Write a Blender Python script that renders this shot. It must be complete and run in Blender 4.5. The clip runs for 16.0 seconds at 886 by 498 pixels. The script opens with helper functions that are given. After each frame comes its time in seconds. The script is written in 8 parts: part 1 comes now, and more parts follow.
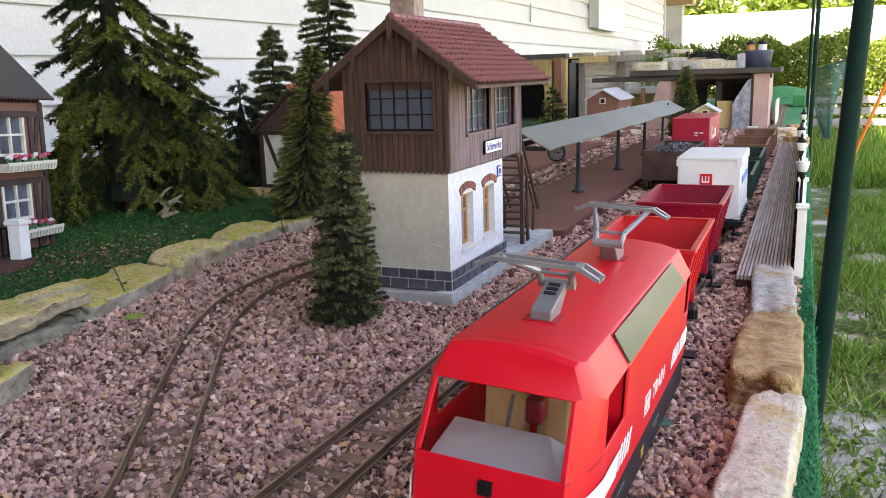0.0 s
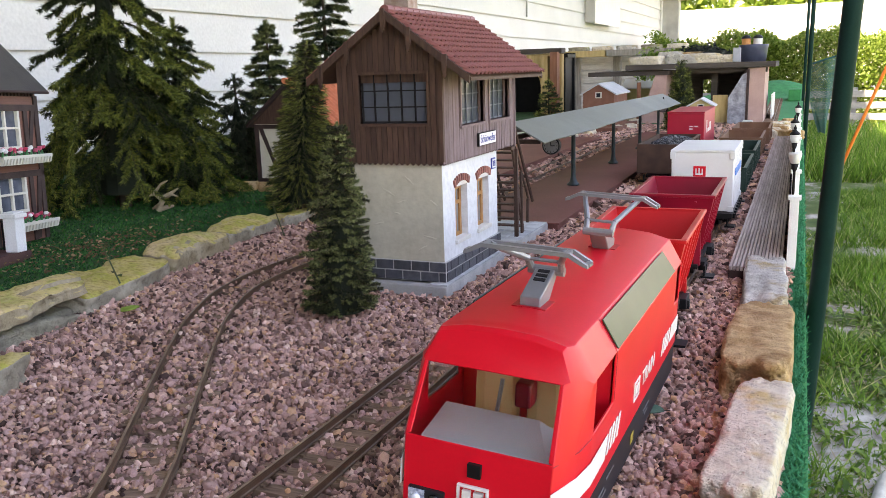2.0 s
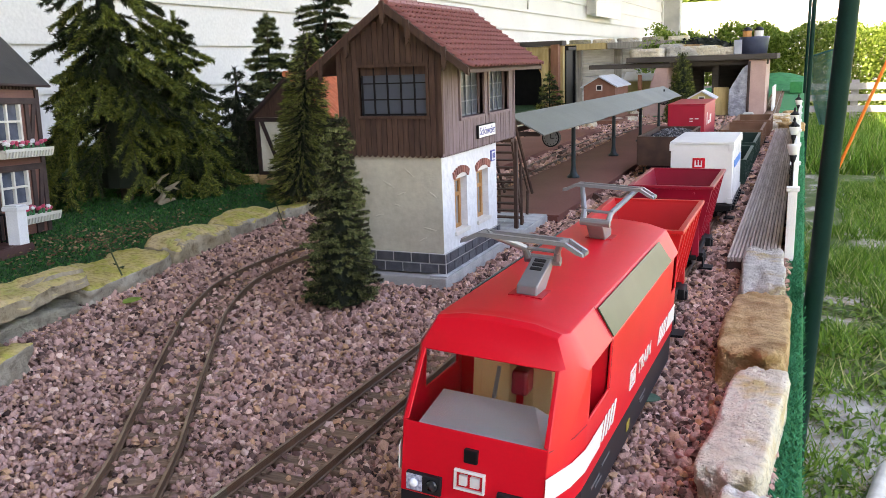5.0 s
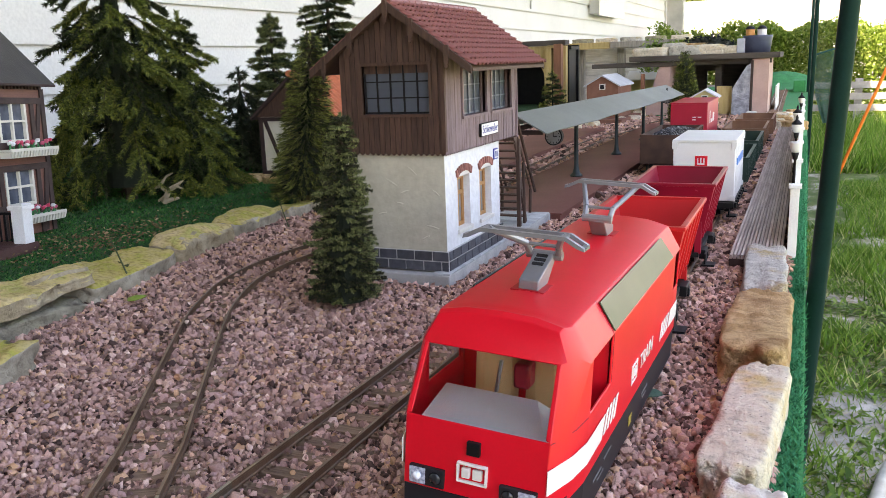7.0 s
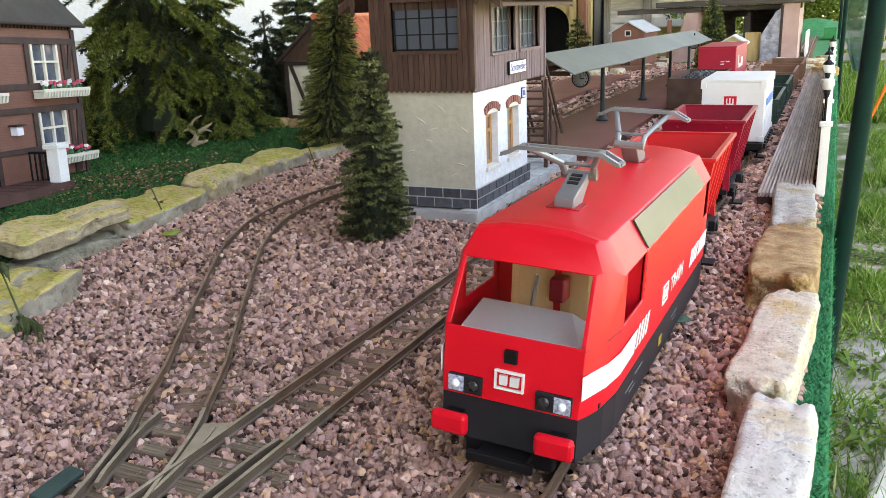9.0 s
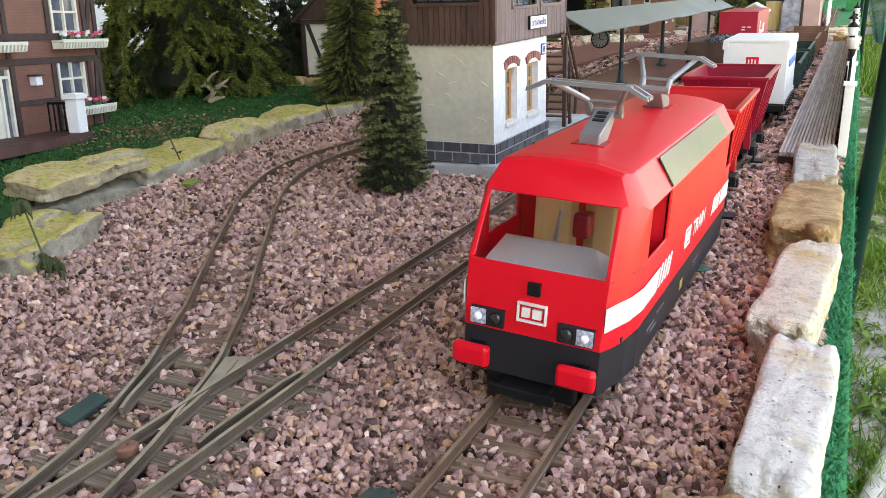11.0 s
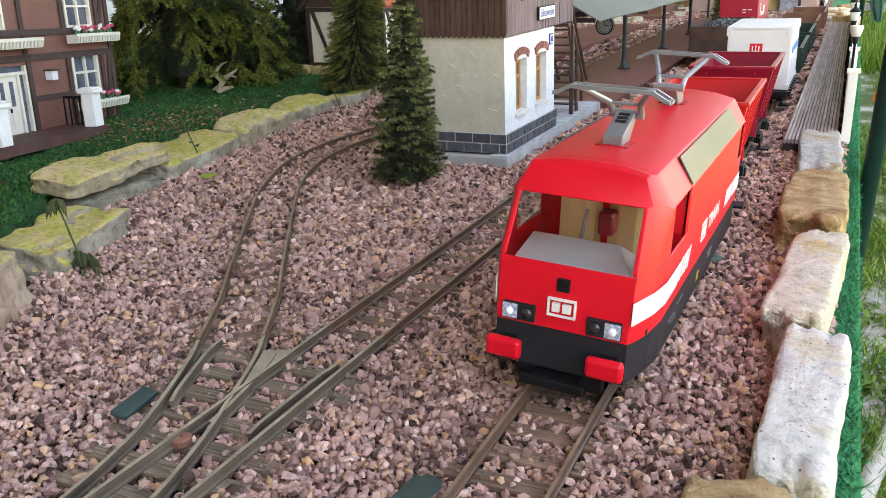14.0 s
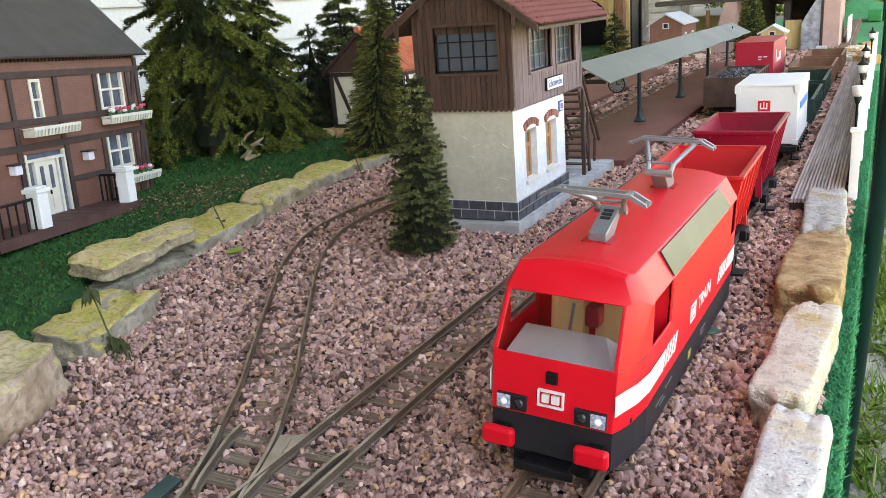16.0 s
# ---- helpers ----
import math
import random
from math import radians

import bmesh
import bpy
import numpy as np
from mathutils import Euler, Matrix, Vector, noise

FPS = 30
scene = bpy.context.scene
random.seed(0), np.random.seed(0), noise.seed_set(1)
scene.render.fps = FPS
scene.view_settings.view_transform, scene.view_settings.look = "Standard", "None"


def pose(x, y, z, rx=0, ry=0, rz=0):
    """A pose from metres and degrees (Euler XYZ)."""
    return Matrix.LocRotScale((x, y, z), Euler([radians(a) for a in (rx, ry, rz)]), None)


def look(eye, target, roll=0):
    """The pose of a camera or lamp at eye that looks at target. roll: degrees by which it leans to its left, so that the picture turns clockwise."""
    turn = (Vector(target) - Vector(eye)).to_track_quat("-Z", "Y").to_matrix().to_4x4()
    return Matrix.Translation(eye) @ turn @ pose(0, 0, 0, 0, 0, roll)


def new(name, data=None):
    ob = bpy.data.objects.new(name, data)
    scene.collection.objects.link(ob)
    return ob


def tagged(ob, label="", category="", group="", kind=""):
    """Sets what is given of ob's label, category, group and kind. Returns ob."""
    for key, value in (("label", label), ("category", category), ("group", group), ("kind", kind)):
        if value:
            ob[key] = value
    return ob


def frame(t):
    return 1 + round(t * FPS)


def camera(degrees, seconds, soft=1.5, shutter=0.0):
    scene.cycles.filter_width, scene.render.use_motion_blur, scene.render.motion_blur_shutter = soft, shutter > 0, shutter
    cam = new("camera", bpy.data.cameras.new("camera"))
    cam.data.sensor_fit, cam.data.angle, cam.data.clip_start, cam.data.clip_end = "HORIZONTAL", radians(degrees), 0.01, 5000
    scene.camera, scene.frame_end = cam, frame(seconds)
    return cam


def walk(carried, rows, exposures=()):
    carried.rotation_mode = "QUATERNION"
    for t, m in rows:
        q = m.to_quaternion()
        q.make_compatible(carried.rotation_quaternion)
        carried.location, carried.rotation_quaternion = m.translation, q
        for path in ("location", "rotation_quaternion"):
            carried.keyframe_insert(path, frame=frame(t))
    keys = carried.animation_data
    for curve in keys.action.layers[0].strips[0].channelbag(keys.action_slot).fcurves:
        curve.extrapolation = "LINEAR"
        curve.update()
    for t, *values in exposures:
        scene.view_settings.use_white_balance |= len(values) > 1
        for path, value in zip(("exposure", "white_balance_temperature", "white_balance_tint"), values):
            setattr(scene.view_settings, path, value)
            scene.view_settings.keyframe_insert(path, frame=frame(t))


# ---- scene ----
cam = camera(56.9, 16.0, soft=0.6)
PATH = [
    (0, (0.161, 0.17, 0.288), (-0.627, 1.96, -0.126), -1.7),
    (0.5, (0.163, 0.17, 0.286), (-0.619, 1.965, -0.124), -1.7),
    (1, (0.166, 0.168, 0.286), (-0.613, 1.963, -0.13), -1.7),
    (1.5, (0.167, 0.167, 0.285), (-0.616, 1.959, -0.138), -1.8),
    (2, (0.167, 0.166, 0.284), (-0.615, 1.958, -0.141), -1.8),
    (2.5, (0.167, 0.166, 0.284), (-0.616, 1.956, -0.143), -1.8),
    (3, (0.167, 0.163, 0.284), (-0.614, 1.953, -0.147), -1.9),
    (3.5, (0.169, 0.163, 0.284), (-0.613, 1.952, -0.15), -1.8),
    (4, (0.17, 0.163, 0.283), (-0.612, 1.952, -0.154), -1.9),
    (6.5, (0.174, 0.157, 0.283), (-0.616, 1.941, -0.158), -2.0),
    (7, (0.174, 0.157, 0.281), (-0.618, 1.94, -0.159), -2.1),
    (7.5, (0.172, 0.153, 0.277), (-0.622, 1.933, -0.174), -2.2),
    (8, (0.171, 0.149, 0.273), (-0.636, 1.913, -0.212), -2.5),
    (8.5, (0.171, 0.142, 0.267), (-0.649, 1.89, -0.254), -2.7),
    (9, (0.171, 0.137, 0.263), (-0.659, 1.872, -0.284), -2.4),
    (9.5, (0.17, 0.131, 0.256), (-0.666, 1.856, -0.314), -2.3),
    (12, (0.163, 0.125, 0.239), (-0.67, 1.829, -0.394), -1.0),
    (12.5, (0.16, 0.119, 0.241), (-0.658, 1.827, -0.403), -0.8),
    (13, (0.155, 0.113, 0.243), (-0.658, 1.82, -0.407), -1.1),
    (13.5, (0.153, 0.105, 0.248), (-0.664, 1.807, -0.413), -1.7),
    (14, (0.156, 0.101, 0.26), (-0.681, 1.795, -0.397), -2.3),
    (14.5, (0.167, 0.096, 0.282), (-0.707, 1.787, -0.331), -3.2),
    (15, (0.176, 0.093, 0.294), (-0.72, 1.787, -0.279), -3.8),
    (15.5, (0.185, 0.089, 0.304), (-0.721, 1.779, -0.264), -4.0),
    (16, (0.192, 0.089, 0.308), (-0.727, 1.773, -0.257), -4.4),
]
walk(cam, [(t, look(eye, target, roll)) for t, eye, target, roll in PATH],
     exposures=((0, 2.82, 8700, 24), (7.5, 2.85, 8800, 22), (9, 3.12, 9300, 17), (16, 3.12, 9300, 17)))

# sunny sky; an added, unseen roof keeps the layout in open shade, lit from the garden side
SUN_EL, SUN_AZ = radians(58), radians(202)
world = bpy.data.worlds.new("sky")
scene.world = world
world.use_nodes = True
wn = world.node_tree.nodes
sky = wn.new("ShaderNodeTexSky")
sky.sky_type, sky.sun_disc = "NISHITA", False
sky.sun_elevation, sky.sun_rotation = SUN_EL, SUN_AZ
wn["Background"].inputs["Strength"].default_value = 0.14
world.node_tree.links.new(sky.outputs["Color"], wn["Background"].inputs["Color"])
lamp = bpy.data.lights.new("sun", "SUN")
lamp.energy, lamp.angle, lamp.color = 4.2, radians(0.6), (1.0, 0.94, 0.84)
sun = new("sun", lamp)
sun.matrix_world = look((math.sin(SUN_AZ) * 9, math.cos(SUN_AZ) * 9, 9 * math.tan(SUN_EL)), (0, 0, 0))

# ---- small library ----
def tree_of(name):
    m = bpy.data.materials.new(name)
    m.use_nodes = True
    n = m.node_tree.nodes
    return m, n, m.node_tree.links, n["Principled BSDF"]


def ramp_of(n, stops):
    r = n.new("ShaderNodeValToRGB")
    e = r.color_ramp.elements
    while len(e) < len(stops):
        e.new(0.5)
    for el, (p, c) in zip(e, stops):
        el.position, el.color = p, (*c, 1)
    return r


def paint(name, a, b, size=0.02, rough=0.6, bump=0.15, fine=0.002, metal=0.0, vary=0.0, stretch=(1, 1, 1), island=0.0, spec=0.4, coat=0.0):
    """Two-tone surface: large stains between colours a and b, fine grain in colour and relief; vary tints each object, island each loose piece."""
    m, n, l, p = tree_of(name)
    tc = n.new("ShaderNodeTexCoord")
    mp = n.new("ShaderNodeMapping")
    mp.inputs["Scale"].default_value = stretch
    l.new(tc.outputs["Object"], mp.inputs["Vector"])
    big = n.new("ShaderNodeTexNoise")
    big.inputs["Scale"].default_value, big.inputs["Detail"].default_value = 1 / size, 5
    sm = n.new("ShaderNodeTexNoise")
    sm.inputs["Scale"].default_value, sm.inputs["Detail"].default_value = 1 / fine, 3
    for t in (big, sm):
        l.new(mp.outputs["Vector"], t.inputs["Vector"])
    r = ramp_of(n, [(0.3, a), (0.7, b)])
    l.new(big.outputs["Fac"], r.inputs["Fac"])
    hs = n.new("ShaderNodeHueSaturation")
    l.new(r.outputs["Color"], hs.inputs["Color"])
    ma = n.new("ShaderNodeMath")
    ma.operation = "MULTIPLY_ADD"
    ma.inputs[1].default_value, ma.inputs[2].default_value = (0.35, 0.82) if bump else (0.1, 0.95)
    l.new(sm.outputs["Fac"], ma.inputs[0])
    val = ma.outputs[0]
    for amount, node, sock in ((vary, "ShaderNodeObjectInfo", "Random"), (island, "ShaderNodeNewGeometry", "Random Per Island")):
        if amount:
            o = n.new(node)
            k = n.new("ShaderNodeMath")
            k.operation = "MULTIPLY_ADD"
            k.inputs[1].default_value, k.inputs[2].default_value = 2 * amount, 1 - amount
            l.new(o.outputs[sock], k.inputs[0])
            q = n.new("ShaderNodeMath")
            q.operation = "MULTIPLY"
            l.new(val, q.inputs[0])
            l.new(k.outputs[0], q.inputs[1])
            val = q.outputs[0]
    l.new(val, hs.inputs["Value"])
    l.new(hs.outputs["Color"], p.inputs["Base Color"])
    p.inputs["Roughness"].default_value, p.inputs["Metallic"].default_value = rough, metal
    p.inputs["Specular IOR Level"].default_value = spec
    p.inputs["Coat Weight"].default_value = coat
    if bump:
        bp = n.new("ShaderNodeBump")
        bp.inputs["Strength"].default_value, bp.inputs["Distance"].default_value = bump, fine
        l.new(sm.outputs["Fac"], bp.inputs["Height"])
        l.new(bp.outputs["Normal"], p.inputs["Normal"])
    return m


def pieces(name, stops, rough=0.85, fine=0.002, bump=0.4):
    """Each loose piece takes its own colour from the ramp."""
    m, n, l, p = tree_of(name)
    g = n.new("ShaderNodeNewGeometry")
    r = ramp_of(n, stops)
    l.new(g.outputs["Random Per Island"], r.inputs["Fac"])
    tc = n.new("ShaderNodeTexCoord")
    sm = n.new("ShaderNodeTexNoise")
    sm.inputs["Scale"].default_value, sm.inputs["Detail"].default_value = 1 / fine, 4
    l.new(tc.outputs["Object"], sm.inputs["Vector"])
    big = n.new("ShaderNodeTexNoise")
    big.inputs["Scale"].default_value = 9
    l.new(tc.outputs["Object"], big.inputs["Vector"])
    hs = n.new("ShaderNodeHueSaturation")
    l.new(r.outputs["Color"], hs.inputs["Color"])
    ad = n.new("ShaderNodeMath")
    ad.operation = "ADD"
    l.new(sm.outputs["Fac"], ad.inputs[0])
    l.new(big.outputs["Fac"], ad.inputs[1])
    ma = n.new("ShaderNodeMath")
    ma.operation = "MULTIPLY_ADD"
    ma.inputs[1].default_value, ma.inputs[2].default_value = 0.5, 0.5
    l.new(ad.outputs[0], ma.inputs[0])
    l.new(ma.outputs[0], hs.inputs["Value"])
    l.new(hs.outputs["Color"], p.inputs["Base Color"])
    p.inputs["Roughness"].default_value = rough
    p.inputs["Specular IOR Level"].default_value = 0.25
    if bump:
        bp = n.new("ShaderNodeBump")
        bp.inputs["Strength"].default_value, bp.inputs["Distance"].default_value = bump, fine
        l.new(sm.outputs["Fac"], bp.inputs["Height"])
        l.new(bp.outputs["Normal"], p.inputs["Normal"])
    return m


def leafy(name, stops, rough=0.55, through_light=0.4, bump=0):
    """Thin leaves that let some light through; each leaf takes its own colour."""
    m = pieces(name, stops, rough, 0.004, 0)
    n, l = m.node_tree.nodes, m.node_tree.links
    p = n["Principled BSDF"]
    tr = n.new("ShaderNodeBsdfTranslucent")
    l.new(p.inputs["Base Color"].links[0].from_socket, tr.inputs["Color"])
    mix = n.new("ShaderNodeMixShader")
    mix.inputs["Fac"].default_value = through_light
    l.new(p.outputs["BSDF"], mix.inputs[1])
    l.new(tr.outputs["BSDF"], mix.inputs[2])
    l.new(mix.outputs["Shader"], n["Material Output"].inputs["Surface"])
    return m


def glass(name, tint=(0.9, 0.95, 0.95), rough=0.03):
    m, n, l, p = tree_of(name)
    p.inputs["Base Color"].default_value = (*tint, 1)
    p.inputs["Roughness"].default_value = rough
    p.inputs["Transmission Weight"].default_value = 1.0
    p.inputs["IOR"].default_value = 1.3
    return m


def mesh_of(name, bm):
    me = bpy.data.meshes.new(name)
    bm.normal_update()
    bm.to_mesh(me)
    bm.free()
    return me


def part(name, bm, material, parent, label="", smooth=False):
    me = mesh_of(name, bm)
    me.materials.append(material)
    if smooth:
        me.polygons.foreach_set("use_smooth", [True] * len(me.polygons))
    ob = new(name, me)
    ob.parent = parent
    return tagged(ob, label)


def thing(name, label, category, m=None, group="", kind=""):
    ob = new(name)
    ob.empty_display_size = 0.02
    ob.matrix_basis = m if m is not None else Matrix()
    return tagged(ob, label, category, group, kind)


def solo(name, bm, material, label, category="", kind="", group="", m=None, smooth=False):
    ob = part(name, bm, material, None, "", smooth)
    if m is not None:
        ob.matrix_basis = m
    return tagged(ob, label, category, group, kind)


def box(bm, x0, x1, y0, y1, z0, z1, bevel=0.0, m=None):
    v = [bm.verts.new(c) for c in ((x0, y0, z0), (x1, y0, z0), (x1, y1, z0), (x0, y1, z0), (x0, y0, z1), (x1, y0, z1), (x1, y1, z1), (x0, y1, z1))]
    f = [bm.faces.new([v[i] for i in q]) for q in ((0, 3, 2, 1), (4, 5, 6, 7), (0, 1, 5, 4), (1, 2, 6, 5), (2, 3, 7, 6), (3, 0, 4, 7))]
    if m is not None:
        for a in v:
            a.co = m @ a.co
    if bevel:
        ed = list({e for q in f for e in q.edges})
        bmesh.ops.bevel(bm, geom=ed, offset=bevel, segments=2, profile=0.5, affect="EDGES")
    return bm


def boxes(*args, bevel=0.0):
    bm = bmesh.new()
    for a in args:
        box(bm, *a, bevel=bevel)
    return bm


def prism(bm, poly, axis, a, b):
    """Extrude a closed polygon (pairs in the other two axes, in x y z order) from a to b along axis."""
    def at(p, t):
        c = list(p)
        c.insert("xyz".index(axis), t)
        return c
    lo = [bm.verts.new(at(p, a)) for p in poly]
    hi = [bm.verts.new(at(p, b)) for p in poly]
    k = len(poly)
    fs = [bm.faces.new(lo[::-1]), bm.faces.new(hi)]
    fs += [bm.faces.new((lo[i], lo[(i + 1) % k], hi[(i + 1) % k], hi[i])) for i in range(k)]
    bmesh.ops.recalc_face_normals(bm, faces=fs)
    return bm


def rod(bm, a, b, r, r2=None, seg=8, caps=True):
    a, b = Vector(a), Vector(b)
    r2 = r if r2 is None else r2
    q = (b - a).to_track_quat("Z", "Y")
    rings = []
    for c, s in ((a, r), (b, r2)):
        rings.append([bm.verts.new(c + q @ Vector((s * math.cos(2 * math.pi * i / seg), s * math.sin(2 * math.pi * i / seg), 0))) for i in range(seg)])
    for i in range(seg):
        bm.faces.new((rings[0][i], rings[0][(i + 1) % seg], rings[1][(i + 1) % seg], rings[1][i]))
    if caps:
        bm.faces.new(rings[0][::-1])
        bm.faces.new(rings[1])
    return bm


def lathe(bm, profile, seg=14, at=(0, 0, 0)):
    rings = []
    for r, z in profile:
        rings.append([bm.verts.new((at[0] + r * math.cos(2 * math.pi * i / seg), at[1] + r * math.sin(2 * math.pi * i / seg), at[2] + z)) for i in range(seg)])
    for p, q in zip(rings, rings[1:]):
        for i in range(seg):
            bm.faces.new((p[i], p[(i + 1) % seg], q[(i + 1) % seg], q[i]))
    bm.faces.new(rings[0][::-1])
    bm.faces.new(rings[-1])
    return bm


def grid_mesh(name, verts, faces, material):
    me = bpy.data.meshes.new(name)
    me.from_pydata(verts, [], faces)
    me.materials.append(material)
    me.update()
    return me


def writing(text, size, material, parent, m, name="lettering", thick=0.0002, squeeze=1.0):
    cu = bpy.data.curves.new(name, "FONT")
    cu.body, cu.size, cu.extrude = text, size, thick
    cu.align_x, cu.align_y = "CENTER", "CENTER"
    tmp = bpy.data.objects.new(name, cu)
    me = bpy.data.meshes.new_from_object(tmp)
    bpy.data.objects.remove(tmp)
    me.materials.append(material)
    ob = new(name, me)
    ob.parent = parent
    ob.matrix_basis = m @ Matrix.Diagonal((squeeze, 1, 1, 1))
    return ob

# ---- materials ----
GRAVEL = pieces("crushed_stone", [(0.0, (0.06, 0.034, 0.029)), (0.13, (0.195, 0.11, 0.091)), (0.28, (0.405, 0.237, 0.194)), (0.42, (0.59, 0.358, 0.311)), (0.52, (0.34, 0.19, 0.154)), (0.64, (0.66, 0.396, 0.308)), (0.76, (0.505, 0.321, 0.298)), (0.85, (0.645, 0.37, 0.2)), (0.94, (0.73, 0.48, 0.393)), (1.0, (0.82, 0.59, 0.485))], fine=0.0009, bump=1.0)
# near-black, so the gaps between gravel stones carry painted shade
GAP_SHADE_BED = paint("gap_shade_bed", (0.012, 0.008, 0.007), (0.035, 0.022, 0.019), 0.03, 0.95, 0.8, 0.004)
RAIL = paint("weathered_rail", (0.085, 0.045, 0.027), (0.15, 0.087, 0.054), 0.04, 0.5, 0.2, 0.002)
SLEEPER = paint("brown_sleeper", (0.13, 0.078, 0.05), (0.31, 0.2, 0.135), 0.008, 0.85, 0.6, 0.0015, vary=0.2, stretch=(0.35, 5, 1))
SIDING = paint("white_siding", (0.64, 0.64, 0.63), (0.72, 0.72, 0.7), 0.4, 0.5, 0.05, 0.01)
SHADED_STUCCO = paint("shaded_cream_stucco", (0.46, 0.43, 0.335), (0.54, 0.51, 0.4), 0.04, 0.8, 0.12, 0.009)
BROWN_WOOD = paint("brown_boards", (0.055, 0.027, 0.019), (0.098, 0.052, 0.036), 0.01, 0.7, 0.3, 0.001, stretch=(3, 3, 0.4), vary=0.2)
RED_TILE = paint("red_roof_tile", (0.2, 0.07, 0.062), (0.29, 0.108, 0.096), 0.02, 0.5, 0.1, 0.002, vary=0.06)
SLAB = paint("grey_slab", (0.33, 0.335, 0.32), (0.46, 0.465, 0.445), 0.03, 0.8, 0.3, 0.002)
DARK_BRICK = paint("dark_plinth", (0.05, 0.055, 0.065), (0.09, 0.095, 0.11), 0.01, 0.6, 0.4, 0.0015, vary=0.25)
PLATFORM = paint("red_brown_platform", (0.165, 0.06, 0.048), (0.225, 0.086, 0.07), 0.15, 0.5, 0.08, 0.004, spec=0.12)
CANOPY = paint("grey_green_canopy", (0.14, 0.155, 0.138), (0.185, 0.2, 0.178), 0.15, 0.45, 0.1, 0.004)
GREEN_IRON = paint("dark_green_iron", (0.02, 0.045, 0.045), (0.03, 0.065, 0.06), 0.03, 0.4, 0.05)
COLUMN_IRON = paint("blackish_green_iron", (0.01, 0.021, 0.023), (0.016, 0.032, 0.034), 0.03, 0.4, 0.05)
POLE_GREEN = paint("green_plastic_coat", (0.005, 0.028, 0.025), (0.008, 0.038, 0.034), 0.05, 0.5, 0.05, spec=0.12)
GRASS_MAT = paint("green_turf", (0.006, 0.042, 0.01), (0.018, 0.085, 0.02), 0.02, 0.9, 0.8, 0.003)
CARPET = paint("green_carpet", (0.01, 0.17, 0.055), (0.02, 0.26, 0.085), 0.05, 0.9, 0.8, 0.003)
RED = paint("red_plastic", (0.64, 0.003, 0.014), (0.7, 0.004, 0.018), 0.05, 0.42, 0.0, 0.002, spec=0.42)
DARK_RED = paint("crimson_plastic", (0.24, 0.004, 0.02), (0.3, 0.006, 0.026), 0.05, 0.35, 0.0)
CHARCOAL = paint("charcoal_plastic", (0.014, 0.014, 0.017), (0.022, 0.022, 0.026), 0.05, 0.5, 0.0, spec=0.2)
BLACK = paint("black_plastic", (0.005, 0.005, 0.006), (0.01, 0.01, 0.011), 0.03, 0.5, 0.0, spec=0.2)
WHITE = paint("white_plastic", (0.66, 0.66, 0.65), (0.72, 0.72, 0.71), 0.05, 0.4, 0.0)
SILVER = paint("grey_silver_plastic", (0.2, 0.21, 0.23), (0.27, 0.28, 0.3), 0.03, 0.35, 0.0, metal=0.4)
TIMBER = paint("dark_timber", (0.035, 0.02, 0.018), (0.06, 0.035, 0.03), 0.02, 0.7, 0.3, 0.001)
BRICK_BROWN = paint("brown_brick_wall", (0.2, 0.085, 0.055), (0.26, 0.115, 0.075), 0.03, 0.75, 0.2, 0.002)
SLATE = paint("grey_slate_roof", (0.05, 0.048, 0.046), (0.075, 0.07, 0.066), 0.03, 0.6, 0.3, 0.003)
# inner needle colours hold the shade inside the crowns; tips are paler
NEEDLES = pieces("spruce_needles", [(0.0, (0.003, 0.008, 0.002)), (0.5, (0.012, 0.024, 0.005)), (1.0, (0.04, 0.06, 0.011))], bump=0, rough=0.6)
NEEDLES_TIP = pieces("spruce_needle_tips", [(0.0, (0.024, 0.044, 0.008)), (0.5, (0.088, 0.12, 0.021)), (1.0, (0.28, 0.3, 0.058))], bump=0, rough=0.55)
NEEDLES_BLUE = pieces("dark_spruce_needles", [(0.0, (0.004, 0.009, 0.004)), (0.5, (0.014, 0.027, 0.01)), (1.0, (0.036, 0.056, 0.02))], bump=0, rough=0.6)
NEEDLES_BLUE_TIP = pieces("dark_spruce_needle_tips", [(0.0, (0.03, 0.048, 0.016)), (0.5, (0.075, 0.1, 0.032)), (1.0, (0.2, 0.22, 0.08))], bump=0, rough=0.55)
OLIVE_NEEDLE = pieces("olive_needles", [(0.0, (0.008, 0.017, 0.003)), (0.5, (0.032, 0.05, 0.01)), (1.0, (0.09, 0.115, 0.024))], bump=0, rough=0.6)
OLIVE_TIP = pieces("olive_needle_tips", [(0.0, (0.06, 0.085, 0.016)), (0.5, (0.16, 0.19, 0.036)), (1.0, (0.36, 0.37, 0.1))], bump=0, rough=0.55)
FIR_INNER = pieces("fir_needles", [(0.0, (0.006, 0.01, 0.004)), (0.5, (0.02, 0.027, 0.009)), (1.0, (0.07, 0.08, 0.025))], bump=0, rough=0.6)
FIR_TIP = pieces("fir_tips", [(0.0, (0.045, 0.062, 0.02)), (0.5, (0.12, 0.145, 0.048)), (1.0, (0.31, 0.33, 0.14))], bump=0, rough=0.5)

# ---- the setting ----
rng = np.random.default_rng(7)
FLOOR_Z = -0.58


def wavy(x0, x1, y0, y1, nx, ny, height, name, material, label, category, kind="structure"):
    xs, ys = np.linspace(x0, x1, nx), np.linspace(y0, y1, ny)
    verts = [(x, y, height(x, y)) for y in ys for x in xs]
    faces = [(j * nx + i, j * nx + i + 1, (j + 1) * nx + i + 1, (j + 1) * nx + i) for j in range(ny - 1) for i in range(nx - 1)]
    me = grid_mesh(name, verts, faces, material)
    me.polygons.foreach_set("use_smooth", [True] * len(me.polygons))
    return tagged(new(name, me), label, category, "", kind)


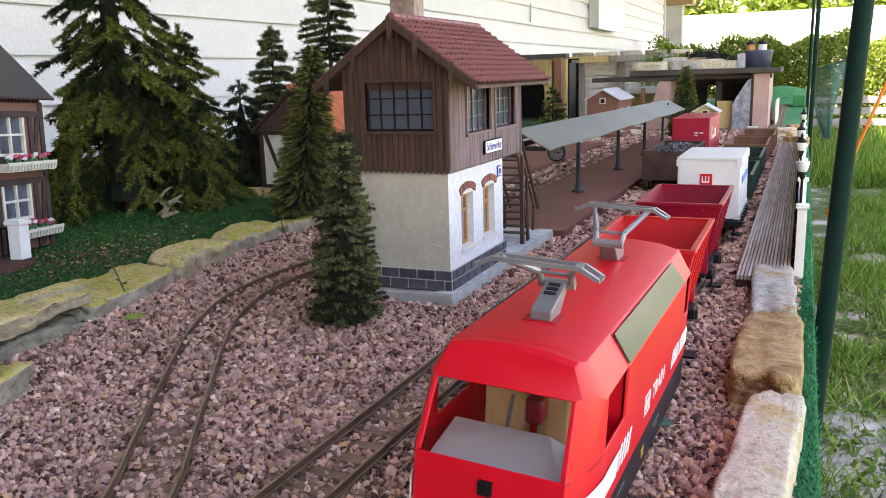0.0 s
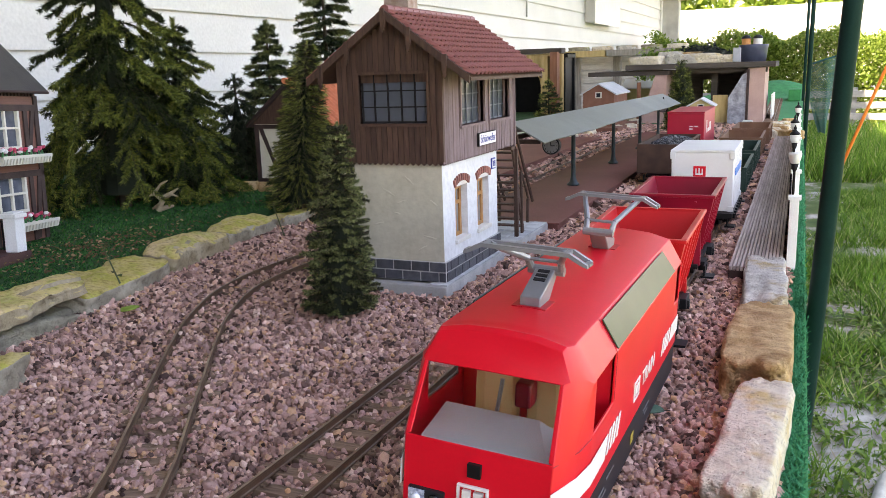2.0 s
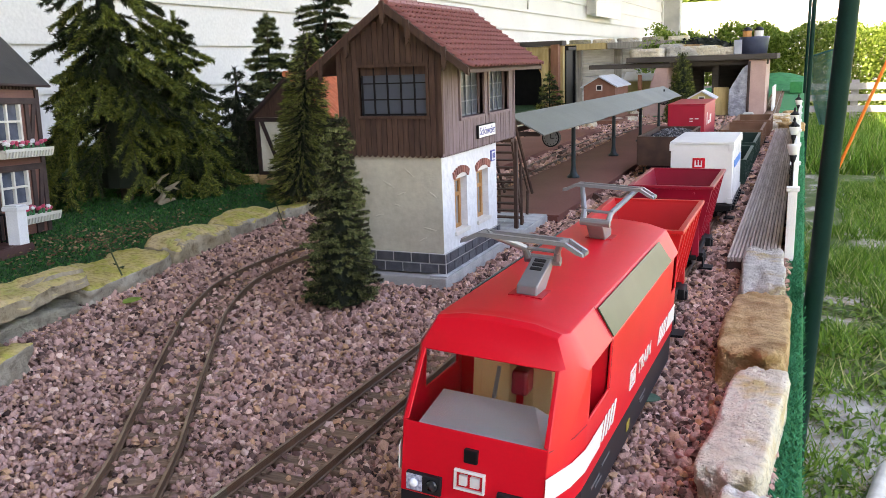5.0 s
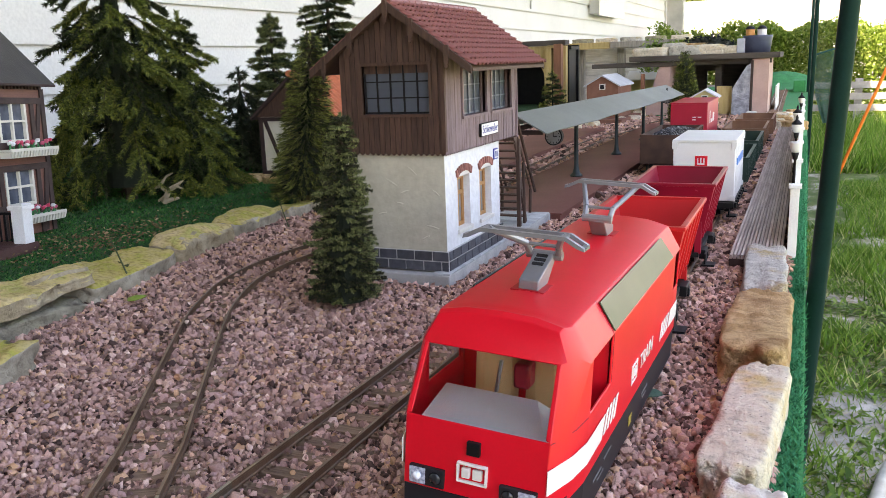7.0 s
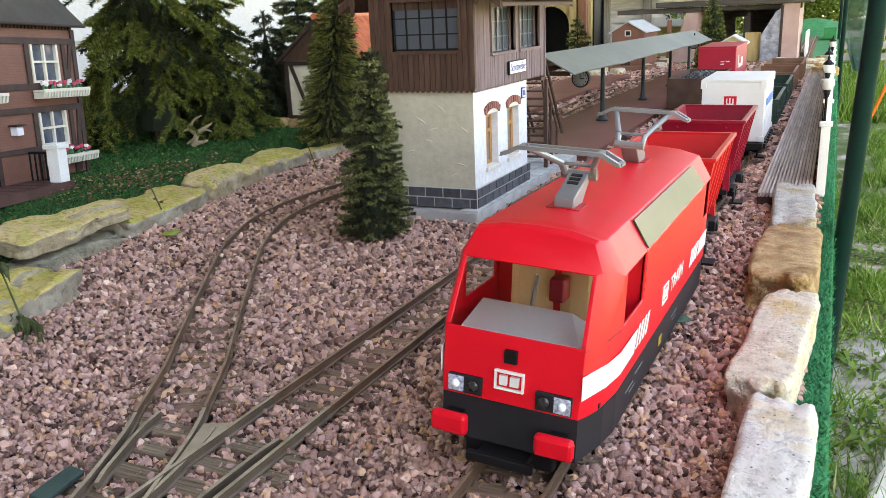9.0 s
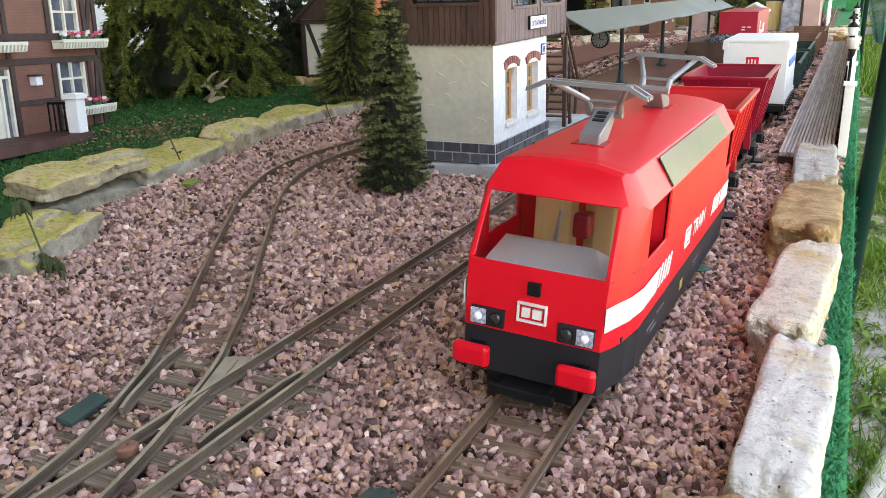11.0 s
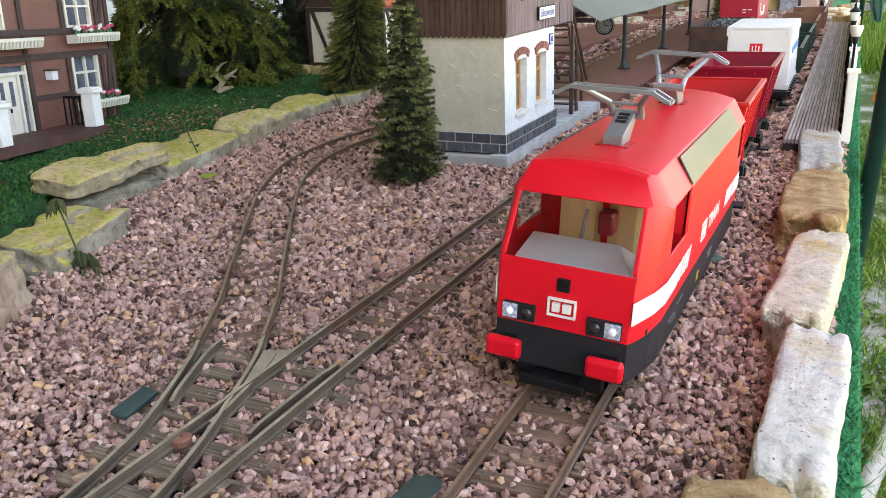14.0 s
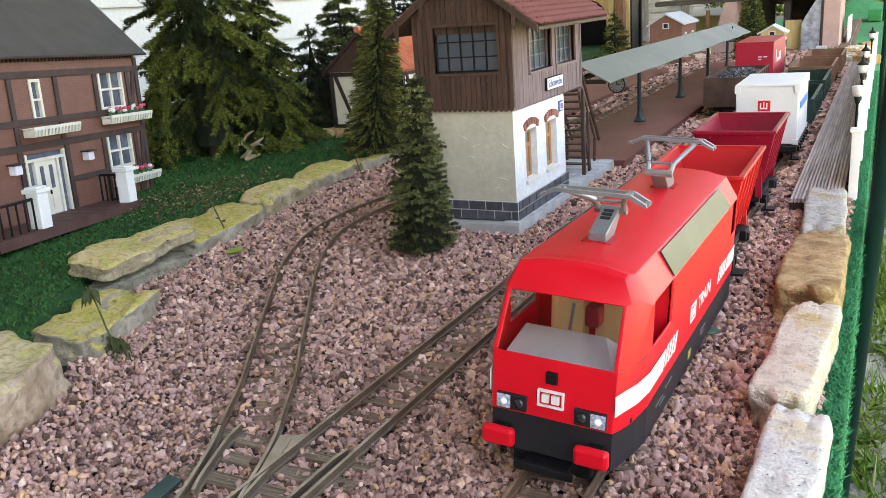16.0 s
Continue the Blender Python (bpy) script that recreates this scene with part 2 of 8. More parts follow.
# real lawn far below the layout table, reaching the horizon
m, n, l, p = tree_of("lawn_soil")
tc = n.new("ShaderNodeTexCoord")
big = n.new("ShaderNodeTexNoise")
big.inputs["Scale"].default_value, big.inputs["Detail"].default_value = 5.0, 8
fine = n.new("ShaderNodeTexNoise")
fine.inputs["Scale"].default_value, fine.inputs["Detail"].default_value = 60.0, 5
for t in (big, fine):
    l.new(tc.outputs["Object"], t.inputs["Vector"])
mx = n.new("ShaderNodeMath")
mx.operation = "MULTIPLY_ADD"
mx.inputs[1].default_value = 0.35
l.new(fine.outputs["Fac"], mx.inputs[0])
l.new(big.outputs["Fac"], mx.inputs[2])
rp = ramp_of(n, [(0.5, (0.04, 0.085, 0.012)), (0.7, (0.08, 0.13, 0.025)), (0.77, (0.25, 0.23, 0.17)), (0.88, (0.46, 0.44, 0.39))])
l.new(mx.outputs[0], rp.inputs["Fac"])
l.new(rp.outputs["Color"], p.inputs["Base Color"])
p.inputs["Roughness"].default_value = 0.95
LAWN_SOIL = m
solo("ground", boxes((-60, 60, -20, 90, FLOOR_Z - 0.2, FLOOR_Z)), LAWN_SOIL, "patchy green lawn with pale sandy soil", "lawn", "structure")

def bare_z(x, y):
    rim = min(x - 0.16, 0.85 - x, (y + 0.6) * 0.6, (2.5 - y) * 0.6) + 0.07 * noise.noise((x * 7, y * 7, 3.0)) + 0.05 * noise.noise((x * 21, y * 21, 1.0))
    return FLOOR_Z + max(-0.01, min(0.012, rim * 0.15 - 0.004)) + 0.003 * noise.noise((x * 30, y * 30, 0.0))


wavy(0.1, 0.95, -0.7, 2.6, 60, 200, bare_z, "bare_soil", paint("pale_sandy_soil", (0.3, 0.28, 0.25), (0.56, 0.54, 0.5), 0.06, 0.95, 0.8, 0.006), "pale sandy soil showing through the lawn", "soil")

# table under the layout
PINE = paint("rough_pine", (0.3, 0.2, 0.1), (0.42, 0.3, 0.17), 0.05, 0.8, 0.3, 0.002, stretch=(1, 1, 8))
solo("layout_table", boxes((-1.95, 0.176, -0.9, 8.2, -0.14, -0.02)), PINE, "raised timber table that carries the model railway", "table", "structure")
for x, y in ((-1.8, -0.6), (0.1, -0.6), (-1.8, 2.5), (0.1, 2.5), (-1.8, 5.5), (0.1, 5.5), (0.1, 7.9), (-1.8, 7.9)):
    solo("table_leg", boxes((x - 0.04, x + 0.04, y - 0.04, y + 0.04, FLOOR_Z, -0.14)), PINE, "square timber leg under the layout table", "table leg", group="table legs")


# left edge of the gravel: the foot of the stone border, as x for a given y
EDGE = ((-0.9, -0.33), (0.3, -0.345), (0.42, -0.35), (0.5, -0.395), (0.56, -0.445), (0.66, -0.505), (0.75, -0.563), (0.8, -0.575), (0.9, -0.58), (0.98, -0.592), (1.04, -0.622), (1.2, -0.645), (1.35, -0.668), (1.47, -0.672), (1.7, -0.745), (2.0, -0.83), (2.6, -0.95), (9.0, -1.2))


def edge_x(y):
    for (a, xa), (b, xb) in zip(EDGE, EDGE[1:]):
        if y <= b:
            return xa + (xb - xa) * max(0.0, (y - a) / (b - a))
    return EDGE[-1][1]


# ballast bed, gently uneven, banked up against the stone border
def bank(x, y):
    return 0.017 * min(1.0, max(0.0, (edge_x(y) + 0.09 - x) / 0.09))


def bed_z(x, y):
    return -0.004 + bank(x, y) + 0.002 * noise.noise((x * 9, y * 9, 0.3))


wavy(-0.9, 0.176, -0.9, 4.45, 60, 200, bed_z, "ballast_bed", GAP_SHADE_BED, "ballast bed under the gravel, near-black as the shade between stones", "gravel bed")


def turf_z(x, y):
    back = edge_x(y) - 0.045 - x
    k = min(1.0, max(0.0, back / 0.03))
    return -0.02 + k * (0.062 + 0.014 * min(1.0, max(0.0, (0.9 - y))) + 0.02 * min(1.0, max(0, back - 0.3) / 0.6)) + 0.003 * noise.noise((x * 14, y * 14, 2.0))


wavy(-1.95, -0.35, -0.9, 5.2, 90, 240, turf_z, "turf", GRASS_MAT, "short green artificial turf of the model garden", "turf")

# short turf fibres
def blades(name, pts, length, width, lean, material, label, category):
    k = len(pts)
    a = rng.uniform(0, 2 * np.pi, k)
    ln = length * rng.uniform(0.5, 1.2, k)
    b = rng.uniform(0, 2 * np.pi, k)
    tip = pts + np.stack([np.cos(b) * ln * lean * rng.uniform(0.2, 1.3, k), np.sin(b) * ln * lean * rng.uniform(0.2, 1.3, k), ln], 1)
    side = np.stack([np.cos(a), np.sin(a), np.zeros(k)], 1) * (width / 2)
    v = np.empty((k, 3, 3))
    v[:, 0], v[:, 1], v[:, 2] = pts - side, pts + side, tip
    me = bpy.data.meshes.new(name)
    me.vertices.add(3 * k)
    me.vertices.foreach_set("co", v.reshape(-1))
    me.loops.add(3 * k)
    me.loops.foreach_set("vertex_index", np.arange(3 * k))
    me.polygons.add(k)
    me.polygons.foreach_set("loop_start", np.arange(0, 3 * k, 3))
    me.update(calc_edges=True)
    me.materials.append(material)
    return tagged(new(name, me), label, category, "", "stuff")


TURF_FIBRE = pieces("turf_fibre", [(0.0, (0.007, 0.038, 0.01)), (0.5, (0.016, 0.1, 0.022)), (0.92, (0.04, 0.19, 0.04)), (1.0, (0.13, 0.14, 0.04))], bump=0)
k = 130000
px = rng.uniform(-1.45, -0.42, k)
py = rng.uniform(0.45, 2.0, k)
keep = np.array([x < edge_x(y) - 0.05 for x, y in zip(px, py)])
px, py = px[keep], py[keep]
pz = np.array([turf_z(x, y) for x, y in zip(px, py)])
blades("turf_fibres", np.stack([px, py, pz], 1), 0.0038, 0.0024, 1.2, TURF_FIBRE, "short green plastic fibres of the turf", "turf")

# real grass outside
GRASS_BLADE = leafy("grass_blade", [(0.0, (0.045, 0.12, 0.014)), (0.5, (0.115, 0.25, 0.03)), (0.85, (0.21, 0.36, 0.055)), (1.0, (0.48, 0.46, 0.22))], bump=0, rough=0.6)
k = 90000
gx, gy = rng.uniform(0.2, 2.0, k), rng.uniform(0.7, 6.2, k)
dense = np.array([noise.noise((x * 2.2, y * 2.2, 5.0)) for x, y in zip(gx, gy)])
keep = dense + rng.uniform(-0.25, 0.3, k) + 0.03 * (gy - 2) > 0.1 + 0.08 * np.clip((2.0 - gy) / 0.5, 0, 1) * np.clip((0.8 - gx) / 0.2, 0, 1)
gx, gy = gx[keep], gy[keep]
tall = np.array([noise.noise((x * 3.1, y * 3.1, 9.0)) for x, y in zip(gx, gy)]) > 0.05
spot = np.stack([gx, gy, np.full(len(gx), FLOOR_Z)], 1)
blades("lawn_grass", spot[~tall], 0.035, 0.006, 1.3, GRASS_BLADE, "bright green grass blades with bare patches", "grass")
blades("lawn_tufts", spot[tall], 0.075, 0.0065, 1.0, GRASS_BLADE, "longer tufts of green lawn grass", "grass")
STRAW = pieces("dry_straw", [(0.0, (0.2, 0.15, 0.08)), (0.6, (0.42, 0.34, 0.2)), (1.0, (0.6, 0.54, 0.38))], bump=0)
k = 5000
gx, gy = rng.uniform(0.2, 1.3, k), rng.uniform(0.5, 3.6, k)
blades("straw", np.stack([gx, gy, np.full(k, FLOOR_Z + 0.012)], 1), 0.014, 0.003, 5.0, STRAW, "dry straw lying on the sandy soil", "straw")


def leaf_clumps(name, centres, many, length, width, material, label):
    """Broad arching leaves round each centre, three to a blade: stalk, middle and tip."""
    k = len(centres) * many
    c = np.repeat(centres, many, 0)
    a = rng.uniform(0, 2 * np.pi, k)
    out = np.stack([np.cos(a), np.sin(a), np.zeros(k)], 1)
    side = np.stack([-np.sin(a), np.cos(a), np.zeros(k)], 1)
    ln = length * rng.uniform(0.5, 1.2, (k, 1))
    wd = width * rng.uniform(0.6, 1.2, (k, 1))
    up = rng.uniform(0.15, 0.8, (k, 1))
    z = np.array([[0, 0, 1.0]])
    mid_ = c + out * ln * 0.5 + z * ln * up * 0.75
    tip = c + out * ln + z * ln * up * rng.uniform(0.2, 0.8, (k, 1))
    v = np.stack([c + z * 0.002, mid_ - side * wd / 2, tip, mid_ + side * wd / 2 + z * 0.001], 1)
    me = bpy.data.meshes.new(name)
    me.vertices.add(4 * k)
    me.vertices.foreach_set("co", v.reshape(-1))
    me.loops.add(4 * k)
    me.loops.foreach_set("vertex_index", np.arange(4 * k))
    me.polygons.add(k)
    me.polygons.foreach_set("loop_start", np.arange(0, 4 * k, 4))
    me.update(calc_edges=True)
    me.materials.append(material)
    return tagged(new(name, me), label, "weeds", "", "stuff")


WEED_LEAF = leafy("weed_leaf", [(0.0, (0.035, 0.09, 0.012)), (0.5, (0.11, 0.22, 0.028)), (1.0, (0.26, 0.4, 0.07))], rough=0.5)
k = 620
gx, gy = rng.uniform(0.2, 1.25, k), rng.uniform(0.45, 3.2, k)
leaf_clumps("lawn_weeds", np.stack([gx, gy, np.full(k, FLOOR_Z)], 1), 14, 0.055, 0.011, WEED_LEAF, "broad-leaved green weeds growing in the sandy lawn")
k = 22000
gx, gy = rng.uniform(0.22, 4.0, k), rng.uniform(6.6, 10.5, k)
blades("tall_grass", np.stack([gx, gy, np.full(len(gx), FLOOR_Z)], 1), 0.2, 0.013, 0.6, GRASS_BLADE, "tall uncut grass by the fence", "grass")

# green carpet edge along the outer side of the table
solo("carpet_edge", boxes((0.164, 0.187, -0.9, 8.0, -0.02, 0.0), (0.178, 0.187, -0.9, 8.0, -0.13, -0.02)), CARPET, "bright green carpet strip over the table edge", "carpet", "structure")
CARPET_FIBRE = pieces("carpet_fibre", [(0.0, (0.006, 0.1, 0.045)), (0.5, (0.012, 0.2, 0.09)), (1.0, (0.03, 0.3, 0.14))], bump=0)
k = 26000
cy = rng.uniform(0.3, 3.2, k)
cx = rng.uniform(0.166, 0.189, k)
cz = np.where(cx > 0.185, rng.uniform(-0.06, 0.0, k), 0.0)
blades("carpet_fibres", np.stack([cx, cy, cz], 1), 0.0038, 0.0018, 1.3, CARPET_FIBRE, "green carpet fibres along the table edge", "carpet")


def hill_z(x, y):
    return -0.003 + 0.13 * math.exp(-((x + 0.02) / 0.35) ** 2 - ((y - 7.6) / 0.35) ** 2) + 0.004 * noise.noise((x * 6, y * 6, 1))


wavy(-0.6, 0.178, 4.3, 8.0, 26, 90, hill_z, "carpet_lawn", CARPET, "bright green carpet lawn at the far end of the layout", "carpet")

# white lap siding of the real house beside the layout
SID_X = -2.0
house_wall = thing("wall_siding", "white painted lap siding of the house", "wall", kind="structure")
# boards run on above the view, high enough to shade the layout
for i in range(26):
    z = 0.083 + 0.151 * i
    bm = bmesh.new()
    prism(bm, [(SID_X - 0.004, z + 0.158), (SID_X - 0.02, z + 0.158), (SID_X - 0.02, z + 0.004), (SID_X + 0.002, z + 0.004), (SID_X + 0.016, z), (SID_X + 0.016, z + 0.01)], "y", -5, 14.2)
    part("board", bm, SIDING, house_wall)
solo("wall_core", boxes((-2.3, SID_X - 0.021, -5, 14.2, FLOOR_Z, 4.05)), SIDING, "white house wall behind the siding", "wall", "structure")
CONCRETE = paint("pale_foundation", (0.4, 0.4, 0.38), (0.55, 0.55, 0.52), 0.2, 0.9, 0.4, 0.01)
solo("foundation", boxes((-2.02, SID_X + 0.004, -5, 14.2, FLOOR_Z, 0.082)), CONCRETE, "pale grey concrete foundation under the siding", "foundation", "structure")
SHADE_ROOF_WOOD = paint("shade_roof_boards", (0.2, 0.15, 0.1), (0.3, 0.23, 0.16), 0.1, 0.8, 0.2, 0.004, stretch=(8, 0.5, 1))
EAVE = paint("white_eave", (0.72, 0.72, 0.7), (0.8, 0.8, 0.78), 0.3, 0.6, 0.05, 0.01)
# unseen eave, added with the raised wall
solo("eave", boxes((-2.3, -1.97, -5, 14.4, 4.05, 4.15)), EAVE, "unseen white eave board added on top of the house wall", "eave", "structure")
trim = thing("corner_trim", "white corner board at the end of the house wall", "trim", kind="structure")
part("trim_board", boxes((-2.04, SID_X + 0.03, 14.2, 14.32, FLOOR_Z, 4.3)), SIDING, trim)
vent = thing("wall_box", "white utility box mounted on the siding", "utility box")
part("box_body", boxes((SID_X + 0.008, SID_X + 0.12, 9.1, 10.3, 0.75, 2.2), bevel=0.01), SIDING, vent)
part("box_lid", boxes((SID_X + 0.12, SID_X + 0.13, 9.05, 10.35, 0.73, 2.22)), WHITE, vent)
# added out of view, dark so that little light comes from behind
solo("wall_return", boxes((-2.3, 0.6, -2.0, -1.8, FLOOR_Z, 3.0)), BROWN_WOOD, "unseen dark boarded wall added to cut light from behind", "wall", "structure")
# out of view; blocks the sky overhead so light enters from the garden
solo("unseen_shade_roof", boxes((-2.0, 0.3, -1.8, 14.2, 2.2, 2.26)), SHADE_ROOF_WOOD, "unseen plain roof added to keep the layout in shade", "roof", "structure")
column = thing("corner_column", "weathered grey column with brown box at the house corner", "column", kind="structure")
part("shaft", boxes((-1.99, -1.72, 14.35, 14.6, FLOOR_Z, 1.3), bevel=0.01), CONCRETE, column)
part("top_box", boxes((-1.97, -1.55, 14.3, 14.65, 1.3, 1.75), bevel=0.01), PINE, column)
pipe = thing("wall_conduit", "thin grey cable conduit fixed to the siding", "conduit")
part("conduit", rod(bmesh.new(), (SID_X + 0.02, 7.0, 0.71), (SID_X + 0.02, 7.0, 0.86), 0.008), CONCRETE, pipe)

# ---- tracks ----
GAUGE = 0.047
RAIL_W, RAIL_H, RAIL_TOP = 0.0011, 0.0075, 0.0105


def offset_line(pts, d):
    out = []
    for i, p in enumerate(pts):
        a, b = Vector(pts[max(0, i - 1)]), Vector(pts[min(len(pts) - 1, i + 1)])
        t = (b - a).normalized()
        out.append((p[0] + t.y * d, p[1] - t.x * d))
    return out


def smooth_line(ctrl, step=0.02):
    """Catmull-Rom line through plan points."""
    out = []
    c = [ctrl[0]] + list(ctrl) + [ctrl[-1]]
    for i in range(1, len(c) - 2):
        p0, p1, p2, p3 = (Vector(q) for q in c[i - 1:i + 3])
        k = max(1, int((p2 - p1).length / step))
        for j in range(k):
            t = j / k
            out.append(tuple(0.5 * (2 * p1 + (p2 - p0) * t + (2 * p0 - 5 * p1 + 4 * p2 - p3) * t * t + (3 * p1 - p0 - 3 * p2 + p3) * t ** 3)))
    out.append(tuple(ctrl[-1]))
    return out


RAIL_SECTION = [(-0.0015, 0), (-0.0015, 0.0012), (-0.0006, 0.0018), (-0.0006, 0.0055), (-RAIL_W, 0.0062), (-RAIL_W, RAIL_H), (RAIL_W, RAIL_H), (RAIL_W, 0.0062), (0.0006, 0.0055), (0.0006, 0.0018), (0.0015, 0.0012), (0.0015, 0)]


def sweep(bm, line, section, z):
    rings = []
    for i, p in enumerate(line):
        a, b = Vector(line[max(0, i - 1)]), Vector(line[min(len(line) - 1, i + 1)])
        t = (b - a).normalized()
        rings.append([bm.verts.new((p[0] + t.y * s, p[1] - t.x * s, z + h)) for s, h in section])
    k = len(section)
    for q, r in zip(rings, rings[1:]):
        for i in range(k):
            f = bm.faces.new((q[i], q[(i + 1) % k], r[(i + 1) % k], r[i]))
            f.material_index = 1 if i == 5 and k == 12 else 0
    bm.faces.new(rings[0])
    bm.faces.new(rings[-1][::-1])
    bmesh.ops.recalc_face_normals(bm, faces=bm.faces)
    return bm


sl = bmesh.new()
box(sl, -0.041, 0.041, -0.0062, 0.0062, -0.007, 0.0028, bevel=0.0008)
for s in (-1, 1):
    for e in (-1, 1):
        box(sl, s * GAUGE / 2 + e * 0.0042 - 0.0015, s * GAUGE / 2 + e * 0.0042 + 0.0015, -0.003, 0.003, 0.0028, 0.0048)
SLEEPER_MESH = mesh_of("sleeper", sl)
SLEEPER_MESH.materials.append(SLEEPER)
RAIL_LINES = []
SLEEPER_SPOTS = []


def sleepers_along(line, parent, spacing=0.0255, first=0.0, last=1e9):
    run, nxt = 0.0, first
    for a, b in zip(line, line[1:]):
        d = Vector(b) - Vector(a)
        while nxt <= run + d.length and nxt < last:
            q = Vector(a) + d * ((nxt - run) / d.length)
            ob = new("sleeper", SLEEPER_MESH)
            ob.parent = parent
            ob.matrix_basis = pose(q.x + random.uniform(-0.0005, 0.0005), q.y, random.uniform(-0.0014, -0.0004), 0, 0, math.degrees(math.atan2(d.y, d.x)) - 90 + random.uniform(-1, 1))
            SLEEPER_SPOTS.append((q.x, q.y, d.normalized().x, d.normalized().y))
            nxt += spacing
        run += d.length


# top face coloured lighter for the light on it as well as wear
LIT_WORN_HEAD = paint("lit_worn_rail_head", (0.17, 0.102, 0.064), (0.29, 0.195, 0.13), 0.02, 0.4, 0.2, 0.001)


def rail(line, parent, section=RAIL_SECTION, keep=True):
    if keep:
        RAIL_LINES.append(line)
    o = part("rail", sweep(bmesh.new(), line, section, RAIL_TOP - RAIL_H), RAIL, parent)
    o.data.materials.append(LIT_WORN_HEAD)
    return o


def track(ctrl, label, first=0.0, last=1e9):
    line = smooth_line(ctrl)
    t = thing("railway_track", label, "railway track", group="garden railway tracks")
    rail(offset_line(line, -GAUGE / 2), t)
    rail(offset_line(line, GAUGE / 2), t)
    sleepers_along(line, t, first=first, last=last)
    return t


RIGHT_X, MID_X = 0.0235, -0.1455
track([(RIGHT_X, -0.4), (RIGHT_X, 1), (RIGHT_X + 0.001, 2), (RIGHT_X + 0.004, 2.7), (0.036, 3.4), (0.0375, 4.08), (0.02, 5.7), (0.0065, 7.3)], "weathered brown model track running past the deck")
track([(MID_X, 0.56), (MID_X + 0.002, 0.9), (MID_X + 0.001, 1.3), (-0.1335, 1.7), (-0.1245, 2.15), (-0.119, 2.7), (-0.122, 3.2), (-0.15, 3.9), (-0.2, 4.6)], "weathered brown model track beside the platform", first=0.012)
BRANCH = [(-0.225, 0.518), (-0.262, 0.585), (-0.290, 0.628), (-0.347, 0.717), (-0.415, 0.825), (-0.461, 0.905), (-0.505, 1.01), (-0.521, 1.11), (-0.517, 1.21), (-0.5, 1.33), (-0.475, 1.5), (-0.462, 1.75), (-0.468, 2.1), (-0.478, 2.6), (-0.475, 3.1), (-0.42, 3.6), (-0.3, 4.2)]
track(BRANCH, "curved brown branch track half sunk in gravel", first=0.02)

# turnout: straight road MID_X, diverging road to the branch
turnout = thing("turnout", "grey-brown model railway turnout with plastic frog", "railway turnout")
DIV = smooth_line([(MID_X, 0.02), (MID_X - 0.001, 0.12), (MID_X - 0.006, 0.24), (-0.158, 0.33), (-0.172, 0.39), (-0.19, 0.44), (-0.21, 0.49), (-0.225, 0.518)], 0.01)
STR = smooth_line([(MID_X, -0.4), (MID_X, 0.56)], 0.02)
# turnout tops too: wear plus painted light over the darker sides
LIT_TURNOUT_HEAD = paint("lit_grey_worn_head", (0.22, 0.175, 0.125), (0.38, 0.315, 0.235), 0.02, 0.4, 0.2, 0.001)
TURNOUT_RAIL = paint("grey_turnout_rail", (0.07, 0.05, 0.034), (0.14, 0.1, 0.07), 0.03, 0.55, 0.2, 0.002)
WIDE = [(-0.002, 0), (-0.002, 0.0012), (-0.0008, 0.002), (-0.0008, RAIL_H - 0.0026), (-0.0013, RAIL_H - 0.0018), (-0.0013, RAIL_H), (0.0013, RAIL_H), (0.0013, RAIL_H - 0.0018), (0.0008, RAIL_H - 0.0026), (0.0008, 0.002), (0.002, 0.0012), (0.002, 0)]
STOCK = [(x + 0.0042 * math.exp(-((y - 0.41) / 0.06) ** 2), y) for x, y in offset_line(DIV, -GAUGE / 2)]
for ln, drop in ((offset_line(STR, GAUGE / 2), 0), (STOCK, 0.0005), (offset_line(DIV, GAUGE / 2), 0.0005), (offset_line(STR, -GAUGE / 2), 0)):
    if len(ln) > 2:
        o = rail(ln, turnout, WIDE)
        o.location.z -= drop
        o.data.materials[0], o.data.materials[1] = TURNOUT_RAIL, LIT_TURNOUT_HEAD
bm = bmesh.new()
prism(bm, [(-0.1715, 0.463), (-0.1705, 0.516), (-0.1735, 0.519), (-0.1905, 0.512)], "z", 0.001, RAIL_TOP - 0.0019)
part("frog", bm, LIT_TURNOUT_HEAD, turnout, "pale tan plastic crossing frog")
for ln in ([(-0.1302, 0.418), (-0.1318, 0.43), (-0.1318, 0.495), (-0.1298, 0.512)], [(-0.2, 0.43), (-0.2065, 0.442), (-0.227, 0.495), (-0.231, 0.514)], [(-0.160, 0.42), (-0.1655, 0.455), (-0.176, 0.5), (-0.18, 0.51)]):
    o = part("guard_rail", sweep(bmesh.new(), smooth_line(ln, 0.01), WIDE, RAIL_TOP - RAIL_H - 0.0011), TURNOUT_RAIL, turnout)
    o.data.materials.append(LIT_TURNOUT_HEAD)
    RAIL_LINES.append(smooth_line(ln, 0.01))
TURNOUT_WOOD = paint("grained_grey_sleeper", (0.13, 0.088, 0.056), (0.4, 0.305, 0.21), 0.009, 0.8, 0.9, 0.0016, stretch=(0.25, 6, 1), vary=0.15)
for i in range(36):
    y = -0.36 + i * 0.0255
    spread = max(0.0, (y - 0.2) / 0.32) ** 1.6 * 0.075 if y < 0.53 else 0.0
    ob = part("sleeper", boxes((MID_X - 0.041 - spread, MID_X + 0.041, y - 0.0068, y + 0.0068, -0.007, 0.003), bevel=0.0008), TURNOUT_WOOD, turnout)
    for xx in np.arange(MID_X - spread, MID_X + 0.001, 0.014):
        SLEEPER_SPOTS.append((xx, y, 0, 1))
    if y > 0.5:
        break
bm = bmesh.new()
